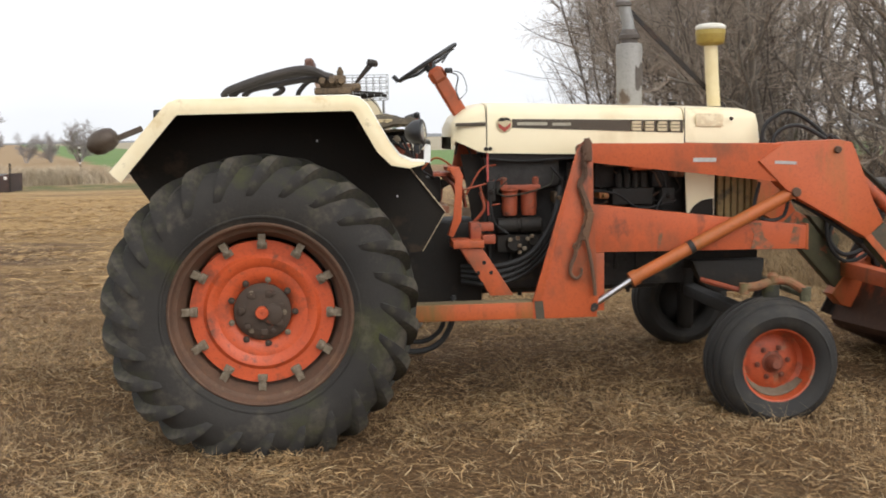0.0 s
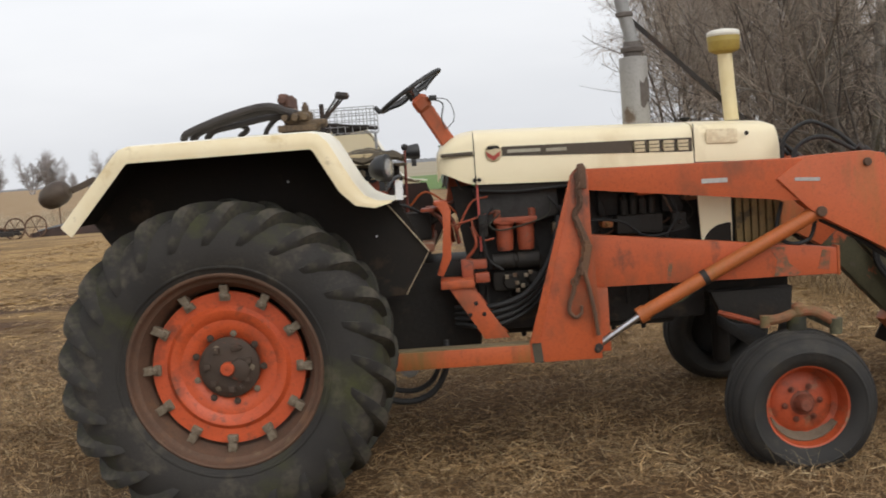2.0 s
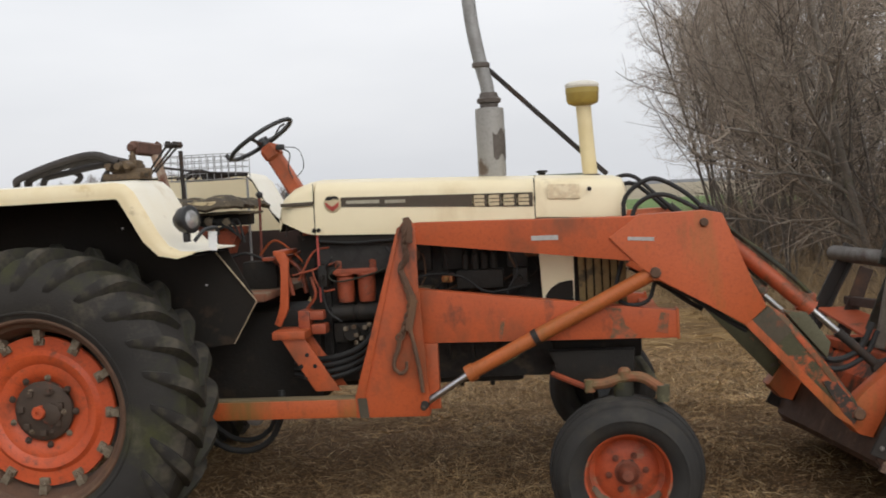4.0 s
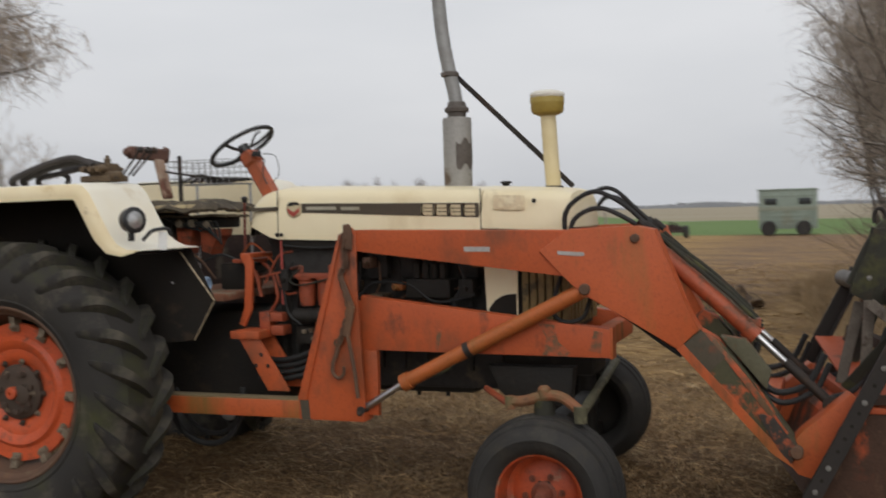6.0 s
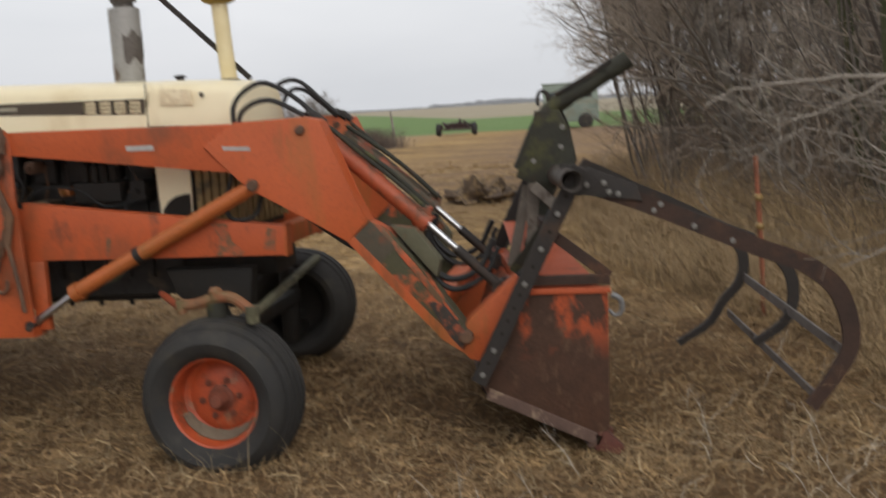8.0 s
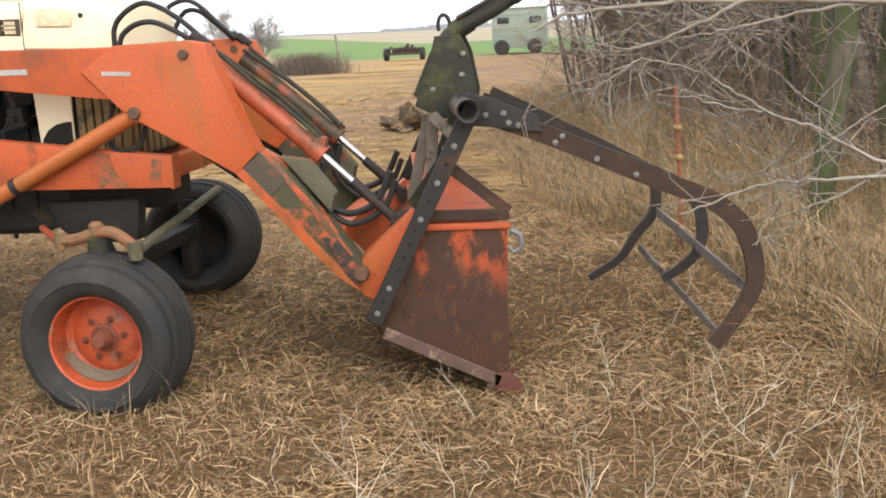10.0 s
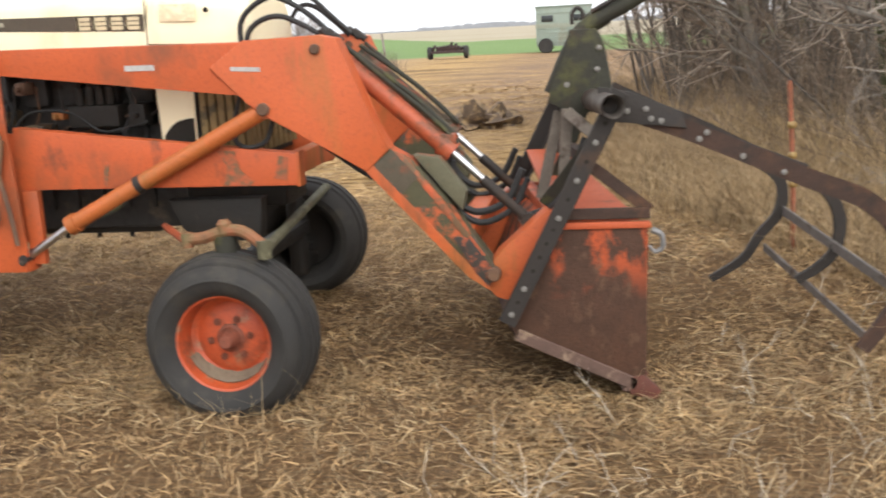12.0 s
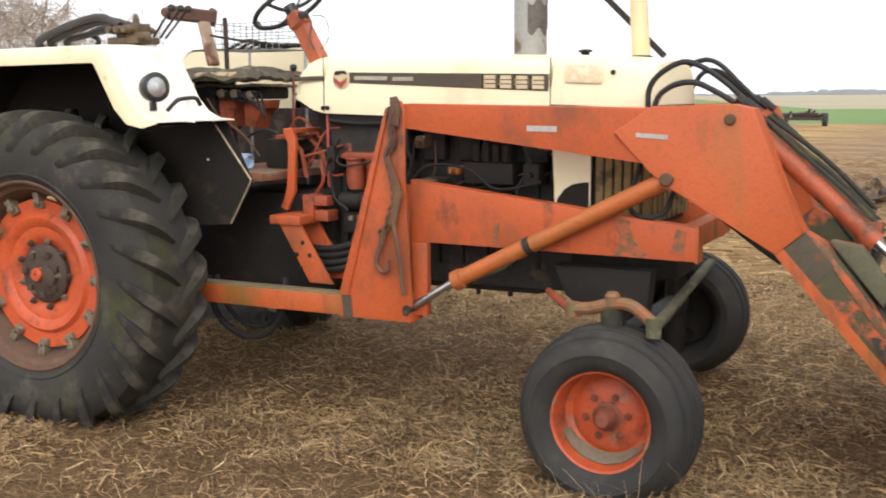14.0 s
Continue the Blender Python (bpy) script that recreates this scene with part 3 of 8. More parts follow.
    if detailed:
        flip = Matrix.Identity(4)
        for k in range(9):
            a = 2 * math.pi * k / 9 + 0.2
            piece("lug_nut", BOLT_DARK if k % 3 else BOLT_M, wheel, Matrix.Translation(c + Vector((0.170 * math.sin(a), at(0.088), 0.170 * math.cos(a)))) @ flip)
        for k in range(6):
            a = 2 * math.pi * k / 6 + 0.55
            piece("hub_bolt", BOLT_M if k % 2 else BOLT_DARK, hub, Matrix.Translation(c + Vector((0.112 * math.sin(a), at(0.072), 0.112 * math.cos(a)))))
    return wheel


rear_wheel(-0.045, 1, True)
rear_wheel(2 * CY + 0.045, -1, False, 0.20)


def front_wheel(x, y_out, z, sgn, size, paint, cap, nut):
    """A front wheel, built about its own centre and then turned a little."""
    at = lambda v: v * sgn  # noqa: E731
    o = Vector((0, 0, 0))
    place = Matrix.Translation((x, y_out, z)) @ Matrix.Diagonal((size, 1.14, size, 1))
    bm = bmesh.new()
    rim = [(0.0, 0.222), (-0.008, 0.215), (-0.004, 0.206), (0.03, 0.198), (0.06, 0.190), (0.085, 0.188), (0.092, 0.17), (0.10, 0.16), (0.088, 0.135), (0.080, 0.09), (0.078, 0.05), (0.12, 0.05), (0.13, 0.19), (0.20, 0.20), (0.215, 0.222), (0.10, 0.205)]
    lathe(bm, [(at(a), r) for a, r in rim], o, "y", 56, closed=True)
    bmesh.ops.transform(bm, matrix=place, verts=bm.verts)
    wheel = part("front_wheel", bm, paint, tractor, "steel front wheel with a muddy rim")
    bm = bmesh.new()
    tyre = [(0.006, 0.205), (-0.020, 0.226), (-0.040, 0.258), (-0.046, 0.284), (-0.050, 0.289), (-0.050, 0.295), (-0.044, 0.301), (-0.040, 0.312), (-0.030, 0.328), (-0.014, 0.345), (-0.004, 0.350), (0.000, 0.338), (0.010, 0.338), (0.014, 0.360), (0.030, 0.372), (0.038, 0.374), (0.042, 0.356), (0.052, 0.356), (0.056, 0.380), (0.080, 0.386), (0.087, 0.374), (0.097, 0.375), (0.103, 0.389), (0.131, 0.389), (0.137, 0.375), (0.147, 0.374), (0.154, 0.386), (0.178, 0.378), (0.184, 0.364), (0.194, 0.362), (0.200, 0.371), (0.226, 0.352), (0.245, 0.332), (0.258, 0.300), (0.254, 0.262), (0.236, 0.228), (0.212, 0.205)]
    lathe(bm, [(at(a), r) for a, r in tyre], o, "y", 64, closed=True)
    bmesh.ops.transform(bm, matrix=place, verts=bm.verts)
    part("tyre", bm, FRONT_RUBBER, wheel, "black ribbed front tyre sunk in straw", smooth=25)
    if nut:
        bm = bmesh.new()
        arc = np.linspace(radians(-68), radians(58), 22)
        inner, outer = [], []
        for q in arc:
            w = math.cos((q + radians(5)) / radians(64) * math.pi / 2) ** 0.7 if abs(q + radians(5)) < radians(64) else 0.0
            deep = 0.030 * w * (0.8 + 0.5 * noise.noise(Vector((q * 4, 1, 2)))) + 0.001
            inner.append(place @ Vector(((0.186 - deep) * math.sin(q), at(0.088), -(0.186 - deep) * math.cos(q))))
            outer.append(place @ Vector((0.193 * math.sin(q), at(0.040), -0.193 * math.cos(q))))
        strip(bm, inner, outer)
        thicken(bm, 0.006)
        part("caked_mud", bm, mat("dried_grey_mud", (0.20, 0.155, 0.105), (0.13, 0.095, 0.065), 0.95, scale=20, bump=0.5), wheel, "dried mud caked in the rim")
    bm = bmesh.new()
    lathe(bm, [(at(0.10), 0.066), (at(0.074), 0.064), (at(0.068), 0.052), (at(0.045), 0.042), (at(0.038), 0.038), (at(0.018), 0.033), (at(0.012), 0.026), (at(0.012), 0.004)], o, "y", 28)
    bmesh.ops.transform(bm, matrix=place, verts=bm.verts)
    hub = part("hub", bm, cap, wheel, "rusty front hub cap")
    for k in range(6):
        a = 2 * math.pi * k / 6 + 0.4
        piece("lug_nut", NUT_ORANGE if nut else BOLT_DARK, wheel, place @ Matrix.Translation((0.092 * math.sin(a), at(0.078), 0.092 * math.cos(a))) @ Matrix.Scale(0.78, 4))
    return wheel


FRONT_ORANGE = mat("front_wheel_orange", (0.50, 0.085, 0.024), (0.36, 0.06, 0.02), 0.5, scale=9, stain=(0.16, 0.048, 0.024), cover=0.38, stain_scale=7, edge=0.14, second=(0.26, 0.17, 0.10), cover2=0.30)
front_wheel(2.868, 0.205, 0.300, 1, 0.98, FRONT_ORANGE, mat("rusty_orange_hub", (0.24, 0.06, 0.028), (0.12, 0.045, 0.028), 0.65, scale=30, bump=0.4), True)
front_wheel(2.80, 1.95, 0.455, -1, 0.86, GREASE, GREASE, False)

# fenders: an angular shell over each rear wheel with a wall on its inner side
FEND = [(-0.735, 1.485), (-0.46, 1.80), (-0.425, 1.832), (-0.38, 1.846), (0.48, 1.852), (0.535, 1.842), (0.58, 1.80), (0.69, 1.60), (0.735, 1.535), (0.79, 1.505), (0.86, 1.50)]


def fender(y_out, y_in, first, shift=0.0):
    lift = Vector((shift, 0, shift * 0.6))
    s = 1 if y_in > y_out else -1
    bm = bmesh.new()
    lips = []
    for dy, dz in ((0.0, -0.085), (0.0, -0.06), (0.006 * s, -0.03), (0.03 * s, -0.006), (0.07 * s, 0.0), (0.25 * s, 0.008), (y_in - y_out, 0.008)):
        line = []
        for i, (x, z) in enumerate(FEND):
            a, b = FEND[max(i - 1, 0)], FEND[min(i + 1, len(FEND) - 1)]
            t = Vector((b[0] - a[0], 0, b[1] - a[1])).normalized()
            nrm = Vector((-t.z, 0, t.x))
            far_in = max(0.0, (i - 7) / 3) * min(1.0, abs(dy) / abs(y_in - y_out))
            line.append(Vector((x + 0.05 * far_in, y_out + dy, z)) + nrm * dz * (1.0, 0.8, 0.45, 0.15)[max(0, i - 7)])
        lips.append(line)
    rim = bmesh.new()
    for k, (p, q) in enumerate(zip(lips, lips[1:])):
        strip(rim if k < 3 else bm, p, q)
    for mesh in (bm, rim):
        bmesh.ops.remove_doubles(mesh, verts=mesh.verts, dist=0.0005)
        thicken(mesh, 0.006)
        bmesh.ops.translate(mesh, verts=mesh.verts, vec=lift)
    ob = part("fender", bm, FENDER_CREAM, tractor, "cream angular steel fender, whitened for sky glare", smooth=60)
    part("fender_lip", rim, LIP_CREAM, ob, "yellower cream rolled fender lip", smooth=60)
    bm = bmesh.new()
    wall = [(x, z - 0.01) for x, z in FEND] + [(1.005, 1.20), (0.87, 0.985), (0.5, 0.95), (-0.25, 1.0), (-0.62, 1.30)]
    prism(bm, wall, min(y_in, y_in + 0.008 * s), max(y_in, y_in + 0.008 * s), 0)
    bmesh.ops.translate(bm, verts=bm.verts, vec=lift)
    # near-black wall on the near fender, cream on the far one
    part("fender_wall", bm, UNDER if first else CREAM, ob, "near-black inner fender panel" if first else "cream inner fender panel")
    if not first:
        bm = bmesh.new()
        prism(bm, [(-0.2, 1.485), (0.90, 1.485), (0.99, 1.20), (0.87, 0.99), (-0.2, 0.99)], y_in - 0.012, y_in - 0.004, 0)
        bmesh.ops.translate(bm, verts=bm.verts, vec=lift)
        part("lower_panel", bm, mat("dark_rusty_panel", (0.050, 0.024, 0.017), (0.025, 0.017, 0.014), 0.8, scale=8, stain=(0.09, 0.07, 0.05), cover=0.3, stain_scale=4), ob, "dark rusty lower fender panel")
    # thin near-black sheet just below the cream shell
    bm = bmesh.new()
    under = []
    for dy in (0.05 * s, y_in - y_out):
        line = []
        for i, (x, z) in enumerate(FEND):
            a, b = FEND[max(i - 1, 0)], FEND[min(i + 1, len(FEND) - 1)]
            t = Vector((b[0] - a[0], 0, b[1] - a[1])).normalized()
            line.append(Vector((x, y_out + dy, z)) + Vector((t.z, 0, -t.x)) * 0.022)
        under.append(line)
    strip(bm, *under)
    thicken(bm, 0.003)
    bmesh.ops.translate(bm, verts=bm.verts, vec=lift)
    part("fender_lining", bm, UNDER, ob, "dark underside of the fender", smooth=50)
    if first:
        bm = bmesh.new()
        bar(bm, (0.78, y_in - 0.012, 1.50), (1.008, y_in - 0.012, 1.205), 0.012, 0.007)
        bar(bm, (1.008, y_in - 0.012, 1.205), (0.875, y_in - 0.012, 0.985), 0.010, 0.005)
        part("fender_edge", bm, mat("worn_cream_edge", (0.55, 0.46, 0.31), (0.30, 0.22, 0.13), 0.6, scale=18, stain=(0.10, 0.06, 0.03), cover=0.4, stain_scale=14), ob, "chipped cream angle edge")
        for x, z in ((0.302, 1.617), (0.74, 1.30)):
            bm = bmesh.new()
            lathe(bm, [(-0.003, 0.006), (0.0, 0.006)], (x, y_in - 0.001, z), "y", 8)
            part("rivet", bm, PAPER, ob)
    return ob


near_fender = fender(-0.065, 0.44, True)
far_fender = fender(2 * CY + 0.075, 2 * CY - 0.44, False, 0.09)


def hood_section(x, w, zt, zb, r=0.075):
    pts = [(-w, zb)]
    pts.append((-w * 1.0, zt - 0.15))
    for k in range(7):
        a = math.pi / 2 * k / 6
        pts.append((-w + 0.02 + r * (1 - math.cos(a)), zt - r + r * math.sin(a) - 0.012))
    pts.append((-w * 0.35, zt + 0.004))
    half = [(CY + y, z) for y, z in pts]
    return [Vector((x, y, z)) for y, z in half] + [Vector((x, 2 * CY - y, z)) for y, z in half[::-1]]


def hood_shell(name, secs, label, material=CREAM):
    bm = bmesh.new()
    lines = [hood_section(*s) for s in secs]
    for p, q in zip(lines, lines[1:]):
        strip(bm, p, q)
    for line in (lines[0], lines[-1]):
        bm.faces.new([bm.verts.new(p) for p in line])
    bmesh.ops.remove_doubles(bm, verts=bm.verts, dist=0.0005)
    return part(name, bm, material, tractor, label, smooth=40)


cowl = hood_shell("cowl", [(1.075, 0.305, 1.70, 1.625), (1.10, 0.33, 1.745, 1.60), (1.16, 0.345, 1.79, 1.57), (1.22, 0.35, 1.81, 1.54), (1.278, 0.35, 1.818, 1.525)], "cream dashboard cowl with a rounded nose")
hood = hood_shell("hood", [(1.284, 0.352, 1.82, 1.525), (1.6, 0.352, 1.812, 1.515), (2.1, 0.352, 1.795, 1.50), (2.462, 0.352, 1.782, 1.488)], "weathered cream engine hood with a dark side stripe")
front_hood = hood_shell("front_hood", [(2.468, 0.355, 1.784, 1.565), (2.7, 0.352, 1.773, 1.555), (2.88, 0.345, 1.762, 1.548), (2.925, 0.33, 1.748, 1.55), (2.94, 0.31, 1.72, 1.56)], "cream front hood section, scuffed")
HY = CY - 0.352
bm = bmesh.new()
lower_side = [(2.47, 1.558), (2.93, 1.545), (2.93, 1.53), (2.47, 1.535)]
prism(bm, lower_side, CY - 0.34, CY + 0.34, 0.002)
part("front_ledge", bm, STRIPE, front_hood, "dark gap under the front hood")
bm = bmesh.new()
prism(bm, [(2.47, 1.533), (2.92, 1.520), (2.90, 1.44), (2.47, 1.44)], CY - 0.35, CY + 0.35, 0.004)
part("front_skirt", bm, CREAM, front_hood)


def hood_z(x):
    return 1.82 - 0.0322 * (x - 1.284)


bm = bmesh.new()
prism(bm, [(1.43, hood_z(1.43) - 0.095), (2.455, hood_z(2.455) - 0.085), (2.455, hood_z(2.455) - 0.160), (1.43, hood_z(1.43) - 0.145)], HY - 0.003, HY + 0.002, 0)
stripe = part("stripe", bm, STRIPE, hood, "dark brown stripe")
# near-black box filling the space below the hood
bm = bmesh.new()
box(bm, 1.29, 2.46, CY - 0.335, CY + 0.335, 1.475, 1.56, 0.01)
part("hood_lining", bm, GREASE, hood, "near-black underside of the hood")
# lettering replaced by plain marks of its size
bm = bmesh.new()
for k in range(4):
    bm = bmesh.new()
    x = 2.135 + k * 0.078
    z = hood_z(x)
    prism(bm, [(x, z - 0.096), (x + 0.012, z - 0.096), (x + 0.012, z - 0.152), (x, z - 0.152)], HY - 0.0055, HY - 0.002, 0)
    for z0, z1 in ((0.096, 0.112), (0.117, 0.131), (0.136, 0.152)):
        prism(bm, [(x, z - z0), (x + 0.066, z - z0 - 0.001), (x + 0.066, z - z1 - 0.001), (x, z - z1)], HY - 0.0055, HY - 0.002, 0)
    part("mark", bm, LETTER, stripe, "block letter mark in faded cream")
bm = bmesh.new()
for x0, x1 in ((1.46, 1.64), (1.67, 1.78)):
    prism(bm, [(x0, hood_z(x0) - 0.112), (x1, hood_z(x1) - 0.110), (x1, hood_z(x1) - 0.128), (x0, hood_z(x0) - 0.130)], HY - 0.005, HY - 0.002, 0)
part("script_mark", bm, mat("dull_silver_script", (0.42, 0.39, 0.30), (0.28, 0.25, 0.18), 0.6), stripe)
bm = bmesh.new()
lathe(bm, [(0.004, 0.047), (-0.005, 0.047), (-0.008, 0.042), (-0.009, 0.002)], (1.385, HY, 1.69), "y", 32)
emblem = part("emblem", bm, LETTER, hood, "round cream badge with dark top and red foot")
bm = bmesh.new()
prism(bm, [(1.345, 1.700), (1.385, 1.672), (1.425, 1.700), (1.418, 1.672), (1.385, 1.648), (1.352, 1.672)], HY - 0.012, HY - 0.008, 0.001)
part("badge_foot", bm, REDMARK, emblem)
bm = bmesh.new()
prism(bm, [(1.358, 1.728), (1.412, 1.728), (1.424, 1.708), (1.395, 1.716), (1.372, 1.708), (1.346, 1.710)], HY - 0.012, HY - 0.008, 0.001)
part("badge_top", bm, GREASE, emblem)
bm = bmesh.new()
prism(bm, [(1.10, 1.703), (1.275, 1.706), (1.275, 1.685), (1.10, 1.684)], HY - 0.006, HY + 0.03, 0.003)
part("cowl_slot", bm, STRIPE, cowl, "black trim slot")
for x, z in ((1.275, 1.55), (1.30, 1.55), (2.06, 1.55), (2.75, 1.70)):
    piece("bolt", RIVET, hood, Matrix.Translation((x, HY, z)))
bm = bmesh.new()
prism(bm, [(1.2795, 1.80), (1.2835, 1.80), (1.2835, 1.528), (1.2795, 1.528)], HY - 0.0015, HY + 0.0015, 0)
part("panel_gap", bm, GREASE, hood, "dark rusty panel gap")
bm = bmesh.new()
prism(bm, [(2.4625, 1.77), (2.4675, 1.77), (2.4675, 1.50), (2.4625, 1.50)], HY - 0.0015, HY + 0.0015, 0)
part("panel_gap", bm, GREASE, hood, "dark rusty panel gap")
bm = bmesh.new()
prism(bm, [(2.535, 1.735), (2.70, 1.73), (2.70, 1.655), (2.535, 1.66)], HY - 0.004, HY + 0.002, 0.001)
part("worn_decal", bm, mat("worn_number_decal", (0.66, 0.53, 0.33), (0.75, 0.64, 0.43), 0.6, scale=22, stain=(0.78, 0.68, 0.47), cover=0.5, stain_scale=26), front_hood, "worn tan decal patch")
bm = bmesh.new()
lathe(bm, [(0, 0.02), (0.015, 0.02), (0.018, 0.032), (0.026, 0.032), (0.030, 0.015)], (2.50, CY, 1.785), "z", 20)
part("filler_cap", bm, GREASE, hood, "dark radiator filler cap")

# exhaust stack with brace, and the air stem with its bowl
MX = 2.225
bm = bmesh.new()
lathe(bm, [(1.775, 0.074), (1.80, 0.078), (2.15, 0.080), (2.172, 0.078), (2.178, 0.045), (2.18, 0.02)], (MX, CY, 0), "z", 36)
muffler = part("muffler", bm, MUFFLER, tractor, "grey vertical muffler with a rusty patch")
bm = bmesh.new()
strip(bm, *[[Vector((MX + 0.0815 * math.cos(a), CY + 0.0815 * math.sin(a), z + 0.02 * math.sin(7 * a))) for a in np.linspace(-1.35, 0.35, 12)] for z in (1.90, 2.04)])
thicken(bm, 0.001)
part("rust_patch", bm, MUFFLER_DARK, muffler, "brown rust patch", smooth=60)
bm = bmesh.new()
lathe(bm, [(2.17, 0.05), (2.20, 0.052), (2.205, 0.066), (2.225, 0.068), (2.235, 0.054), (2.26, 0.048)], (MX, CY, 0), "z", 24)
part("pipe_clamp", bm, MUFFLER_DARK, muffler, "tarnished exhaust clamp")
bm = bmesh.new()
lathe(bm, [(2.40, 0.040), (2.405, 0.050), (2.425, 0.050), (2.43, 0.040)], (MX - 0.035, CY, 0), "z", 20)
part("pipe_clamp", bm, MUFFLER_DARK, muffler)
bm = bmesh.new()
tube(bm, smooth_path([(MX, CY, 2.20), (MX - 0.008, CY, 2.30), (MX - 0.035, CY, 2.42), (MX - 0.075, CY, 2.65), (MX - 0.10, CY, 2.95)]), 0.038, 20)
part("exhaust_pipe", bm, PIPE, muffler, "slightly leaning grey exhaust pipe")
bm = bmesh.new()
bar(bm, (MX - 0.03, CY + 0.045, 2.425), (2.86, CY + 0.06, 1.775), 0.008, 0.028, 0.001)
part("brace", bm, BLACKSTEEL, muffler, "flat dark steel brace with bolt holes")
SX = 2.755
bm = bmesh.new()
tube(bm, [(SX + 0.012, CY, 1.765), (SX, CY, 1.95), (SX - 0.012, CY, 2.18)], 0.041, 24)
stem = part("air_stem", bm, STEM, tractor, "cream air intake stem")
bm = bmesh.new()
lathe(bm, [(1.76, 0.055), (1.775, 0.055), (1.78, 0.042)], (SX + 0.012, CY, 0), "z", 24)
part("collar", bm, GREASE, stem)
bm = bmesh.new()
lathe(bm, [(2.155, 0.040), (2.162, 0.060), (2.172, 0.082), (2.187, 0.088), (2.242, 0.090), (2.257, 0.088)], (SX - 0.014, CY, 0), "z", 36)
bowl = part("bowl", bm, YELLOW, stem, "mustard yellow pre-cleaner bowl")
bm = bmesh.new()
lathe(bm, [(2.255, 0.090), (2.267, 0.094), (2.279, 0.090), (2.289, 0.07), (2.295, 0.03), (2.296, 0.003)], (SX - 0.014, CY, 0), "z", 36)
part("cap", bm, CAPWHITE, bowl, "off-white bowl lid")
bm = bmesh.new()
lathe(bm, [(2.227, 0.0915), (2.252, 0.0915)], (SX - 0.014, CY, 0), "z", 36)
part("band", bm, mat("ochre_band", (0.42, 0.32, 0.08), (0.36, 0.26, 0.06), 0.5), bowl)

# engine, transmission and everything under the hood
bm = bmesh.new()
box(bm, 1.24, 2.52, CY - 0.19, CY + 0.19, 0.70, 1.50, 0.02)
engine = part("engine", bm, BLOCK, tractor, "grimy dark engine block with fittings")
bm = bmesh.new()
box(bm, 0, 0.12, CY - 0.25, CY - 0.18, 1.30, 1.47, 0.02)
port = finish(bm, "port", BLOCK)
bm = bmesh.new()
box(bm, 0, 0.018, CY - 0.215, CY - 0.18, 0.80, 1.22, 0.005)
rib = finish(bm, "rib", BLOCK)
for k in range(6):
    piece("port", port, engine, Matrix.Translation((1.42 + k * 0.175, 0, 0)))
for k in range(9):
    piece("rib", rib, engine, Matrix.Translation((1.30 + k * 0.13, 0, 0)))
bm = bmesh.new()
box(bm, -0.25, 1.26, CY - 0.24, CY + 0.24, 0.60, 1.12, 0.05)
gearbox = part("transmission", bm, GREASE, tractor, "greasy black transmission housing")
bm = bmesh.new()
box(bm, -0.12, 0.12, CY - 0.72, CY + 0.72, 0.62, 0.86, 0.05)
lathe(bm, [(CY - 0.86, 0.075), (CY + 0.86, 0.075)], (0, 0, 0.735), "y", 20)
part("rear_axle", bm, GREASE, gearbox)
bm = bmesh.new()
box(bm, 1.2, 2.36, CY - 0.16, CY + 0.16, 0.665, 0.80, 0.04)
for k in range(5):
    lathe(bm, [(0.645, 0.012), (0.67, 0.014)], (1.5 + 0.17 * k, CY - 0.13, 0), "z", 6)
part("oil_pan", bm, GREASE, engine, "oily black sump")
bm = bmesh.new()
prism(bm, [(1.26, 1.50), (1.72, 1.50), (1.72, 1.33), (1.60, 1.30), (1.30, 1.30)], CY - 0.30, CY - 0.18, 0.02)
part("side_cover", bm, BLOCK, engine, "grey dusty casting below the hood")
bm = bmesh.new()
box(bm, 1.36, 1.60, CY - 0.335, CY - 0.24, 1.305, 1.335, 0.008)
for x in (1.385, 1.575):
    lathe(bm, [(1.33, 0.022), (1.375, 0.022), (1.38, 0.012)], (x, CY - 0.29, 0), "z", 10)
part("filter_head", bm, OILY_ORANGE, engine, "orange fuel filter head")
for x in (1.420, 1.535):
    bm = bmesh.new()
    lathe(bm, [(1.15, 0.030), (1.155, 0.042), (1.20, 0.047), (1.29, 0.047), (1.30, 0.056), (1.308, 0.056)], (x, CY - 0.29, 0), "z", 24)
    part("fuel_filter", bm, OILY_ORANGE, engine, "orange fuel filter canister")
bm = bmesh.new()
lathe(bm, [(1.34, 0.03), (1.345, 0.043), (1.46, 0.045), (1.465, 0.04), (1.48, 0.04), (1.485, 0.048), (1.60, 0.048), (1.61, 0.03)], (0, CY - 0.30, 1.095), "x", 24)
part("starter_motor", bm, GREASE, engine, "dark cylindrical starter motor")
bm = bmesh.new()
box(bm, 1.34, 1.64, CY - 0.30, CY - 0.18, 0.93, 1.04, 0.02)
lathe(bm, [(CY - 0.33, 0.04), (CY - 0.30, 0.05), (CY - 0.18, 0.05)], (1.44, 0, 0.985), "y", 18)
lathe(bm, [(CY - 0.325, 0.03), (CY - 0.30, 0.04), (CY - 0.18, 0.04)], (1.56, 0, 1.0), "y", 18)
pump = part("fuel_pump", bm, GREASE, engine, "oily dark injection pump")
for x, z in ((1.415, 1.012), (1.46, 1.02), (1.52, 1.015), (1.545, 1.03), (1.47, 0.975), (1.50, 0.958), (1.47, 0.935)):
    bm = bmesh.new()
    box(bm, x - 0.011, x + 0.011, CY - 0.345, CY - 0.32, z - 0.011, z + 0.011, 0.003)
    part("pipe_union", bm, CLAMPSTEEL, pump)
bm = bmesh.new()
box(bm, 1.17, 1.235, CY - 0.40, CY - 0.30, 1.02, 1.125, 0.01)
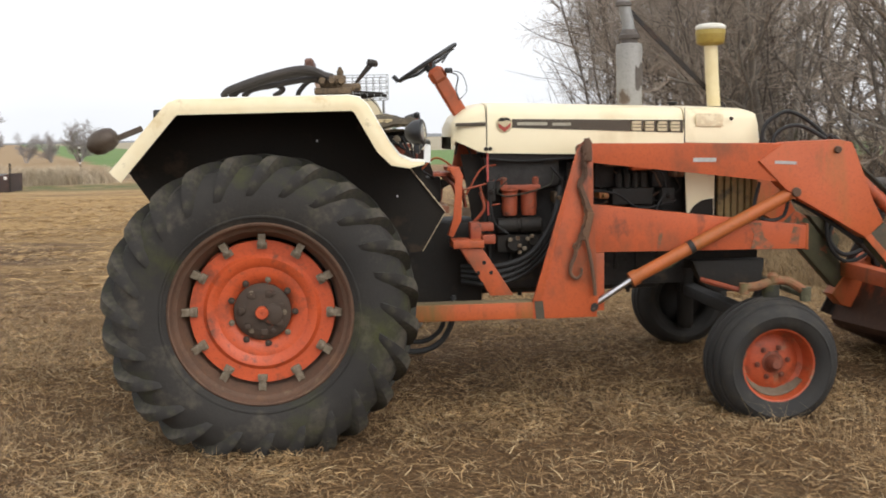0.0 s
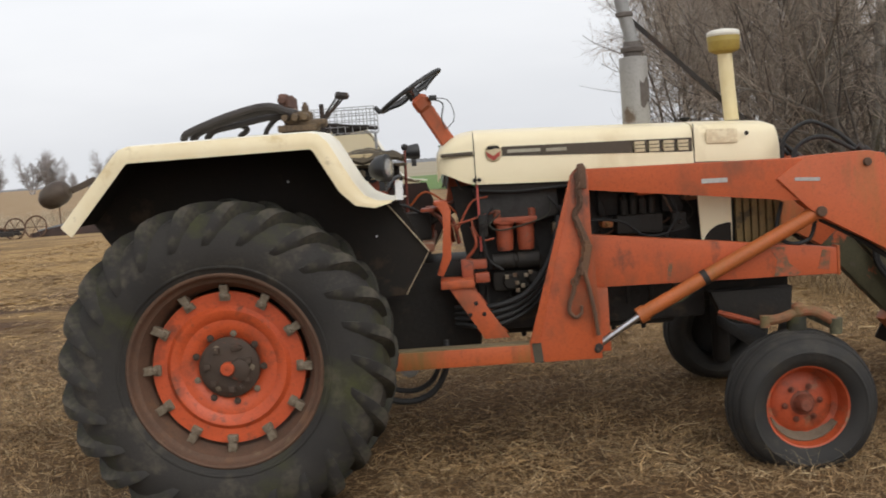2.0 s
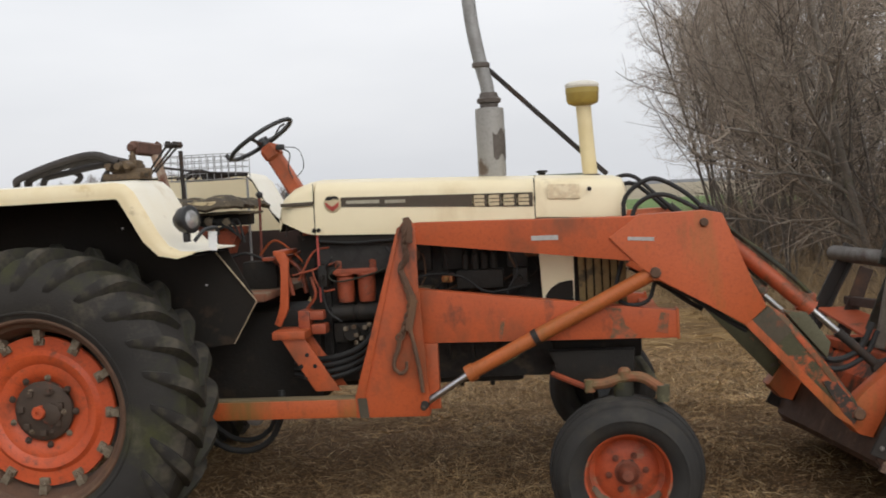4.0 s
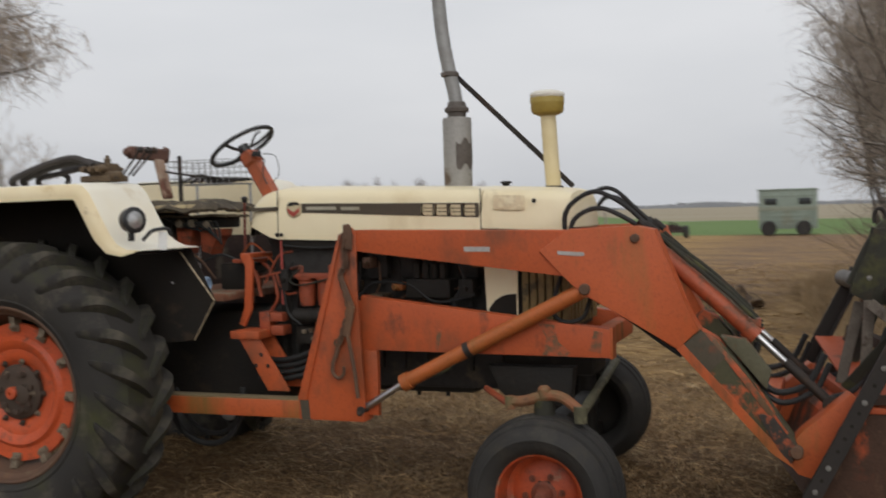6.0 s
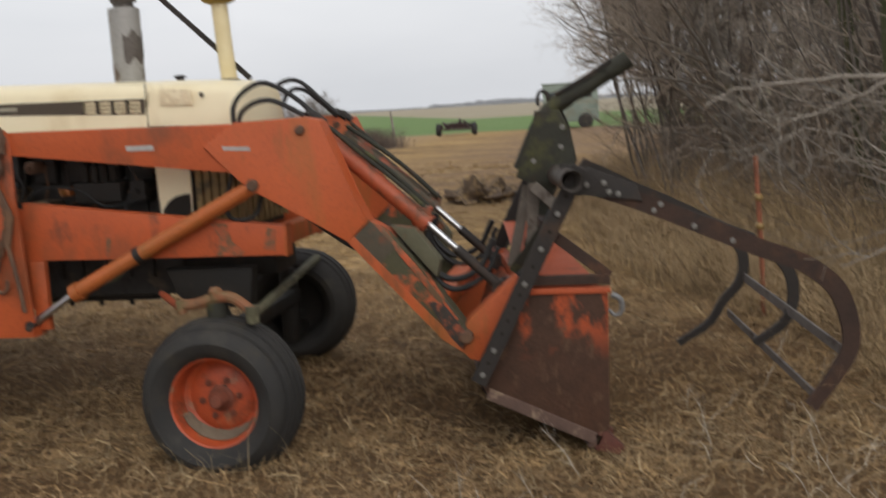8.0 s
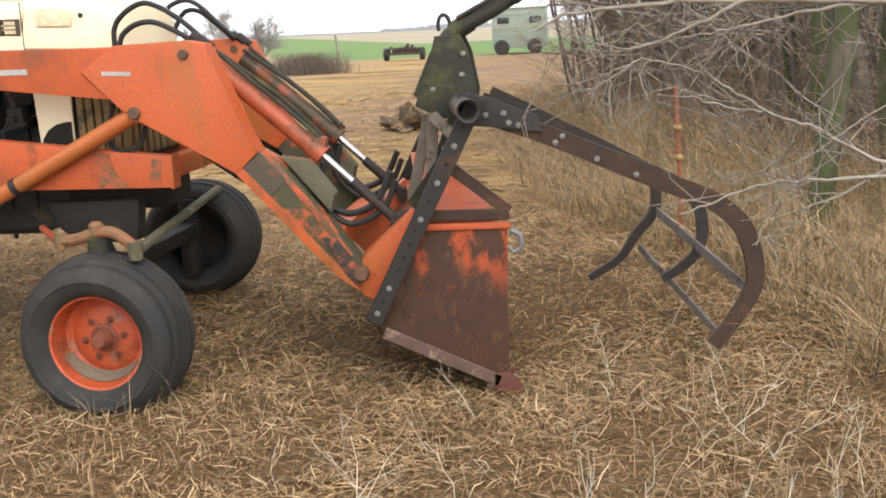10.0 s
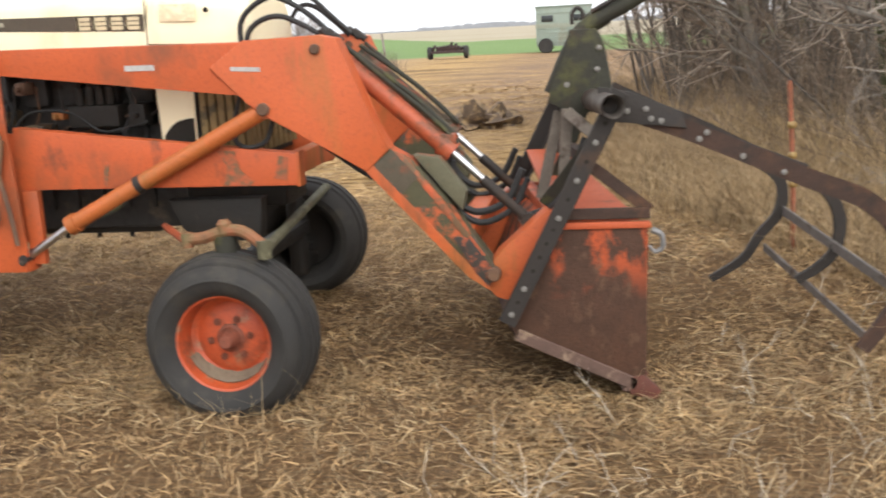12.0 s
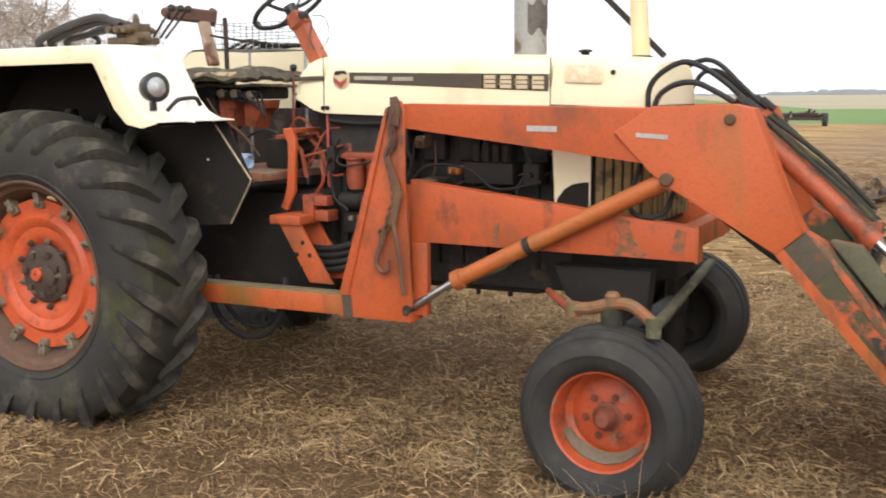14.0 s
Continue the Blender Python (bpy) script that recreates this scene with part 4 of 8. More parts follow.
box(bm, 1.24, 1.32, CY - 0.40, CY - 0.30, 0.995, 1.05, 0.01)
box(bm, 1.20, 1.31, CY - 0.39, CY - 0.32, 1.07, 1.12, 0.01)
part("valve_body", bm, OILY_ORANGE, engine, "orange cast control valve")
bm = bmesh.new()
for k in range(7):
    bm = bmesh.new()
    x = 1.72 + 0.115 * k
    tube(bm, smooth_path([(x, CY - 0.24, 1.40), (x + 0.02, CY - 0.28, 1.36), (x + 0.01, CY - 0.27, 1.25), (1.7 + 0.03 * k, CY - 0.23, 1.12)]), 0.006, 6)
    part("fuel_line", bm, RUSTY if k % 2 else BLACKSTEEL, engine, "thin steel fuel line")
for x, z, w, h, m in ((1.80, 1.17, 0.10, 0.05, BRASSY), (1.95, 1.24, 0.06, 0.04, ORANGE_MOSSY), (2.33, 1.20, 0.08, 0.10, GREASE), (1.78, 1.36, 0.05, 0.06, RUSTY), (2.40, 1.36, 0.07, 0.05, RUSTY), (2.0, 1.43, 0.14, 0.03, RUSTY), (1.28, 1.24, 0.05, 0.12, GREASE), (1.68, 1.22, 0.05, 0.07, BRASSY)):
    bm = bmesh.new()
    box(bm, x, x + w, CY - 0.345, CY - 0.20, z, z + h, 0.012)
    lathe(bm, [(CY - 0.375, 0.010), (CY - 0.36, 0.014), (CY - 0.34, 0.014)], (x + w / 2, 0, z + h / 2), "y", 8)
    part("fitting", bm, m, engine)
for pts in (((1.30, 1.49), (1.50, 1.475), (1.85, 1.485), (2.3, 1.46)), ((1.75, 1.20), (1.85, 1.28), (2.05, 1.27), (2.2, 1.18), (2.42, 1.22)), ((1.66, 1.44), (1.76, 1.30), (1.70, 1.15)), ((2.30, 1.44), (2.36, 1.30), (2.30, 1.16), (2.44, 1.10)), ((1.36, 1.40), (1.30, 1.30), (1.32, 1.12), (1.40, 1.05))):
    bm = bmesh.new()
    tube(bm, smooth_path([(x, CY - 0.34, z) for x, z in pts]), 0.007, 6)
    part("wire", bm, HOSE, engine)
bm = bmesh.new()
for k in range(4):
    x = 2.08 + 0.05 * k
    lathe(bm, [(1.30, 0.015), (1.305, 0.02), (1.38, 0.02), (1.385, 0.012), (1.41, 0.008)], (x, CY - 0.30, 0), "z", 10)
box(bm, 2.03, 2.28, CY - 0.34, CY - 0.2, 1.20, 1.30, 0.015)
part("injection_pump", bm, GREASE, engine, "row of black injector fittings")
bm = bmesh.new()
box(bm, 2.15, 2.28, CY - 0.33, CY - 0.2, 1.405, 1.44, 0.01)
part("exhaust_manifold", bm, ORANGE_MOSSY, engine, "rust-orange manifold flange")
bm = bmesh.new()
tube(bm, smooth_path([(1.40, CY - 0.33, 1.36), (1.34, CY - 0.34, 1.30), (1.40, CY - 0.35, 1.27), (1.56, CY - 0.35, 1.30), (1.66, CY - 0.34, 1.34), (1.68, CY - 0.32, 1.42)]), 0.005, 6)
part("steel_pipe", bm, GREENSTEEL, engine, "thin bent steel pipe")

# nose: side panel, grille and radiator
bm = bmesh.new()
prism(bm, [(2.47, 1.445), (2.655, 1.44), (2.65, 1.10), (2.485, 1.10)], CY - 0.345, CY - 0.33, 0.004)
side_panel = part("side_panel", bm, CREAM, tractor, "cream nose side panel with a rusted-out corner")
bm = bmesh.new()
prism(bm, [(2.50, 1.15), (2.53, 1.19), (2.57, 1.215), (2.62, 1.225), (2.645, 1.225), (2.645, 1.10), (2.49, 1.10)], CY - 0.35, CY - 0.344, 0.001)
part("rust_hole", bm, UNDER, side_panel, "dark scuffed hole")
bm = bmesh.new()
for k in range(6):
    x = 2.675 + k * 0.042
    prism(bm, [(x, 1.52), (x + 0.034, 1.519), (x + 0.034, 1.08), (x, 1.08)], CY - 0.345, CY - 0.31, 0.006)
grille = part("grille", bm, GRILLE, tractor, "olive-stained ribbed side grille")
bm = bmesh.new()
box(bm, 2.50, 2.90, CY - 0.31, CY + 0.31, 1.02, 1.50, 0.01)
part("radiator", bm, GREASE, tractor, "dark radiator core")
bm = bmesh.new()
for k in range(8):
    y = CY - 0.30 + k * 0.08
    box(bm, 2.90, 2.925, y, y + 0.045, 1.05, 1.54, 0.006)
part("front_grille", bm, GRILLE, tractor, "dull slatted front grille")

# front axle and steering parts
MOSSY_ARM = mat("mossy_orange_arm", (0.28, 0.085, 0.035), (0.16, 0.10, 0.045), 0.7, scale=14, bump=0.3, stain=(0.13, 0.125, 0.055), cover=0.5, stain_scale=9, edge=0.2, second=(0.05, 0.035, 0.022), cover2=0.25)
bm = bmesh.new()
box(bm, 2.40, 3.0, CY - 0.17, CY + 0.17, 0.78, 1.00, 0.03)
axle = part("front_frame", bm, GREASE, tractor, "greasy black front frame casting")
bm = bmesh.new()
box(bm, 2.76, 2.86, CY - 0.62, CY + 0.64, 0.50, 0.58, 0.02)
part("axle_beam", bm, GREASE, axle, "black axle beam")
bm = bmesh.new()
prism(bm, [(2.50, 0.86), (2.555, 0.728), (2.60, 0.692), (2.65, 0.672), (2.84, 0.660), (2.93, 0.672), (2.95, 0.86)], CY - 0.40, CY - 0.30, 0.02)
part("axle_bolster", bm, GREASE, axle, "black curved axle bolster casting")
for yk, xk in ((CY - 0.60, 2.85), (CY + 0.62, 2.79)):
    bm = bmesh.new()
    lathe(bm, [(0.27, 0.045), (0.30, 0.055), (0.66, 0.055), (0.70, 0.04)], (xk, yk, 0), "z", 18)
    part("king_pin", bm, GREASE, axle)
    bm = bmesh.new()
    bar(bm, (xk + 0.02, yk, 0.34), (xk + 0.02, yk + (0.18 if yk > CY else -0.13), 0.33), 0.07, 0.07, 0.01)
    part("stub_axle", bm, GREASE, axle)
bm = bmesh.new()
tube(bm, smooth_path([(2.70, 0.32, 0.735), (2.78, 0.32, 0.74), (2.87, 0.32, 0.765), (2.96, 0.31, 0.765), (3.055, 0.29, 0.705)]), 0.026, 10)
lathe(bm, [(0.76, 0.03), (0.80, 0.032), (0.815, 0.02)], (2.875, 0.32, 0), "z", 14)
lathe(bm, [(0.70, 0.026), (0.76, 0.028)], (2.705, 0.32, 0), "z", 12)
part("steering_arm", bm, MOSSY_ARM, axle, "mossy orange steering arm")
bm = bmesh.new()
lathe(bm, [(0.58, 0.05), (0.745, 0.05)], (2.87, 0.34, 0), "z", 16)
part("knuckle", bm, GREENSTEEL, axle, "mossy steering knuckle")
bm = bmesh.new()
bar(bm, (3.055, 0.29, 0.685), (2.95, 1.72, 0.745), 0.042, 0.036, 0.008)
lathe(bm, [(0.65, 0.03), (0.73, 0.035)], (3.055, 0.29, 0), "z", 12)
part("tie_rod", bm, mat("lichened_rod", (0.115, 0.105, 0.060), (0.075, 0.068, 0.038), 0.8, scale=12, bump=0.3, stain=(0.17, 0.155, 0.09), cover=0.35, stain_scale=9), axle, "lichened tie rod between the front wheels")
bm = bmesh.new()
tube(bm, [(2.70, 0.33, 0.715), (2.52, 0.52, 0.76)], 0.016, 8)
part("drag_link", bm, OILY_ORANGE, axle, "orange drag link")

# steering column and wheel
SY = 0.86
bm = bmesh.new()
bar(bm, (1.185, SY, 1.70), (1.03, SY, 1.965), 0.075, 0.085, 0.012)
bar(bm, (1.04, SY, 1.95), (0.99, SY, 2.03), 0.11, 0.095, 0.02)
column = part("steering_column", bm, ORANGE, tractor, "orange steering column")
bm = bmesh.new()
tilt = Matrix.Translation((0.968, SY, 2.048)) @ Matrix.Rotation(radians(-32), 4, "Y")
ring = [tilt @ Vector((0.195 * math.cos(a), 0.195 * math.sin(a), 0.02)) for a in np.linspace(0, 2 * math.pi, 49)]
tube(bm, ring, 0.0125, 10, caps=False)
for a in (0.5, 2.6, 4.7):
    tube(bm, smooth_path([tilt @ Vector((0, 0, 0)), tilt @ Vector((0.09 * math.cos(a), 0.09 * math.sin(a), -0.005)), tilt @ Vector((0.193 * math.cos(a), 0.193 * math.sin(a), 0.02))]), 0.010, 8)
hubm = [tilt @ Vector((0, 0, z)) for z in (-0.03, 0.02)]
tube(bm, hubm, 0.035, 16)
tube(bm, [tilt @ Vector((-0.205, 0.0, 0.02)), tilt @ Vector((-0.215, 0.0, 0.065))], 0.013, 10)
part("steering_wheel", bm, BLACKPLASTIC, column, "thin-rimmed black steering wheel")
bm = bmesh.new()
box(bm, 1.055, 1.10, SY - 0.07, SY - 0.03, 2.00, 2.03, 0.008)
tube(bm, smooth_path([(1.04, SY - 0.05, 2.06), (1.08, SY - 0.06, 2.12), (1.11, SY - 0.06, 2.14)]), 0.006, 6)
tube(bm, smooth_path([(1.07, SY - 0.05, 2.01), (1.13, SY - 0.06, 1.98), (1.12, SY - 0.06, 1.90), (1.14, SY - 0.05, 1.84)]), 0.004, 6)
tube(bm, smooth_path([(1.07, SY + 0.03, 2.02), (1.16, SY + 0.02, 2.0), (1.19, SY, 1.90), (1.13, SY, 1.83)]), 0.0025, 5)
part("switch", bm, BLACKPLASTIC, column, "loose black switch with wires")

# operator's station between the fenders
bm = bmesh.new()
box(bm, 0.50, 1.035, 0.475, CY + 0.55, 1.195, 1.235, 0.006)
part("platform", bm, mat("dirty_foot_platform", (0.24, 0.085, 0.040), (0.14, 0.065, 0.038), 0.8, scale=7, bump=0.3, stain=(0.20, 0.15, 0.10), cover=0.45, stain_scale=6), tractor, "dirty orange foot platform")
# near-black plate below the dash
bm = bmesh.new()
prism(bm, [(1.14, 1.52), (1.275, 1.52), (1.275, 1.10), (1.21, 1.10)], CY - 0.20, CY - 0.19, 0.004)
part("bulkhead", bm, GREASE, tractor, "near-black bulkhead under the dash")
bm = bmesh.new()
box(bm, 1.280, 1.292, CY - 0.335, CY - 0.325, 1.16, 1.53, 0.003)
part("dash_post", bm, REDMARK, tractor, "narrow dull red dash post")
bm = bmesh.new()
prism(bm, [(1.14, 1.60), (1.27, 1.60), (1.25, 1.40), (1.10, 1.38)], CY - 0.03, CY + 0.03, 0.006)
part("column_foot", bm, ORANGE, tractor, "orange steering column foot")
bm = bmesh.new()
prism(bm, [(1.06, 1.445), (1.112, 1.45), (1.134, 1.40), (1.126, 1.30), (1.120, 1.14), (1.070, 1.04), (1.035, 1.055), (1.078, 1.15), (1.086, 1.30), (1.092, 1.38), (1.06, 1.42)], 0.63, 0.655, 0.005)
box(bm, 1.045, 1.115, 0.65, 0.90, 1.425, 1.45, 0.004)
pedal = part("pedal_bracket", bm, ORANGE, tractor, "curved orange pedal bracket")
for y, x in ((0.74, 1.12), (0.84, 1.17), (0.97, 1.14)):
    bm = bmesh.new()
    tube(bm, smooth_path([(x, y, 1.20), (x - 0.03, y, 1.33), (x - 0.10, y, 1.40)]), 0.012, 8)
    box(bm, x - 0.15, x - 0.07, y - 0.05, y + 0.05, 1.395, 1.415, 0.005)
    part("pedal", bm, OILY_ORANGE, tractor, "worn grimy orange pedal")
bm = bmesh.new()
tube(bm, [(0.885, 0.97, 1.235), (0.895, 0.97, 1.75)], 0.008, 8)
lever = part("gear_lever", bm, LEVERRED, tractor, "red upright lever with a black knob")
bm = bmesh.new()
lathe(bm, [(1.74, 0.009), (1.748, 0.017), (1.760, 0.020), (1.772, 0.017), (1.778, 0.005)], (0.896, 0.97, 0), "z", 14)
part("knob", bm, BLACKPLASTIC, lever)
for k, line in enumerate((((1.16, 0.72, 1.28), (1.25, 0.72, 1.43), (1.34, 0.72, 1.455)), ((1.13, 0.71, 1.31), (1.24, 0.71, 1.335), (1.37, 0.71, 1.37)), ((1.24, 0.71, 1.34), (1.26, 0.71, 1.27), (1.30, 0.71, 1.22), (1.36, 0.71, 1.225)), ((1.10, 0.73, 1.52), (1.135, 0.73, 1.63), (1.20, 0.73, 1.50)))):
    bm = bmesh.new()
    tube(bm, smooth_path(line), 0.006, 8)
    part("control_rod", bm, OILY_ORANGE if k < 3 else BLACKSTEEL, tractor, "thin orange control rod" if k < 3 else "thin dark control rod")
bm = bmesh.new()
box(bm, 0.82, 1.02, 0.80, 0.95, 1.235, 1.39, 0.02)
bar(bm, (1.00, 0.86, 1.33), (1.24, 0.88, 1.44), 0.05, 0.05, 0.008)
part("battery_box", bm, GREASE, tractor, "black box on the platform")
SEATMAT = mat("torn_brown_seat", (0.060, 0.046, 0.030), (0.10, 0.078, 0.048), 0.9, scale=9, bump=0.5, stain=(0.30, 0.235, 0.13), cover=0.34, stain_scale=7, edge=0.08, second=(0.022, 0.018, 0.014), cover2=0.3)
bm = bmesh.new()
bmesh.ops.create_grid(bm, x_segments=26, y_segments=22, size=1)
for v in bm.verts:
    x, y = 0.55 + 0.34 * v.co.x, 0.93 + 0.27 * v.co.y
    rim = max(abs(v.co.x), abs(v.co.y)) ** 6
    v.co = Vector((x + 0.03 * noise.noise(Vector((y * 9, 1, 1))) * rim, y, 1.755 + 0.028 * noise.noise(Vector((x * 8, y * 8, 0.7))) + 0.012 * noise.noise(Vector((x * 25, y * 25, 0.2))) - 0.05 * rim))
thicken(bm, 0.02)
seat = part("seat", bm, SEATMAT, tractor, "torn weathered brown seat")
bm = bmesh.new()
box(bm, 0.46, 0.74, 0.68, 0.80, 1.69, 1.735, 0.02)
part("cushion_scrap", bm, mat("cream_foam_scrap", (0.52, 0.42, 0.24), (0.36, 0.27, 0.15), 0.9, stain=(0.12, 0.09, 0.05), cover=0.3, stain_scale=14), seat, "cream foam bulging from the seat")
bm = bmesh.new()
box(bm, 0.36, 0.50, 0.80, 1.00, 1.23, 1.72, 0.02)
part("seat_post", bm, GREASE, seat)
for poly in (((0.53, 1.60), (0.645, 1.60), (0.605, 1.45), (0.54, 1.41)), ((0.69, 1.59), (0.845, 1.59), (0.835, 1.55), (0.79, 1.53), (0.765, 1.44), (0.70, 1.46))):
    bm = bmesh.new()
    prism(bm, poly, 0.80, 0.92, 0.008)
    part("quadrant", bm, OILY_ORANGE, tractor, "grimy orange lever quadrant box")
bm = bmesh.new()
bmesh.ops.create_grid(bm, x_segments=20, y_segments=6, size=1)
for v in bm.verts:
    x, y = 0.65 + 0.25 * v.co.x, 0.88 + 0.13 * v.co.y
    v.co = Vector((x, y, 1.672 + 0.010 * noise.noise(Vector((x * 11, y * 5, 3)))))
thicken(bm, 0.012)
console = part("console_top", bm, mat("weathered_console_sheet", (0.13, 0.10, 0.06), (0.08, 0.06, 0.04), 0.8, scale=12, stain=(0.34, 0.28, 0.17), cover=0.34, stain_scale=9), tractor, "weathered tin console top")
bm = bmesh.new()
box(bm, 0.45, 0.86, 0.84, 0.98, 1.595, 1.663, 0.015)
part("console_body", bm, GREASE, console)
for k in range(5):
    bm = bmesh.new()
    tube(bm, smooth_path([(0.46 + 0.05 * k, 0.78, 1.665), (0.55 + 0.04 * k, 0.77, 1.62 - 0.01 * k), (0.66 + 0.04 * k, 0.765, 1.63), (0.78 + 0.02 * k, 0.76, 1.58 - 0.02 * k)]), 0.007, 6)
    part("wire", bm, HOSE, console)
for k, (x, z) in enumerate(((0.575, 1.625), (0.76, 1.615), (0.66, 1.625))):
    bm = bmesh.new()
    lathe(bm, [(0.755, 0.012), (0.76, 0.024), (0.80, 0.024)], (x, 0, z), "y", 14)
    part("knob", bm, CLAMPSTEEL, console)
for pts, r, m in ((((0.62, 0.80, 1.47), (0.70, 0.78, 1.40), (0.86, 0.76, 1.44), (0.98, 0.80, 1.38)), 0.008, HOSE), (((0.50, 0.74, 1.60), (0.60, 0.72, 1.50), (0.72, 0.74, 1.42), (0.80, 0.78, 1.30)), 0.006, RUSTY), (((0.90, 0.90, 1.42), (1.00, 0.86, 1.50), (1.12, 0.84, 1.42), (1.22, 0.84, 1.30)), 0.006, ORANGE_MOSSY), (((1.02, 0.90, 1.24), (1.05, 0.90, 1.38), (1.16, 0.90, 1.44)), 0.010, OILY_ORANGE), (((1.20, 0.70, 1.12), (1.26, 0.68, 1.20), (1.24, 0.68, 1.30)), 0.009, OILY_ORANGE)):
    bm = bmesh.new()
    tube(bm, smooth_path(pts), r, 8)
    part("loose_line", bm, m, tractor, "grimy pipe between the levers")
# rusty arm bracket, spool valve with hoses, levers and a wire basket
bm = bmesh.new()
bar(bm, (0.345, 1.00, 1.78), (0.285, 1.00, 2.02), 0.085, 0.03, 0.006)
bracket = part("arm_bracket", bm, mat("bleached_rusty_bracket", (0.30, 0.16, 0.10), (0.46, 0.36, 0.27), 0.7, scale=9, stain=(0.16, 0.065, 0.04), cover=0.5, stain_scale=8), tractor, "bleached rusty bracket standing behind the seat")
bm = bmesh.new()
bar(bm, (0.262, 0.74, 2.055), (0.268, 1.10, 2.050), 0.05, 0.075, 0.010)
bar(bm, (0.258, 1.08, 2.06), (0.262, 1.14, 2.045), 0.03, 0.10, 0.012)
for k in (0.70, 0.745):
    lathe(bm, [(k, 0.018), (k + 0.012, 0.026), (k + 0.03, 0.026), (k + 0.04, 0.016)], (0.262, 0, 2.055), "y", 12)
part("back_support", bm, mat("rusty_brown_bracket", (0.15, 0.066, 0.042), (0.085, 0.045, 0.032), 0.7, scale=14), bracket, "rust-brown back support")
bm = bmesh.new()
box(bm, 0.30, 0.50, 0.24, 0.40, 1.866, 1.90, 0.008)
box(bm, 0.33, 0.47, 0.27, 0.37, 1.90, 1.965, 0.012)
for k in range(3):
    lathe(bm, [(0.20, 0.016), (0.25, 0.022), (0.27, 0.018), (0.40, 0.018), (0.42, 0.012)], (0.345 + 0.05 * k, 0, 1.935), "y", 10)
lathe(bm, [(1.96, 0.018), (1.99, 0.018), (2.0, 0.010), (2.01, 0.010)], (0.44, 0.30, 0), "z", 10)
lathe(bm, [(0.42, 0.022), (0.54, 0.022), (0.55, 0.014)], (0, 0.27, 1.90), "x", 12)
valve = part("spool_valve", bm, BRASSY, tractor, "grimy brass hydraulic spool valve on the fender")
bm = bmesh.new()
for k, (h, e, r) in enumerate(((2.00, -0.16, 0.019), (1.985, -0.12, 0.021), (1.95, -0.06, 0.017), (1.97, 0.10, 0.014))):
    y = 0.22 + 0.045 * k
    tube(bm, smooth_path([(0.38 + 0.02 * k, y + 0.03, 1.955), (0.26, y + 0.02, h), (0.08, y + 0.01, h - 0.03), (e + 0.03, y, 1.90), (e - 0.02, y + 0.05, 1.868)]), r, 10)
tube(bm, smooth_path([(0.36, 0.42, 1.93), (0.28, 0.44, 1.95), (0.22, 0.45, 1.90), (0.20, 0.46, 1.86)]), 0.014, 8)
part("valve_hose", bm, mat("weathered_brown_hose", (0.045, 0.036, 0.031), (0.03, 0.026, 0.024), 0.6, scale=10), valve, "weathered thick hoses")
bm = bmesh.new()
for y in (0.37, 0.42, 0.46):
    tube(bm, [(0.50, y - 0.02, 1.90), (0.60 + 0.3 * (y - 0.37), y, 2.035)], 0.006, 6)
    lathe(bm, [(2.02, 0.012), (2.035, 0.021), (2.055, 0.012)], (0.605 + 0.3 * (y - 0.37), y, 0), "z", 10)
part("valve_lever", bm, BLACKSTEEL, valve, "thin levers with round knobs")
bm = bmesh.new()
tube(bm, [(0.445, 0.99, 1.70), (0.44, 0.99, 2.035)], 0.013, 8)
tube(bm, smooth_path([(0.33, 1.00, 1.945), (0.44, 1.005, 1.925), (0.58, 1.01, 1.905), (0.70, 1.02, 1.895)]), 0.006, 8)
part("upright_rod", bm, BLACKSTEEL, tractor, "dark upright rod with a cross rod")
bm = bmesh.new()
BX0, BX1, BYA, BYB, BZ0, BZ1 = 0.30, 0.73, 1.08, 1.36, 1.865, 2.01
GREYWIRE = mat("grey_wire", (0.42, 0.42, 0.42), (0.34, 0.34, 0.34), 0.5, 0.4)
tube(bm, [(BX0, BYA, BZ1), (BX1, BYA, BZ1), (BX1, BYB, BZ1), (BX0, BYB, BZ1), (BX0, BYA, BZ1)], 0.0032, 4)
basket = part("wire_basket", bm, GREYWIRE, tractor, "grey wire basket behind the seat")
for z in np.linspace(BZ0, BZ1, 5)[:4]:
    bm = bmesh.new()
    tube(bm, [(BX0, BYA, z), (BX1, BYA, z), (BX1, BYB, z), (BX0, BYB, z), (BX0, BYA, z)], 0.0028, 4)
    part("wire", bm, GREYWIRE, basket)
for x in np.linspace(BX0, BX1, 11):
    bm = bmesh.new()
    tube(bm, [(x, BYA, BZ1), (x, BYA, BZ0), (x, BYB, BZ0), (x, BYB, BZ1)], 0.0028, 4)
    part("wire", bm, GREYWIRE, basket)
for x in (BX0 + 0.02, BX1 - 0.02):
    bm = bmesh.new()
    tube(bm, [(x, BYB, BZ0), (x, BYB, 1.1)], 0.008, 6)
    part("basket_leg", bm, GREYWIRE, basket)
for k in range(6):
    bm = bmesh.new()
    y = 1.12 + 0.04 * k
    tube(bm, smooth_path([(0.36 + 0.04 * k, y, 1.875), (0.48, y + 0.02, 1.92 - 0.01 * k), (0.60 + 0.02 * k, y, 1.895), (0.72, y + 0.01, 1.885)]), 0.009, 6)
    part("basket_scrap", bm, BLACKSTEEL, tractor, "scrap rod lying in the basket")
bm = bmesh.new()
lathe(bm, [(0.56, 0.016), (0.58, 0.018), (0.60, 0.043), (0.735, 0.043), (0.742, 0.034), (0.72, 0.030), (0.72, 0.004)], (0.10, 0.64, 1.279), "x", 18)
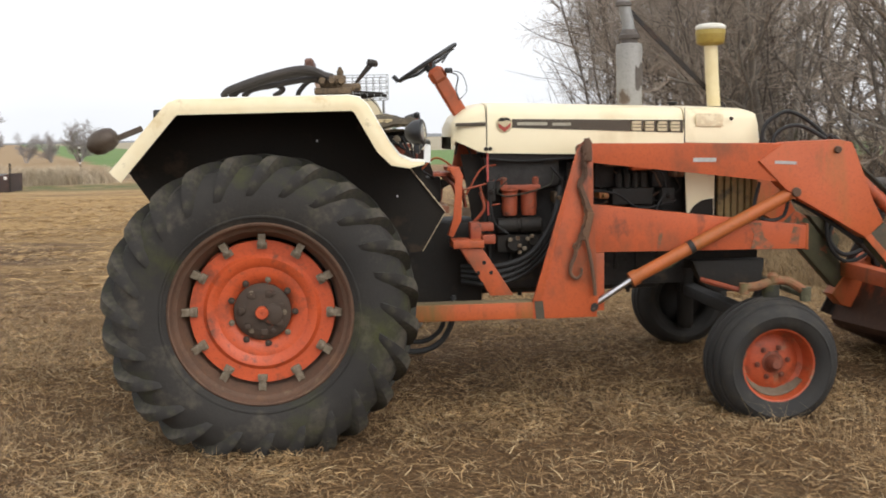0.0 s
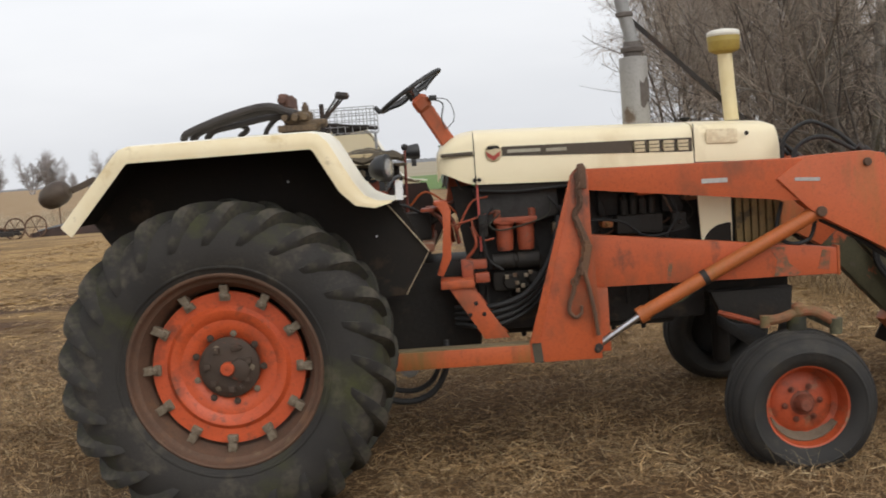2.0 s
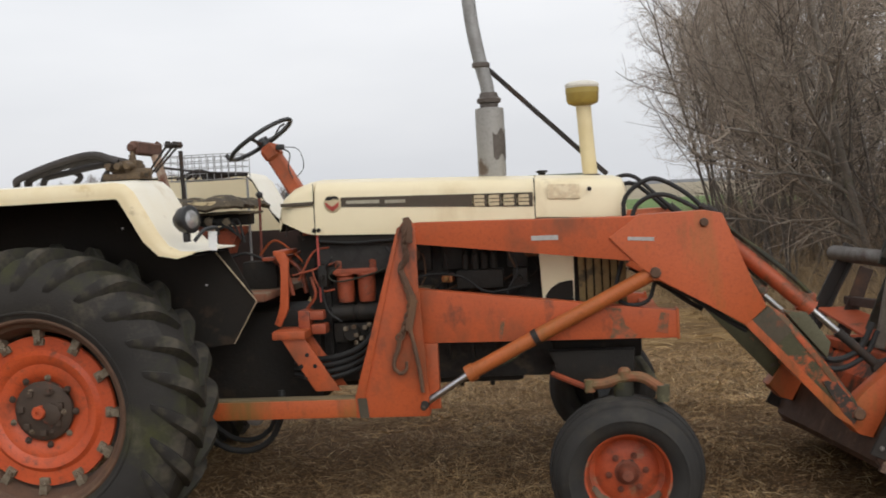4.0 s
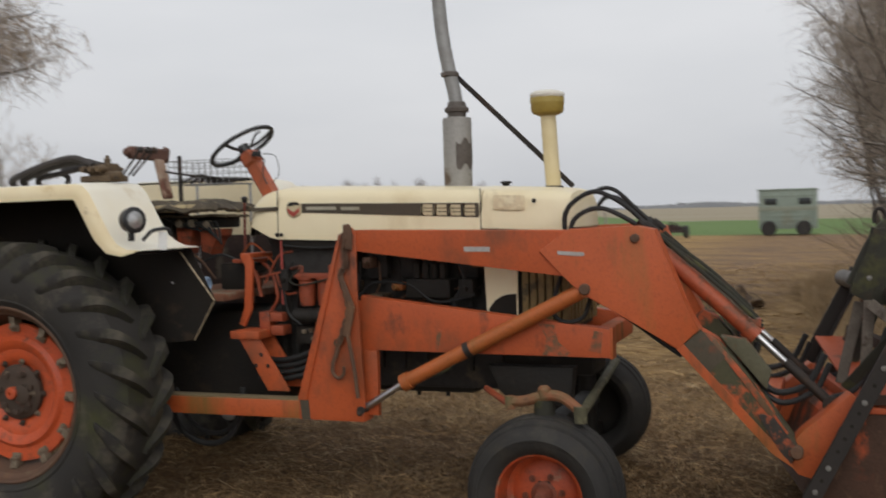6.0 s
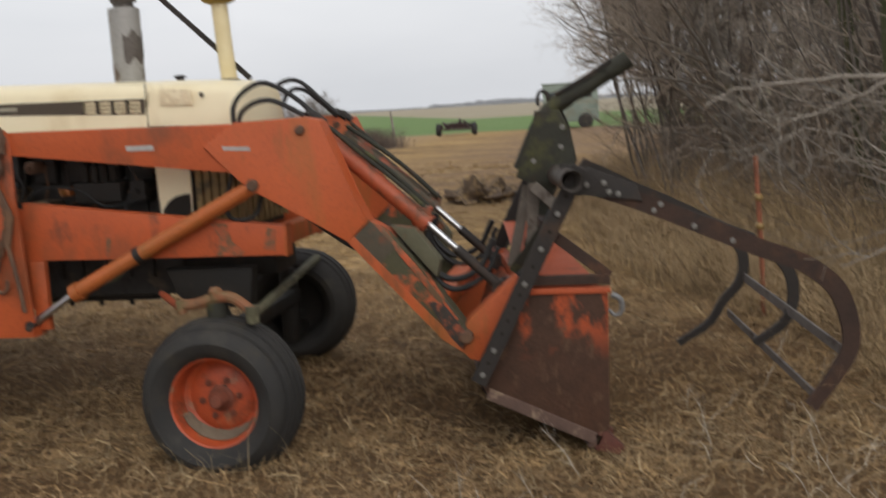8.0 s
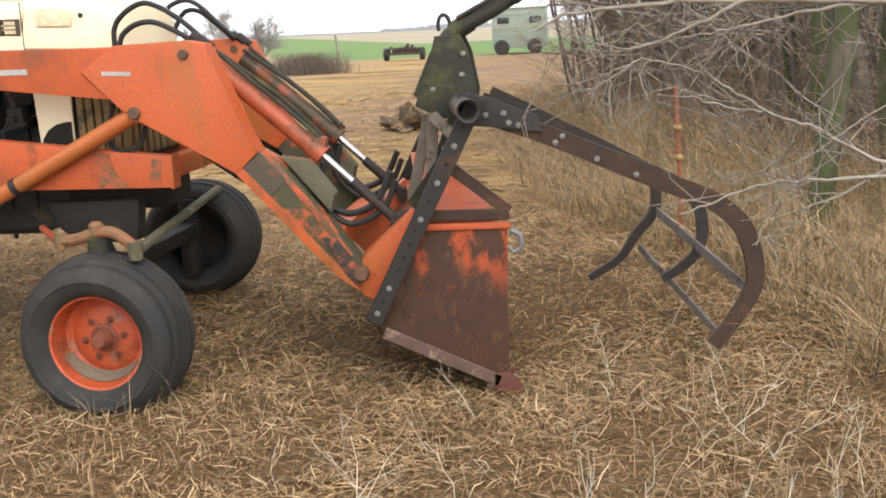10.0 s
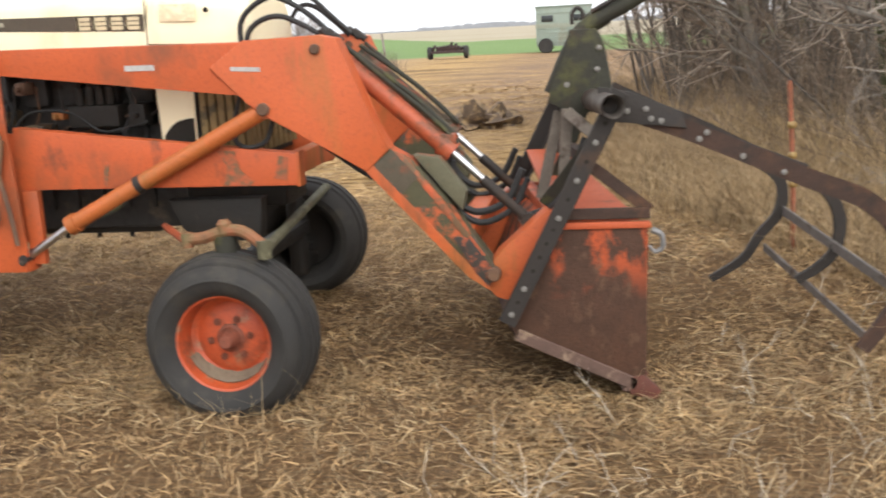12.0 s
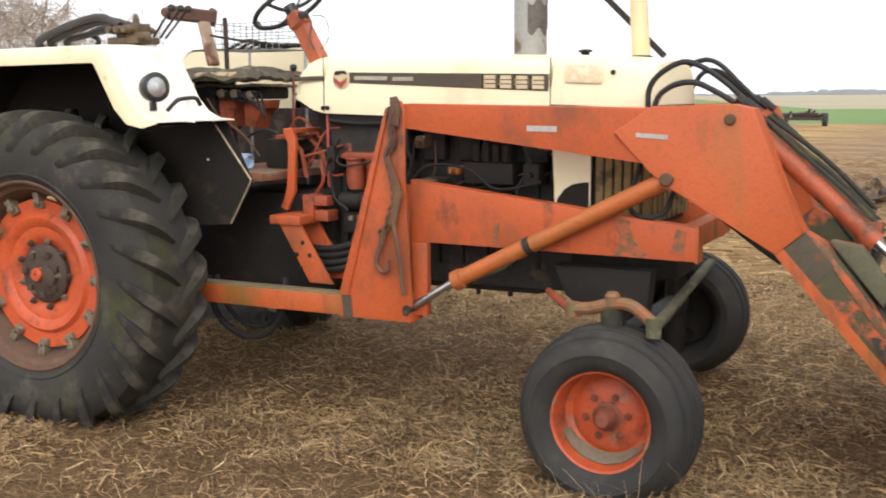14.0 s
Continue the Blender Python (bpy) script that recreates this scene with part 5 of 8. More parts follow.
can = part("bottle", bm, mat("pale_blue_plastic", (0.30, 0.42, 0.58), (0.4, 0.5, 0.62), 0.35, bump=0), None, "")
tagged(can, "small pale blue plastic bottle lying on the platform", "bottle")

# lamps, tag and reflector on the fenders
def work_lamp(c, aim, parent, size=0.06):
    rot = Vector((0, -1, 0)).rotation_difference(Vector(aim)).to_matrix().to_4x4()
    bm = bmesh.new()
    lathe(bm, [(0.07, 0.02), (0.065, 0.035), (0.03, size * 0.92), (0.0, size), (-0.02, size * 1.02), (-0.025, size * 0.9)], (0, 0, 0), "y", 28)
    box(bm, -0.012, 0.012, 0.0, 0.03, -size - 0.04, -size + 0.01, 0.004)
    bmesh.ops.transform(bm, matrix=Matrix.Translation(c) @ rot, verts=bm.verts)
    lamp = part("work_lamp", bm, BLACKPLASTIC, parent, "round black work lamp")
    bm = bmesh.new()
    lathe(bm, [(-0.018, size * 0.93), (-0.027, size * 0.6), (-0.03, 0.003)], (0, 0, 0), "y", 28)
    bmesh.ops.transform(bm, matrix=Matrix.Translation(c) @ rot, verts=bm.verts)
    part("lens", bm, LENS, lamp)


work_lamp((0.835, -0.035, 1.652), (0.92, -0.35, 0.05), near_fender, 0.066)
work_lamp((0.93, 1.66, 1.735), (0.97, 0.2, 0.05), far_fender, 0.05)
bm = bmesh.new()
prism(bm, [(0.872, 1.59), (0.915, 1.585), (0.91, 1.49), (0.867, 1.495)], 0.14, 0.143, 0)
bmesh.ops.rotate(bm, verts=bm.verts, cent=(0.89, 0.14, 1.55), matrix=Matrix.Rotation(radians(35), 3, "Z"))
part("paper_tag", bm, PAPER, near_fender, "white paper tag")
bm = bmesh.new()
tube(bm, smooth_path([(0.83, 0.05, 1.545), (0.865, 0.08, 1.592), (0.885, 0.12, 1.602), (0.90, 0.17, 1.602), (0.90, 0.20, 1.57)]), 0.010, 8)
part("grab_handle", bm, BLACKPLASTIC, near_fender, "small black handle on the fender nose")
bm = bmesh.new()
lathe(bm, [(-0.105, 0.004), (-0.098, 0.026), (-0.075, 0.050), (-0.035, 0.062), (0.01, 0.060), (0.045, 0.045), (0.06, 0.02)], (0, 0, 0), "x", 24)
bmesh.ops.transform(bm, matrix=Matrix.Translation((-0.755, 0.05, 1.645)) @ Matrix.Rotation(radians(-25), 4, "Y"), verts=bm.verts)
bar(bm, (-0.72, 0.08, 1.645), (-0.58, 0.09, 1.70), 0.02, 0.03)
part("tail_lamp", bm, AMBER, near_fender, "dirty round tail lamp")
bm = bmesh.new()
box(bm, -0.56, -0.50, 0.30, 0.36, 1.72, 1.80, 0.012)
part("flasher", bm, BLACKPLASTIC, near_fender, "small black flasher lamp")

# steps in front of the rear wheel
bm = bmesh.new()
box(bm, 1.055, 1.235, 0.50, 0.72, 0.985, 1.030, 0.008)
step = part("step", bm, ORANGE, tractor, "orange boarding step on a slanted leg")
bm = bmesh.new()
prism(bm, [(1.10, 0.985), (1.225, 0.985), (1.405, 0.705), (1.27, 0.705)], 0.52, 0.535, 0.004)
prism(bm, [(1.10, 0.985), (1.225, 0.985), (1.405, 0.705), (1.27, 0.705)], 0.68, 0.695, 0.004)
part("step_leg", bm, ORANGE, step)
for x, z in ((1.235, 0.90), (1.20, 0.84), (1.275, 0.84), (1.22, 0.775)):
    piece("bolt", RIVET, step, Matrix.Translation((x, 0.52, z)))
bm = bmesh.new()
for k in range(4):
    tube(bm, smooth_path([(1.72, 0.70 + 0.02 * k, 1.32), (1.66, 0.64, 1.12 - 0.04 * k), (1.52, 0.62 + 0.02 * k, 0.93 - 0.035 * k), (1.32, 0.64, 0.86 - 0.035 * k), (1.12, 0.70, 0.86 - 0.03 * k)]), 0.016, 8)
part("hydraulic_hose", bm, HOSE, tractor, "bundle of black hydraulic hoses")
bm = bmesh.new()
tube(bm, smooth_path([(0.58, 0.60, 0.68), (0.62, 0.60, 0.50), (0.73, 0.60, 0.40), (0.87, 0.60, 0.38), (0.99, 0.60, 0.44), (1.06, 0.60, 0.58), (1.06, 0.61, 0.70)]), 0.017, 10)
tube(bm, smooth_path([(0.60, 0.64, 0.68), (0.66, 0.64, 0.53), (0.76, 0.64, 0.445), (0.88, 0.64, 0.43), (0.98, 0.64, 0.49), (1.03, 0.64, 0.62)]), 0.014, 10)
part("drooping_hose", bm, HOSE, tractor, "black hose drooping under the belly")
bm = bmesh.new()
lathe(bm, [(0.0, 0.05), (0.02, 0.055), (0.05, 0.03)], (0.84, 0.80, 0.52), "y", 16)
part("hose_coupling", bm, ZINC, tractor, "grey hose coupling")

# ---- front loader ----
loader = thing("front_loader", (1.9, CY, 0), "orange front loader frame with mossy lift arms and bucket", "loader")
LY = 0.435  # its outer face


LC = 1.0  # centre line of the loader arms
SKEW = -0.20  # the worn bucket end has swung back on its far side


def both_sides(y0, y1):
    """The stretch y0..y1 on the near side, and its mirror image on the far side."""
    return ((y0, y1), (2 * LC - y1, 2 * LC - y0))


def set_back(bm, by):
    bmesh.ops.translate(bm, verts=bm.verts, vec=(by, 0, 0))
    return bm


def swing(bm):
    for v in bm.verts:
        v.co.x += SKEW * (v.co.y - 0.40)
    return bm


ELBOW = mat("orange_paint_with_moss_runs", (0.50, 0.097, 0.023), (0.41, 0.080, 0.020), 0.5, scale=2.2, stain=(0.22, 0.110, 0.022), cover=0.42, stain_scale=3.4, edge=0.22, second=(0.105, 0.082, 0.020), cover2=0.30, streak=4.5)
END = mat("grimy_worn_steel", (0.045, 0.034, 0.024), (0.028, 0.022, 0.017), 0.7, scale=8, bump=0.3, stain=(0.36, 0.075, 0.024), cover=0.42, stain_scale=9, edge=0.08)
for n_side, (ya, yb) in enumerate(both_sides(LY, LY + 0.10)):
    near = n_side == 0
    sx = 0.0 if near else -0.10
    out = ya if near else yb
    d = 1 if near else -1
    inw = lambda a, b: (min(out + d * a, out + d * b), max(out + d * a, out + d * b))  # noqa: E731
    bm = bmesh.new()
    prism(bm, [(1.775, 1.555), (1.80, 1.585), (1.84, 1.585), (1.858, 1.55), (1.858, 1.22), (1.885, 0.68), (1.875, 0.575), (1.50, 0.575), (1.50, 0.68)], *inw(0.0, 0.012), bevel=0.004)
    mast = part("mast", set_back(bm, sx), ORANGE, loader, "tapered orange loader mast plate")
    bm = bmesh.new()
    prism(bm, [(1.765, 1.55), (1.785, 1.56), (1.55, 0.68), (1.50, 0.68)], *inw(-0.012, 0.0), bevel=0.003)
    part("mast_flange", set_back(bm, sx), ORANGE, mast)
    bm = bmesh.new()
    prism(bm, [(1.86, 0.94), (1.935, 0.94), (1.935, 0.60), (1.86, 0.60)], *inw(0.06, 0.10), bevel=0.006)
    part("mast_strut", set_back(bm, sx), ORANGE, mast)
    bm = bmesh.new()
    prism(bm, [(1.50, 0.66), (1.88, 0.66), (1.88, 0.575), (1.50, 0.575)], *inw(0.012, 0.12), bevel=0.006)
    part("mast_foot", set_back(bm, sx), ORANGE, mast)
    bm = bmesh.new()
    prism(bm, [(1.70, 1.20), (1.88, 1.20), (1.88, 0.70), (1.58, 0.70)], *inw(0.09, 0.102), bevel=0.004)
    part("mast_inner", set_back(bm, sx), ORANGE, mast)
    bm = bmesh.new()
    box(bm, 0.30, 1.505, *inw(0.0, 0.10), 0.578, 0.672, 0.006)
    part("rear_rail", set_back(bm, sx), ORANGE_MOSSY, loader, "orange box rail under the step")
    bm = bmesh.new()
    box(bm, 0.32, 1.50, *inw(0.006, 0.094), 0.670, 0.680, 0.002)
    part("rail_top", set_back(bm, sx), mat("mossy_dusty_top", (0.21, 0.155, 0.08), (0.14, 0.11, 0.06), 0.9, scale=12), loader, "dust and moss on the rail")
    bm = bmesh.new()
    prism(bm, [(1.84, 1.225), (3.16, 1.065), (3.16, 0.925), (1.84, 0.94)], *inw(0.082, 0.16), bevel=0.008)
    beam = part("lower_beam", set_back(bm, sx), ORANGE, loader, "orange lower frame beam with worn spots")
    bm = bmesh.new()
    box(bm, 3.155, 3.17, *inw(0.077, 0.165), 0.92, 1.075, 0.004)
    part("end_plate", set_back(bm, sx), ORANGE_MOSSY, beam)
    bm = bmesh.new()
    prism(bm, [(2.80, 1.09), (2.88, 1.085), (2.90, 1.00), (2.96, 0.95), (2.94, 0.93), (2.82, 0.935), (2.84, 1.02)], *inw(0.079, 0.083), bevel=0)
    part("worn_patch", set_back(bm, sx), WORN, beam, "bare worn patch")
    bm = bmesh.new()
    prism(bm, [(3.08, 1.06), (3.12, 1.05), (3.11, 0.95), (3.05, 0.96)], *inw(0.079, 0.083), bevel=0)
    part("worn_patch", set_back(bm, sx), WORN, beam, "bare worn patch")
    bm = bmesh.new()
    prism(bm, [(2.27, 1.06), (2.29, 1.05), (2.27, 0.95), (2.25, 0.95)], *inw(0.079, 0.083), bevel=0)
    part("worn_patch", set_back(bm, sx), WORN, beam, "bare worn patch")
    # lift arm: upper beam and elbow
    bm = bmesh.new()
    prism(bm, [(1.79, 1.565), (1.86, 1.572), (3.00, 1.552), (3.00, 1.325), (2.90, 1.335), (1.86, 1.462), (1.80, 1.47)], *inw(0.012, 0.11), bevel=0.006)
    boom = part("boom", set_back(bm, sx), ORANGE, loader, "orange upper lift arm beam")
    bm = bmesh.new()
    prism(bm, [(2.83, 1.45), (2.985, 1.558), (3.31, 1.566), (3.39, 1.548), (3.425, 1.46), (3.52, 1.20), (3.59, 1.08), (3.485, 0.985), (3.30, 1.10), (3.06, 1.232), (2.985, 1.295)], *inw(0.0, 0.125), bevel=0.006)
    elbow = part("elbow", set_back(bm, sx), ELBOW, boom, "orange elbow plate with moss streaks")
    bm = bmesh.new()
    prism(bm, [(3.59, 1.08), (3.67, 1.035), (3.82, 0.85), (3.995, 0.60), (4.02, 0.54), (3.985, 0.465), (3.90, 0.52), (3.485, 0.985)], *inw(0.008, 0.117), bevel=0.006)
    lower = part("lower_boom", set_back(bm, sx), BOOMGREEN, boom, "lower lift arm worn to green moss and orange flecks")
    bm = bmesh.new()
    prism(bm, [(3.60, 1.075), (3.705, 0.955), (3.605, 0.855), (3.485, 0.985)], *inw(0.004, 0.008), bevel=0.001)
    part("bare_patch", set_back(bm, sx), PATCHMAT, lower, "grey-brown bare patch")
    bm = bmesh.new()
    prism(bm, [(3.485, 0.985), (3.515, 1.012), (3.925, 0.555), (3.99, 0.50), (3.99, 0.46), (3.90, 0.52)], *inw(0.002, 0.008), bevel=0.001)
    part("boom_edge", set_back(bm, sx), ORANGE_MOSSY, lower, "orange lower edge of the arm")
    bm = bmesh.new()
    prism(bm, [(3.60, 1.075), (3.645, 1.055), (3.80, 0.865), (3.975, 0.615), (3.955, 0.60), (3.77, 0.855)], *inw(0.0045, 0.0085), bevel=0.001)
    part("boom_edge", set_back(bm, sx), WORN, lower, "worn orange upper edge of the arm")
    bm = bmesh.new()
    prism(bm, [(3.84, 0.70), (3.91, 0.69), (4.005, 0.56), (4.01, 0.52), (3.985, 0.475), (3.93, 0.54)], *inw(0.0005, 0.0075), bevel=0.001)
    part("grimy_end", set_back(bm, sx), END, lower, "grimy dark end of the arm")
    bm = bmesh.new()
    prism(bm, [(3.68, 1.045), (3.79, 1.03), (3.90, 0.88), (3.88, 0.80)], *inw(0.05, 0.14), bevel=0.006)
    part("gusset", set_back(bm, sx), mat("dull_olive_plate", (0.115, 0.105, 0.062), (0.080, 0.072, 0.040), 0.75, scale=8, stain=(0.25, 0.075, 0.03), cover=0.3, stain_scale=6), lower, "mossy gusset plate")
    for x, z, r in ((3.300, 1.508, 0.022), (3.055, 1.267, 0.028), (1.815, 1.54, 0.032), (4.01, 0.53, 0.03)):
        bm = bmesh.new()
        a, b = inw(-0.018, 0.13)
        lathe(bm, [(a, r * 0.8), (a + 0.006, r), (b, r)], (x, 0, z), "y", 18)
        part("pivot_pin", set_back(bm, sx), RUSTY, boom, "rusty round pivot pin")
    bm = bmesh.new()
    prism(bm, [(2.445, 1.478), (2.58, 1.476), (2.58, 1.452), (2.445, 1.454)], *inw(0.009, 0.012), bevel=0)
    part("label", set_back(bm, sx), SILVERLABEL, boom, "worn silver label plate")
    bm = bmesh.new()
    prism(bm, [(2.925, 1.452), (3.055, 1.444), (3.055, 1.426), (2.925, 1.434)], *inw(-0.003, 0.0), bevel=0)
    part("label", set_back(bm, sx), SILVERLABEL, boom, "worn silver label plate")
    # lift cylinder
    yc = out + d * 0.042
    bm = bmesh.new()
    tube(bm, [(3.055, yc, 1.267), (2.10, yc, 0.785)], 0.038, 20)
    tube(bm, [(2.125, yc, 0.797), (2.085, yc, 0.777)], 0.046, 20)
    lathe(bm, [(yc - 0.03, 0.042), (yc + 0.03, 0.042)], (3.055, 0, 1.267), "y", 20)
    cyl = part("lift_cylinder", set_back(bm, sx), mat("orange_cylinder_with_moss", (0.47, 0.115, 0.026), (0.33, 0.10, 0.024), 0.5, scale=4, stain=(0.22, 0.11, 0.026), cover=0.40, stain_scale=5, edge=0.25, second=(0.11, 0.085, 0.024), cover2=0.2, streak=2.5), loader, "orange hydraulic lift cylinder going mossy")
    bm = bmesh.new()
    tube(bm, [(2.10, yc, 0.785), (1.865, yc, 0.64)], 0.018, 16)
    part("rod", set_back(bm, sx), CHROME, cyl, "chrome piston rod")
    bm = bmesh.new()
    a = Vector((2.445, yc, 0.959))
    tube(bm, [a - Vector((0.014, 0, 0.007)), a + Vector((0.014, 0, 0.007))], 0.0415, 20)
    part("collar", set_back(bm, sx), BLACKSTEEL, cyl)
    bm = bmesh.new()
    tube(bm, smooth_path([(2.40, yc - 0.01, 0.905), (2.30, yc - 0.005, 0.84), (2.19, yc, 0.80)]), 0.009, 8)
    part("feed_pipe", set_back(bm, sx), GREENSTEEL, cyl)
    bm = bmesh.new()
    lathe(bm, [(yc - 0.05, 0.022), (yc + 0.04, 0.022)], (1.862, 0, 0.635), "y", 16)
    part("rod_pin", set_back(bm, sx), BLACKSTEEL, cyl)
    # bucket cylinder along the top of the arm
    ym = out + d * 0.17
    A, B, C = Vector((3.36, ym, 1.465)), Vector((3.835, ym, 1.035)), Vector((4.16, ym, 0.725))
    bm = bmesh.new()
    tube(bm, [A, A.lerp(B, 0.5), B], 0.040, 18)
    tube(bm, [B.lerp(A, 0.10), B], 0.050, 18)
    box(bm, B.x - 0.06, B.x + 0.02, ym - 0.03, ym + 0.03, B.z + 0.03, B.z + 0.085, 0.008)
    bcyl = part("bucket_cylinder", set_back(bm, sx), mat("orange_black_cylinder", (0.40, 0.080, 0.027), (0.30, 0.062, 0.022), 0.55, scale=5, stain=(0.060, 0.042, 0.020), cover=0.52 if near else 0.78, stain_scale=5, edge=0.12, second=(0.22, 0.13, 0.08), cover2=0.2), loader, "bucket tilt cylinder, orange paint worn to black")
    bm = bmesh.new()
    tube(bm, [B, B.lerp(C, 0.40)], 0.017, 14)
    part("rod", set_back(bm, sx), CHROME, bcyl, "chrome tilt rod")
    bm = bmesh.new()
    tube(bm, [B.lerp(C, 0.38), C], 0.024, 12)
    lathe(bm, [(ym - 0.03, 0.04), (ym + 0.03, 0.04)], (C.x, 0, C.z), "y", 16)
    part("rod_end", set_back(bm, sx), BLACKSTEEL, bcyl)
    bm = bmesh.new()
    off = Vector((0.03, d * -0.02, 0.05))
    tube(bm, smooth_path([A + off, A.lerp(B, 0.3) + off, A.lerp(B, 0.7) + off * 1.1, B + off * 0.9]), 0.010, 8)
    tube(bm, smooth_path([A + Vector((0.02, d * 0.05, 0.04)), A.lerp(B, 0.5) + Vector((0.05, d * 0.04, 0.05)), B + Vector((0.02, d * 0.03, 0.06))]), 0.012, 8)
    part("steel_pipe", set_back(bm, sx), GREENSTEEL, bcyl, "steel oil pipe along the cylinder")
    bm = bmesh.new()
    tube(bm, smooth_path([B + Vector((0, 0, -0.03)), B + Vector((-0.02, 0, -0.16)), B + Vector((0.08, 0, -0.26)), B + Vector((0.22, 0, -0.22)), B + Vector((0.30, 0, -0.08))]), 0.016, 8)
    tube(bm, smooth_path([B + Vector((-0.05, 0, -0.02)), B + Vector((-0.02, 0, -0.20)), B + Vector((0.10, 0, -0.31)), B + Vector((0.25, 0, -0.25)), B + Vector((0.32, 0, -0.12))]), 0.014, 8)
    part("hose", set_back(bm, sx), HOSE, bcyl, "black hose looping to the bucket")
    # hoses arching over the boom from the hood
    bm = bmesh.new()
    yh = out + d * 0.18
    rise_up = 0.0 if near else 0.03
    tube(bm, smooth_path([(2.92, yh, 1.55), (2.925, yh, 1.63), (2.97, yh, 1.69 + rise_up), (3.06, yh, 1.735 + rise_up), (3.14, yh, 1.715 + rise_up), (3.24, yh, 1.65), (3.33, yh, 1.565)]), 0.012, 10)
    tube(bm, smooth_path([(2.96, yh - d * 0.05, 1.55), (2.985, yh - d * 0.05, 1.605), (3.05, yh - d * 0.05, 1.645 + 2 * rise_up), (3.13, yh - d * 0.05, 1.650 + 2 * rise_up), (3.22, yh - d * 0.05, 1.61 + rise_up), (3.31, yh - d * 0.05, 1.555)]), 0.012, 10)
    part("arching_hose", set_back(bm, sx), HOSE, loader, "black hydraulic hoses arching over the arm")
    bm = bmesh.new()
    for q in ((3.33, 1.56), (3.36, 1.55)):
        tube(bm, [(q[0] - 0.03, out + d * 0.12, q[1] + 0.03), (q[0] + 0.03, out + d * 0.12, q[1] - 0.02)], 0.018, 8)
    part("hose_fitting", set_back(bm, sx), BLACKSTEEL, loader)
    # sagging hose under the elbow
    bm = bmesh.new()
    tube(bm, smooth_path([(2.90, out + d * 0.16, 1.32), (2.86, out + d * 0.14, 1.16), (2.92, out + d * 0.10, 1.10), (3.02, out + d * 0.10, 1.12), (3.06, out + d * 0.11, 1.22)]), 0.011, 8)
    tube(bm, smooth_path([(3.08, out + d * 0.10, 1.22), (3.25, out + d * 0.09, 1.12), (3.42, out + d * 0.08, 1.0), (3.5, out + d * 0.07, 0.95)]), 0.014, 8)
    part("sagging_hose", set_back(bm, sx), HOSE, loader, "sagging black hose")

# chain hanging on the near mast
bm = bmesh.new()
pts = smooth_path([(1.825, LY - 0.022, 1.555), (1.80, LY - 0.02, 1.48), (1.805, LY - 0.02, 1.40), (1.775, LY - 0.02, 1.34), (1.80, LY - 0.02, 1.25), (1.815, LY - 0.022, 1.16), (1.785, LY - 0.022, 1.06), (1.755, LY - 0.022, 0.98)], 4)
for i in range(len(pts) - 1):
    p, q = pts[i], pts[i + 1]
    dirv = (q - p).normalized()
    side = Vector((0, 1, 0)) if i % 2 else dirv.cross(Vector((0, 1, 0))).normalized()
    mid = (p + q) / 2
    loop = [mid + dirv * 0.026 * math.cos(a) + side * 0.013 * math.sin(a) for a in np.linspace(0, 2 * math.pi, 11)]
    tube(bm, loop, 0.0055, 5, caps=False)
part("chain", bm, RUSTY, loader, "rusty hanging log chain")
bm = bmesh.new()
tube(bm, smooth_path([(1.752, LY - 0.024, 0.985), (1.742, LY - 0.024, 0.93), (1.722, LY - 0.024, 0.885), (1.718, LY - 0.024, 0.835), (1.748, LY - 0.024, 0.805), (1.778, LY - 0.024, 0.825), (1.782, LY - 0.024, 0.865)]), 0.013, 8, r2=0.008)
lathe(bm, [(LY - 0.034, 0.014), (LY - 0.034, 0.022), (LY - 0.016, 0.022), (LY - 0.016, 0.014)], (1.752, 0, 0.99), "y", 12, closed=True)
part("chain_hook", bm, RUSTY, loader, "rusty grab hook")
bm = bmesh.new()
bar(bm, (1.775, LY - 0.026, 1.335), (1.838, LY - 0.026, 1.18), 0.014, 0.030, 0.004)
bar(bm, (1.838, LY - 0.026, 1.185), (1.800, LY - 0.026, 1.02), 0.016, 0.040, 0.005)
tube(bm, smooth_path([(1.805, LY - 0.028, 1.05), (1.828, LY - 0.030, 0.94), (1.848, LY - 0.030, 0.82), (1.860, LY - 0.030, 0.705)]), 0.011, 8)
part("load_binder", bm, RUSTY, loader, "rusty load binder with a long lever")
bm = bmesh.new()
prism(bm, [(1.80, 1.60), (1.83, 1.605), (1.845, 1.58), (1.845, 1.47), (1.80, 1.48)], LY - 0.03, LY - 0.012, 0.004)
part("mast_latch", bm, RUSTY, loader, "rusty latch on the mast")
bm = bmesh.new()
prism(bm, [(1.51, 0.68), (1.56, 0.68), (1.57, 0.575), (1.52, 0.575)], LY - 0.0045, LY - 0.002, 0)
part("mossy_band", bm, PATCHMAT, loader, "olive mossy band")
for x, z in ((1.855, 0.622),):
    piece("bolt", BOLT_DARK, loader, Matrix.Translation((x, LY, z)))
bm = bmesh.new()
box(bm, 3.02, 3.10, LY + 0.1, 2 * LC - LY - 0.1, 0.94, 1.04, 0.01)
part("cross_tube", bm, ORANGE_MOSSY, loader, "cross tube between the arms")
bm = bmesh.new()
box(bm, 3.82, 3.92, LY + 0.1, 2 * LC - LY - 0.1, 0.62, 0.72, 0.01)
part("cross_tube", bm, ORANGE_MOSSY, loader, "cross tube between the arms")

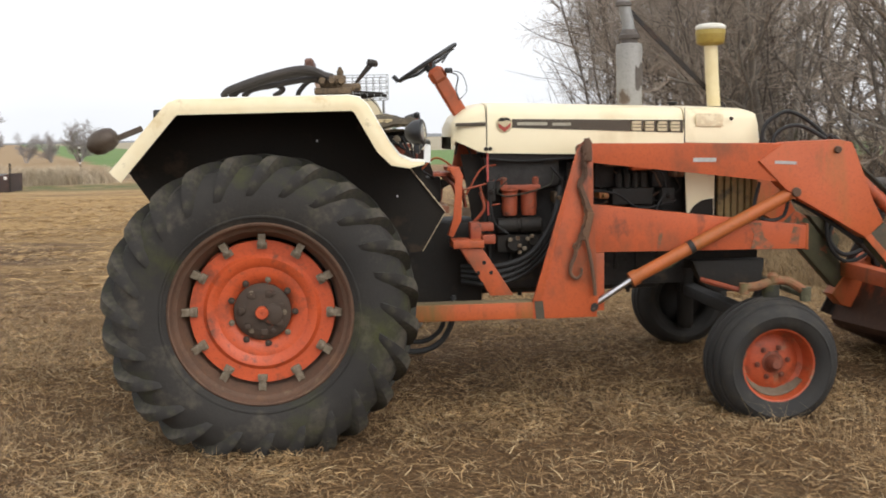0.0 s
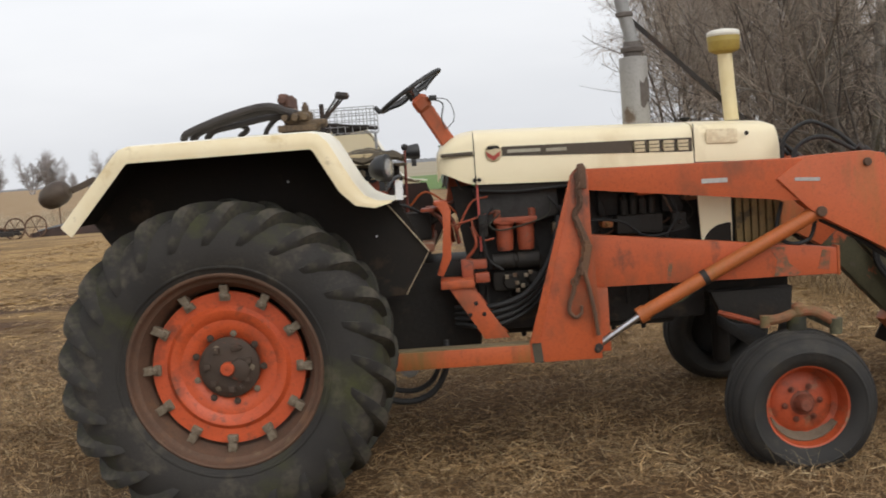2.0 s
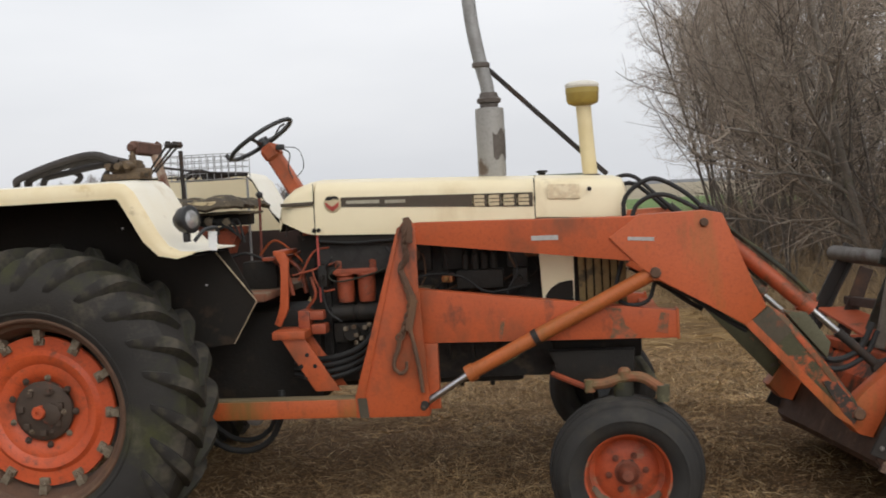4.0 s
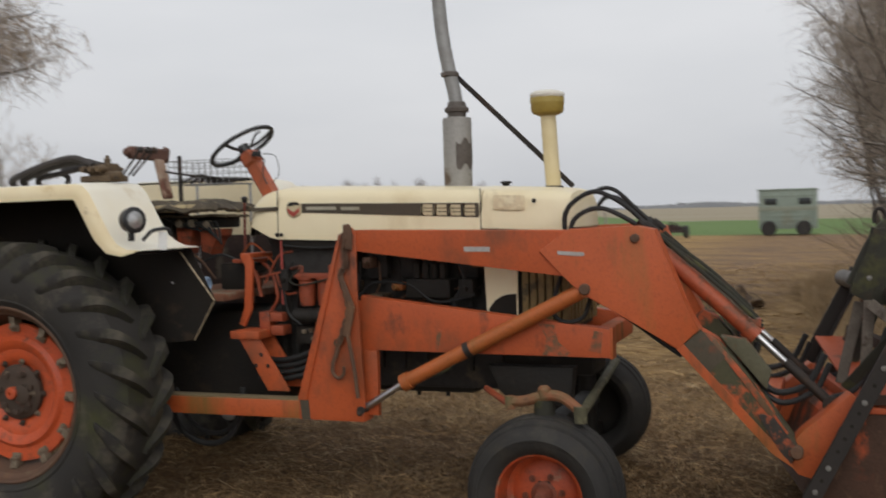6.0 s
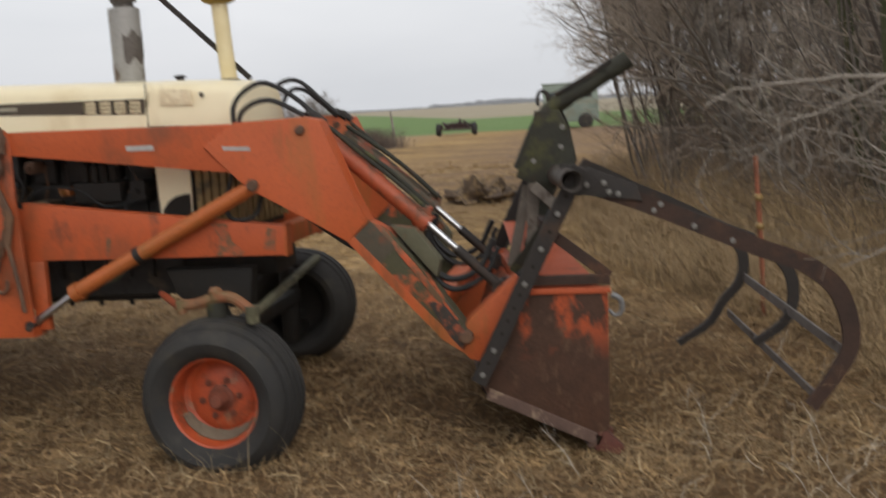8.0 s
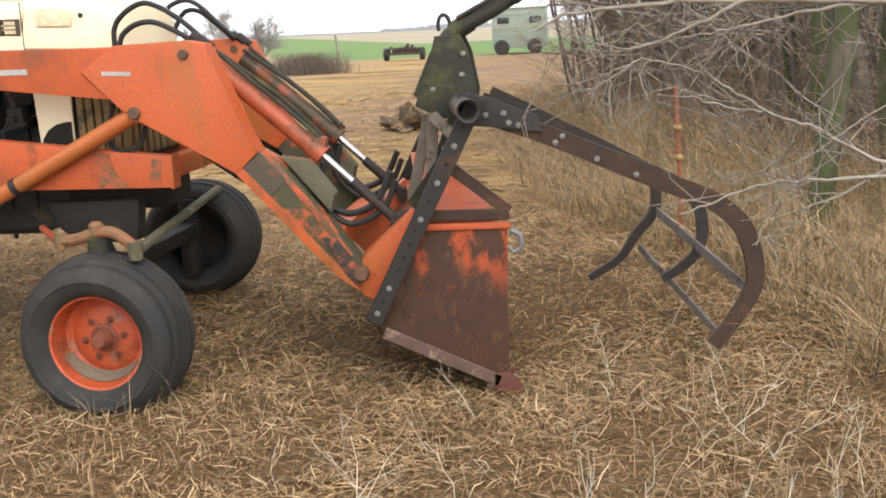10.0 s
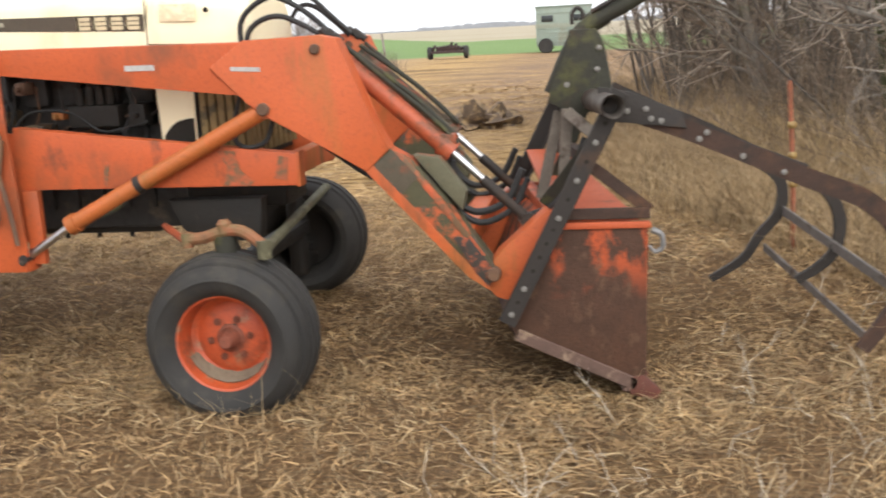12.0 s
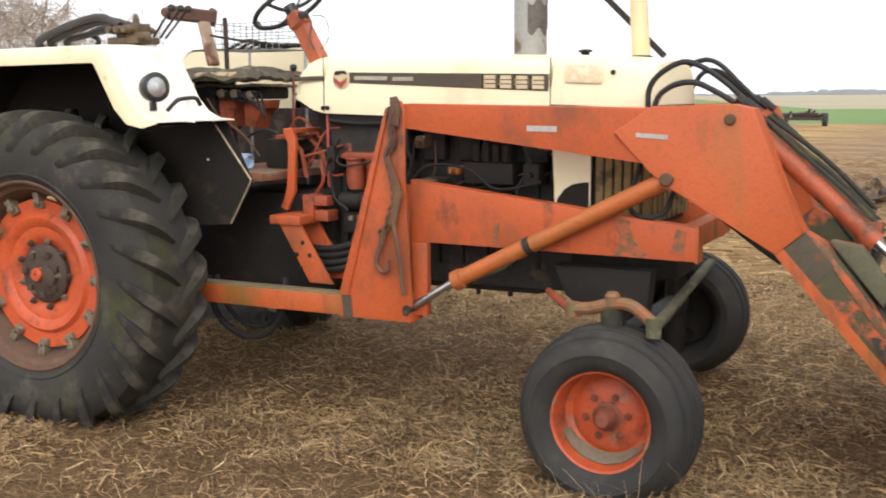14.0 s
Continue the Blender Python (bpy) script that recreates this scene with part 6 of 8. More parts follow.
# bucket
BY0, BY1 = 0.40, 2 * LC - 0.40
bm = bmesh.new()
back = [(4.60, 0.74), (4.30, 0.735), (4.20, 0.64), (4.07, 0.30), (4.10, 0.255), (4.62, 0.02)]
for yy in (BY0, BY1 - 0.012):
    prism(bm, [(4.285, 0.725), (4.655, 0.735), (4.64, 0.10), (4.60, 0.035), (4.095, 0.275), (4.075, 0.31)], yy, yy + 0.012, 0.003)
strip(bm, [(x, BY0, z) for x, z in back], [(x, BY1, z) for x, z in back])
bucket = part("bucket", swing(bm), BUCKET, loader, "rust-brown loader bucket with flecks of orange paint", smooth=20)
bm = bmesh.new()
box(bm, 4.27, 4.665, BY0 - 0.012, BY0 + 0.02, 0.725, 0.752, 0.004)
box(bm, 4.27, 4.665, BY1 - 0.02, BY1 + 0.012, 0.725, 0.752, 0.004)
box(bm, 4.27, 4.32, BY0, BY1, 0.725, 0.775, 0.006)
part("lip", swing(bm), BUCKET_TOP, bucket, "bright orange top lip")
bm = bmesh.new()
for yy in (BY0, BY1 - 0.02):
    bar(bm, (4.10, yy + 0.01, 0.275), (4.60, yy + 0.01, 0.05), 0.03, 0.055, 0.004)
bar(bm, (4.60, BY0, 0.03), (4.60, BY1, 0.03), 0.12, 0.022, 0.004)
part("cutting_edge", swing(bm), mat("brown_worn_edge", (0.13, 0.075, 0.055), (0.085, 0.05, 0.038), 0.75, scale=12, bump=0.4, stain=(0.24, 0.165, 0.11), cover=0.30, stain_scale=9), bucket, "pale rusted cutting edge")
TOOTH = mat("red_rusty_tooth", (0.13, 0.036, 0.021), (0.085, 0.032, 0.021), 0.7, scale=14)
for yy in np.linspace(BY0 + 0.03, BY1 - 0.03, 6):
    bm = bmesh.new()
    prism(bm, [(4.57, 0.085), (4.63, 0.095), (4.70, 0.025), (4.68, -0.015), (4.57, 0.01)], yy - 0.035, yy + 0.035, 0.006)
    part("bucket_tooth", swing(bm), TOOTH, bucket, "reddish bucket tooth")
bm = bmesh.new()
strip(bm, [(4.29, BY0 + 0.02, 0.765), (4.30, 1.0, 0.84), (4.31, BY1 - 0.02, 0.925)], [(4.62, BY0 + 0.02, 0.765), (4.56, 1.0, 0.84), (4.50, BY1 - 0.02, 0.925)])
thicken(bm, 0.012)
guard = part("top_plate", swing(bm), BUCKET_TOP, bucket, "worn orange plate closing the bucket's top")
bm = bmesh.new()
bar(bm, (4.41, BY0 + 0.02, 1.00), (4.665, BY0 + 0.02, 0.795), 0.03, 0.05)
part("guard_bar", swing(bm), BROWNSTEEL, bucket, "brown angle-iron guard bar")
bm = bmesh.new()
bar(bm, (4.30, BY0 + 0.01, 0.785), (4.665, BY0 + 0.01, 0.785), 0.03, 0.045)
part("guard_bar", swing(bm), BROWNSTEEL, bucket, "brown angle-iron guard bar")
bm = bmesh.new()
bar(bm, (4.43, BY0 + 0.2, 1.0), (4.50, BY1, 0.96), 0.05, 0.05)
part("guard_bar", swing(bm), BROWNSTEEL, bucket, "brown angle-iron guard bar")
bm = bmesh.new()
hook = smooth_path([(4.665, BY0 - 0.02, 0.72), (4.70, BY0 - 0.03, 0.70), (4.705, BY0 - 0.03, 0.65), (4.675, BY0 - 0.03, 0.63), (4.65, BY0 - 0.03, 0.655)])
tube(bm, hook, 0.014, 8, r2=0.007)
part("hook", swing(bm), mat("galvanised_hook", (0.26, 0.255, 0.25), (0.19, 0.185, 0.18), 0.5, 0.5), bucket, "grey steel hook on the bucket corner")
for yy in (0.52, 2 * LC - 0.52):
    bm = bmesh.new()
    prism(bm, [(3.96, 0.50), (4.05, 0.62), (4.26, 0.80), (4.34, 0.74), (4.20, 0.62), (4.10, 0.40), (4.03, 0.42)], yy - 0.05, yy + 0.05, 0.008)
    part("bucket_bracket", swing(bm), ORANGE_MOSSY, bucket, "orange bucket mounting bracket")

# ---- grapple fork on top of the bucket ----
grapple = thing("grapple_fork", (4.5, LC, 0), "dark steel grapple fork with curved tines hinged above the bucket", "grapple")
NUT = bolt_mesh("bolt", 0.010, 0.010, ZINC, 1.25)
for yy, d in ((0.352, 1), (2 * LC - 0.352, -1)):
    bm = bmesh.new()
    a, b = Vector((4.055, yy, 0.335)), Vector((4.545, yy, 1.285))
    bar(bm, a, b, 0.014, 0.075, 0.003)
    along = (b - a).normalized()
    nrm = Vector((along.z, 0, -along.x))
    bar(bm, a + nrm * 0.034 + Vector((0, d * 0.03, 0)), b + nrm * 0.034 + Vector((0, d * 0.03, 0)), 0.06, 0.008, 0.002)
    link = part("link_bar", swing(bm), BLACKSTEEL, grapple, "black drilled angle-iron link bar")
    if d > 0:
        for k in (0.045, 0.16, 0.47, 0.63, 0.79):
            piece("bolt", NUT, link, Matrix.Translation(a.lerp(b, k) + Vector((0.01, -0.008, 0))))
        for k in (0.10, 0.24, 0.30, 0.36, 0.42, 0.55, 0.71, 0.87):
            bm = bmesh.new()
            lathe(bm, [(-0.0085, 0.009), (-0.0075, 0.009)], a.lerp(b, k), "y", 10)
            part("drill_hole", swing(bm), UNDER, link)
bm = bmesh.new()
outer = [(0.26, 0.043), (0.255, 0.047), (1.745, 0.047), (1.74, 0.043), (1.70, 0.034), (0.30, 0.034)]
lathe(bm, outer, (4.495, 0, 1.232), "y", 28, closed=True)
pivot = part("pivot_tube", swing(bm), mat("worn_pivot_pipe", (0.13, 0.115, 0.10), (0.075, 0.06, 0.05), 0.5, 0.5, scale=14, stain=(0.06, 0.035, 0.025), cover=0.3, stain_scale=9), grapple, "open-ended steel pivot tube")


def tine(y, points, material, label, width=0.078, thick=0.022):
    """A tine cut from plate: a straight arm that curls down to a claw."""
    line = [Vector((x, 0, z)) for x, z in points]
    line = smooth_path(line, 5)
    up, lo = [], []
    for i, p in enumerate(line):
        t = (line[min(i + 1, len(line) - 1)] - line[max(i - 1, 0)]).normalized()
        nrm = Vector((-t.z, 0, t.x))
        w = width * (1.0 - 0.30 * max(0.0, (i / len(line) - 0.55)) / 0.45) / 2
        up.append(p + nrm * w)
        lo.append(p - nrm * w)
    bm = bmesh.new()
    ring = up + lo[::-1]
    va = [[bm.verts.new((p.x, yy, p.z)) for p in side] for side in (up, lo) for yy in (y, y + thick)]
    ua, ub, la, lb = va
    n = len(up)
    for i in range(n - 1):
        bm.faces.new((ua[i], ua[i + 1], la[i + 1], la[i]))
        bm.faces.new((ub[i], ub[i + 1], lb[i + 1], lb[i]))
        bm.faces.new((ua[i], ua[i + 1], ub[i + 1], ub[i]))
        bm.faces.new((la[i], la[i + 1], lb[i + 1], lb[i]))
    for i in (0, n - 1):
        bm.faces.new((ua[i], ub[i], lb[i], la[i]))
    return part("tine", swing(bm), material, grapple, label, smooth=25)


first = tine(0.44, [(4.52, 1.225), (4.86, 1.097), (5.29, 0.905), (5.435, 0.848), (5.53, 0.800), (5.635, 0.700), (5.685, 0.55), (5.68, 0.43), (5.605, 0.30), (5.52, 0.185)], BROWNSTEEL, "curved brown steel tine")
bm = bmesh.new()
bar(bm, (4.60, 0.50, 1.235), (5.30, 0.50, 0.945), 0.09, 0.02)
part("stiffener", swing(bm), BLACKSTEEL, first, "black stiffening flange")
bm = bmesh.new()
prism(bm, [(4.47, 1.30), (4.60, 1.275), (4.80, 1.19), (4.82, 1.12), (4.60, 1.15), (4.48, 1.16)], 0.425, 0.44, 0.003)
part("doubler_plate", swing(bm), BLACKSTEEL, first)
for x, z in ((4.585, 1.20), (4.68, 1.165), (4.72, 1.155), (4.87, 1.075), (5.04, 1.000), (5.20, 0.93), (4.90, 1.10), (4.66, 1.205)):
    piece("bolt", NUT, first, Matrix.Translation((x + SKEW * 0.03, 0.425 if x < 4.8 else 0.44, z)))
tine(1.0, [(4.64, 1.235), (5.0, 1.09), (5.40, 0.875), (5.54, 0.80), (5.625, 0.70), (5.648, 0.58), (5.62, 0.47), (5.55, 0.40), (5.46, 0.345)], BLACKSTEEL, "black steel tine", 0.052)
tine(1.5, [(4.74, 1.235), (5.0, 1.10), (5.40, 0.86), (5.54, 0.76), (5.57, 0.66), (5.545, 0.56), (5.46, 0.46), (5.38, 0.34), (5.22, 0.235)], BLACKSTEEL, "black steel tine", 0.050)
STRAP = mat("grey_cross_strap", (0.20, 0.18, 0.165), (0.13, 0.11, 0.10), 0.55, 0.3, scale=10, stain=(0.07, 0.045, 0.035), cover=0.3, stain_scale=9)
for a, b, w in (((5.57, 1.5, 0.585), (5.67, 0.465, 0.42), 0.050), ((5.48, 1.5, 0.40), (5.55, 0.465, 0.225), 0.042)):
    bm = bmesh.new()
    bar(bm, a, b, 0.012, w, 0.003)
    part("cross_strap", swing(bm), STRAP, grapple, "grey steel strap across the tines")

# lever plates and the cylinder that closes the fork
MY = 0.80
for yy in (MY - 0.11, MY + 0.08):
    bm = bmesh.new()
    prism(bm, [(4.245, 1.23), (4.27, 1.31), (4.325, 1.42), (4.345, 1.53), (4.46, 1.53), (4.49, 1.46), (4.52, 1.29), (4.50, 1.19), (4.36, 1.17)], yy, yy + 0.025, 0.005)
    plate = part("lever_plate", bm, GREENSTEEL, grapple, "mossy green lever plate")
for x, z in ((4.47, 1.45), (4.46, 1.36), (4.33, 1.30)):
    piece("bolt", NUT, plate, Matrix.Translation((x, MY - 0.11, z)))
bm = bmesh.new()
tube(bm, smooth_path([(4.26, MY - 0.03, 1.26), (4.36, MY - 0.03, 1.47), (4.44, MY - 0.02, 1.555), (4.60, MY, 1.635), (4.78, MY, 1.745)]), 0.036, 18)
tube(bm, [(4.68, MY, 1.685), (4.78, MY, 1.745)], 0.043, 18)
tube(bm, [(4.43, MY, 1.55), (4.50, MY, 1.588)], 0.044, 18)
closer = part("grapple_cylinder", bm, GREENSTEEL, grapple, "mossy hydraulic cylinder reaching up")
bm = bmesh.new()
tube(bm, [(4.44, MY - 0.04, 1.60), (4.60, MY - 0.04, 1.68), (4.70, MY - 0.03, 1.74)], 0.010, 8)
part("oil_pipe", bm, BLACKSTEEL, closer)
bm = bmesh.new()
loop = [Vector((4.38 + 0.026 * math.cos(a), MY - 0.02, 1.575 + 0.045 * math.sin(a))) for a in np.linspace(-0.6, 3.7, 14)]
tube(bm, loop, 0.009, 8)
part("lifting_eye", bm, BLACKSTEEL, closer, "black hose eye")
UPR = mat("bare_steel_upright", (0.17, 0.14, 0.11), (0.09, 0.07, 0.055), 0.6, 0.3, scale=9, stain=(0.05, 0.03, 0.02), cover=0.35, stain_scale=6)
for a, b, w, h, m in (((4.30, 0.62, 0.80), (4.33, 0.66, 1.20), 0.02, 0.05, UPR), ((4.20, 0.75, 0.80), (4.29, 0.80, 1.18), 0.03, 0.05, UPR), ((4.47, 0.46, 1.12), (4.22, 0.60, 0.80), 0.012, 0.05, GREENSTEEL), ((4.33, 0.62, 1.19), (4.47, 0.48, 1.08), 0.012, 0.05, UPR), ((4.10, 1.45, 0.55), (4.36, 1.55, 1.15), 0.02, 0.08, BROWNSTEEL), ((4.16, 1.1, 0.62), (4.38, 1.1, 1.16), 0.02, 0.06, GREENSTEEL)):
    bm = bmesh.new()
    bar(bm, a, b, w, h)
    part("upright", bm, m, grapple, "rusty upright behind the bucket")
bm = bmesh.new()
tube(bm, smooth_path([(4.17, 0.60, 0.76), (4.26, 0.58, 0.80), (4.34, 0.60, 0.92), (4.40, 0.62, 1.08)]), 0.012, 8)
part("hose", bm, HOSE, grapple, "black hose among the uprights")
bm = bmesh.new()
tube(bm, smooth_path([(4.10, 1.30, 0.72), (4.22, 1.2, 0.78), (4.33, 1.0, 0.80)]), 0.016, 8)
part("hose", bm, HOSE, grapple, "black hose among the uprights")

# ---- trees and brush ----
def grow(rng, heap_trunk, heap_crown, start, heading, length, radius, level, spec):
    """One branch and, from it, its own branches; thick wood goes to the trunk, thin wood to the crown."""
    k = spec["steps"][level]
    pts, d = [np.array(start, float)], np.array(heading, float)
    for i in range(k):
        d = d + rng.normal(0, spec["wobble"][level], 3) + np.array([0, 0, spec["lift"][level]])
        d /= np.linalg.norm(d)
        pts.append(pts[-1] + d * length / k)
    pts = np.array(pts)
    end = radius * (0.45 if level < 2 else 0.35)
    (heap_trunk if level < spec["split"] else heap_crown).twig(pts, radius, end, (7, 5, 4, 3, 3)[level])
    if level + 1 >= len(spec["count"]) + 1:
        return
    n = spec["count"][level]
    for _ in range(n):
        f = rng.uniform(spec["low"][level], 1.0)
        i = min(int(f * k), k - 1)
        at = pts[i] + (pts[i + 1] - pts[i]) * (f * k - i)
        own = pts[i + 1] - pts[i]
        own /= np.linalg.norm(own)
        side = rng.normal(0, 1, 3)
        side -= own * side.dot(own)
        side /= np.linalg.norm(side) + 1e-9
        a = math.radians(rng.uniform(*spec["angle"][level]))
        grow(rng, heap_trunk, heap_crown, at, own * math.cos(a) + side * math.sin(a), length * rng.uniform(*spec["ratio"][level]) * (1.1 - 0.45 * f), radius * (0.30 + 0.25 * (1 - f)) * rng.uniform(0.8, 1.1), level + 1, spec)


def tree_meshes(seed, spec, stems, height, radius, lean=0.15, bark=BARK, twig=TWIG):
    rng = np.random.default_rng(seed)
    trunk, crown = Heap(), Heap()
    for s in range(stems):
        a = rng.uniform(0, 2 * math.pi)
        out = np.array([math.cos(a), math.sin(a), 0]) * lean * (0.3 if stems == 1 else 1.0)
        grow(rng, trunk, crown, out * 0.4 + [0, 0, -0.08], out + [0, 0, 1.0], height * rng.uniform(0.8, 1.0), radius * rng.uniform(0.7, 1.0), 0, spec)
    return trunk.mesh("trunk", bark), crown.mesh("crown", twig)


def plant(meshes, x, y, turn, size, label, group="", category="tree", tall=1.0):
    tree = thing("tree", (x, y, rise(x, y)), label, category, group)
    for name, me in zip(("trunk", "crown"), meshes):
        ob = new(name, me)
        ob.parent = tree
        ob.matrix_basis = Matrix.Rotation(turn, 4, "Z") @ Matrix.Diagonal((size, size, size * tall, 1))
    return tree


BUSHY = {"steps": (7, 5, 4, 2), "wobble": (0.08, 0.15, 0.22, 0.3), "lift": (0.02, 0.05, 0.03, 0.0), "split": 2, "count": (13, 9, 8), "low": (0.16, 0.12, 0.08), "angle": ((28, 62), (25, 62), (25, 70)), "ratio": ((0.28, 0.44), (0.36, 0.58), (0.40, 0.65))}
WEEPING = {"steps": (7, 8, 7, 6), "wobble": (0.07, 0.12, 0.15, 0.12), "lift": (0.02, 0.04, -0.03, -0.22), "split": 2, "count": (8, 10, 11), "low": (0.3, 0.25, 0.1), "angle": ((35, 75), (30, 65), (30, 80)), "ratio": ((0.55, 0.8), (0.35, 0.55), (0.35, 0.6))}
kinds = [tree_meshes(s, BUSHY, 3, 6.2, 0.075, 0.30) for s in (11, 12, 13, 14)]
SLIM = {"steps": (9, 6, 4, 2), "wobble": (0.075, 0.13, 0.17, 0.2), "lift": (0.03, 0.05, 0.03, 0.0), "split": 1, "count": (12, 7, 6), "low": (0.35, 0.15, 0.1), "angle": ((30, 60), (25, 65), (25, 70)), "ratio": ((0.2, 0.35), (0.4, 0.65), (0.4, 0.7))}
back_kinds = [tree_meshes(s, dict(BUSHY, count=(11, 7, 5)), 3, 6.2, 0.075, 0.30) for s in (15, 16)]
bushes = [tree_meshes(s, dict(BUSHY, count=(19, 12, 8), ratio=((0.26, 0.40), (0.36, 0.56), (0.40, 0.65)), low=(0.42, 0.1, 0.08), lift=(0.05, 0.03, 0.02, 0.0)), 6, 4.9, 0.026, 0.30, STEMBARK) for s in (51, 52)]
slim = tree_meshes(21, SLIM, 1, 7.5, 0.10, 0.05, MOSSBARK, BRUSHTWIG)
rng = np.random.default_rng(5)
edge = [(7.4, 4.4), (7.0, 6.2), (6.4, 8.4), (6.35, 10.4), (6.7, 12.8), (8.3, 15.5), (10.2, 19.0), (11.8, 23.0), (13.8, 28.5), (16.5, 36.0)]
for n, (x, y) in enumerate(edge):
    plant((kinds if n < 7 else back_kinds)[n % (4 if n < 7 else 2)], x, y, rng.uniform(0, 6.28), rng.uniform(0.72, 0.92) * (1.12 if 1 < n < 6 else 1.0), "bare grey-brown shelterbelt tree standing in dry grass", "shelterbelt trees", tall=rng.uniform(0.95, 1.15))
    for back in (2.4,) if n < 8 and n % 2 == 0 else ():
        plant(back_kinds[(n + int(back)) % 2], x + back + rng.uniform(-0.4, 0.4), y + rng.uniform(-1.0, 1.0), rng.uniform(0, 6.28), rng.uniform(0.9, 1.15), "bare grey-brown shelterbelt tree standing in dry grass", "shelterbelt trees")
for n, (x, y, t, s) in enumerate(((5.35, 8.8, 0.3, 0.92), (5.2, 10.0, 1.9, 1.0), (5.15, 11.5, 4.1, 1.05), (5.45, 13.2, 2.7, 1.1))):
    plant(bushes[n % 2], x, y, t, s, "dense bare many-stemmed tree at the edge of the belt", "shelterbelt trees")
for x, y, t, s in ((6.35, 2.6, 0.4, 0.9), (6.78, 4.2, 2.1, 1.0), (6.9, 5.6, 4.0, 0.8), (6.85, 2.9, 5.0, 0.75)):
    plant(slim, x, y, t, s, "slim bare tree with mossy green trunk", "mossy trees")
hanging = tree_meshes(31, WEEPING, 1, 8.0, 0.26, 0.2)
plant(hanging, -16.2, 12.0, 0.9, 1.05, "large bare tree with drooping thin twigs")
# its long limb that reaches over the yard
limb = thing("tree", (-13.8, 10.0, 0), "leaning bare tree with a long drooping limb", "tree")
lt, lc = Heap(), Heap()
lrng = np.random.default_rng(77)
MAIN = [tuple(p) for p in smooth_path([(-14.6, 10.4, 0.0), (-13.9, 10.2, 1.6), (-12.8, 10.0, 2.75), (-11.9, 10.0, 3.45), (-10.6, 10.0, 3.95), (-9.95, 10.0, 4.53), (-9.45, 10.0, 5.0), (-9.0, 10.0, 5.5)], 4)]
SIDE = [tuple(p) for p in smooth_path([(-10.5, 10.0, 4.0), (-9.96, 9.9, 4.04), (-9.6, 9.8, 4.2), (-9.3, 9.8, 4.22), (-9.0, 9.8, 4.12)], 4)]
lt.twig(MAIN, 0.13, 0.03, 8)
lt.twig(SIDE, 0.055, 0.018, 6)
LIMB = {"steps": (7, 6, 6, 5), "wobble": (0.07, 0.16, 0.16, 0.14), "lift": (0.02, 0.03, -0.05, -0.22), "split": 2, "count": (8, 8, 7), "low": (0.3, 0.2, 0.1), "angle": ((35, 75), (30, 65), (30, 80)), "ratio": ((0.55, 0.8), (0.40, 0.60), (0.40, 0.65))}
for line, n, reach in ((MAIN[9:], 15, 1.7), (SIDE[3:], 9, 0.9)):
    for _ in range(n):
        at = line[lrng.integers(0, len(line))]
        grow(lrng, lt, lc, at, (lrng.normal(0.3, 0.7), lrng.normal(0, 0.5), lrng.normal(0.35, 0.5)), reach * lrng.uniform(0.6, 1.1), 0.022, 1, LIMB)
# clouds of fine twigs round the limb
for cx, cz, rx, rz, n in ((-8.95, 4.75, 0.95, 0.75, 260), (-9.6, 4.9, 0.7, 0.5, 120), (-11.4, 4.7, 0.85, 0.85, 260), (-11.2, 3.05, 1.0, 0.6, 280), (-10.2, 2.75, 0.6, 0.45, 120)):
    for _ in range(n):
        q = lrng.normal(0, 0.45, 3)
        p0 = np.array([cx + q[0] * rx, 10.0 + q[1] * 0.9, cz + q[2] * rz])
        d = np.array([lrng.normal(0, 0.7), lrng.normal(0, 0.5), lrng.normal(-0.25, 0.6)])
        d /= np.linalg.norm(d)
        l = lrng.uniform(0.25, 0.6)
        p1 = p0 + d * l * 0.5 + lrng.normal(0, 0.03, 3)
        p2 = p1 + (d + [0, 0, -0.4]) * l * 0.5
        lc.twig([p0, p1, p2], 0.008, 0.003, 3)
        for _ in range(4):
            f = lrng.uniform(0.1, 1.0)
            at = p0 + (p2 - p0) * f
            e = d * 0.5 + lrng.normal(0, 0.6, 3)
            lc.twig([at, at + e * 0.14, at + e * 0.24 + [0, 0, -0.06]], 0.005, 0.002, 3)
for name, hp, m in (("trunk", lt, DARKBARK), ("crown", lc, TWIG)):
    ob = new(name, hp.mesh(name, m))
    ob.parent = limb
    ob.location = -limb.location
plant(kinds[1], -13.4, 15.0, 1.0, 0.58, "bare bush below the large tree", category="bush")
plant(kinds[2], -15.8, 14.0, 3.0, 0.68, "bare bush below the large tree", category="bush")
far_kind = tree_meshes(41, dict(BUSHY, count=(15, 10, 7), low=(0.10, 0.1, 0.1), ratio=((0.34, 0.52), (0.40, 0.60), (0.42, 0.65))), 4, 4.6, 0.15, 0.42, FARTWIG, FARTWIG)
far_tall = max(v.co.z for v in far_kind[1].vertices)
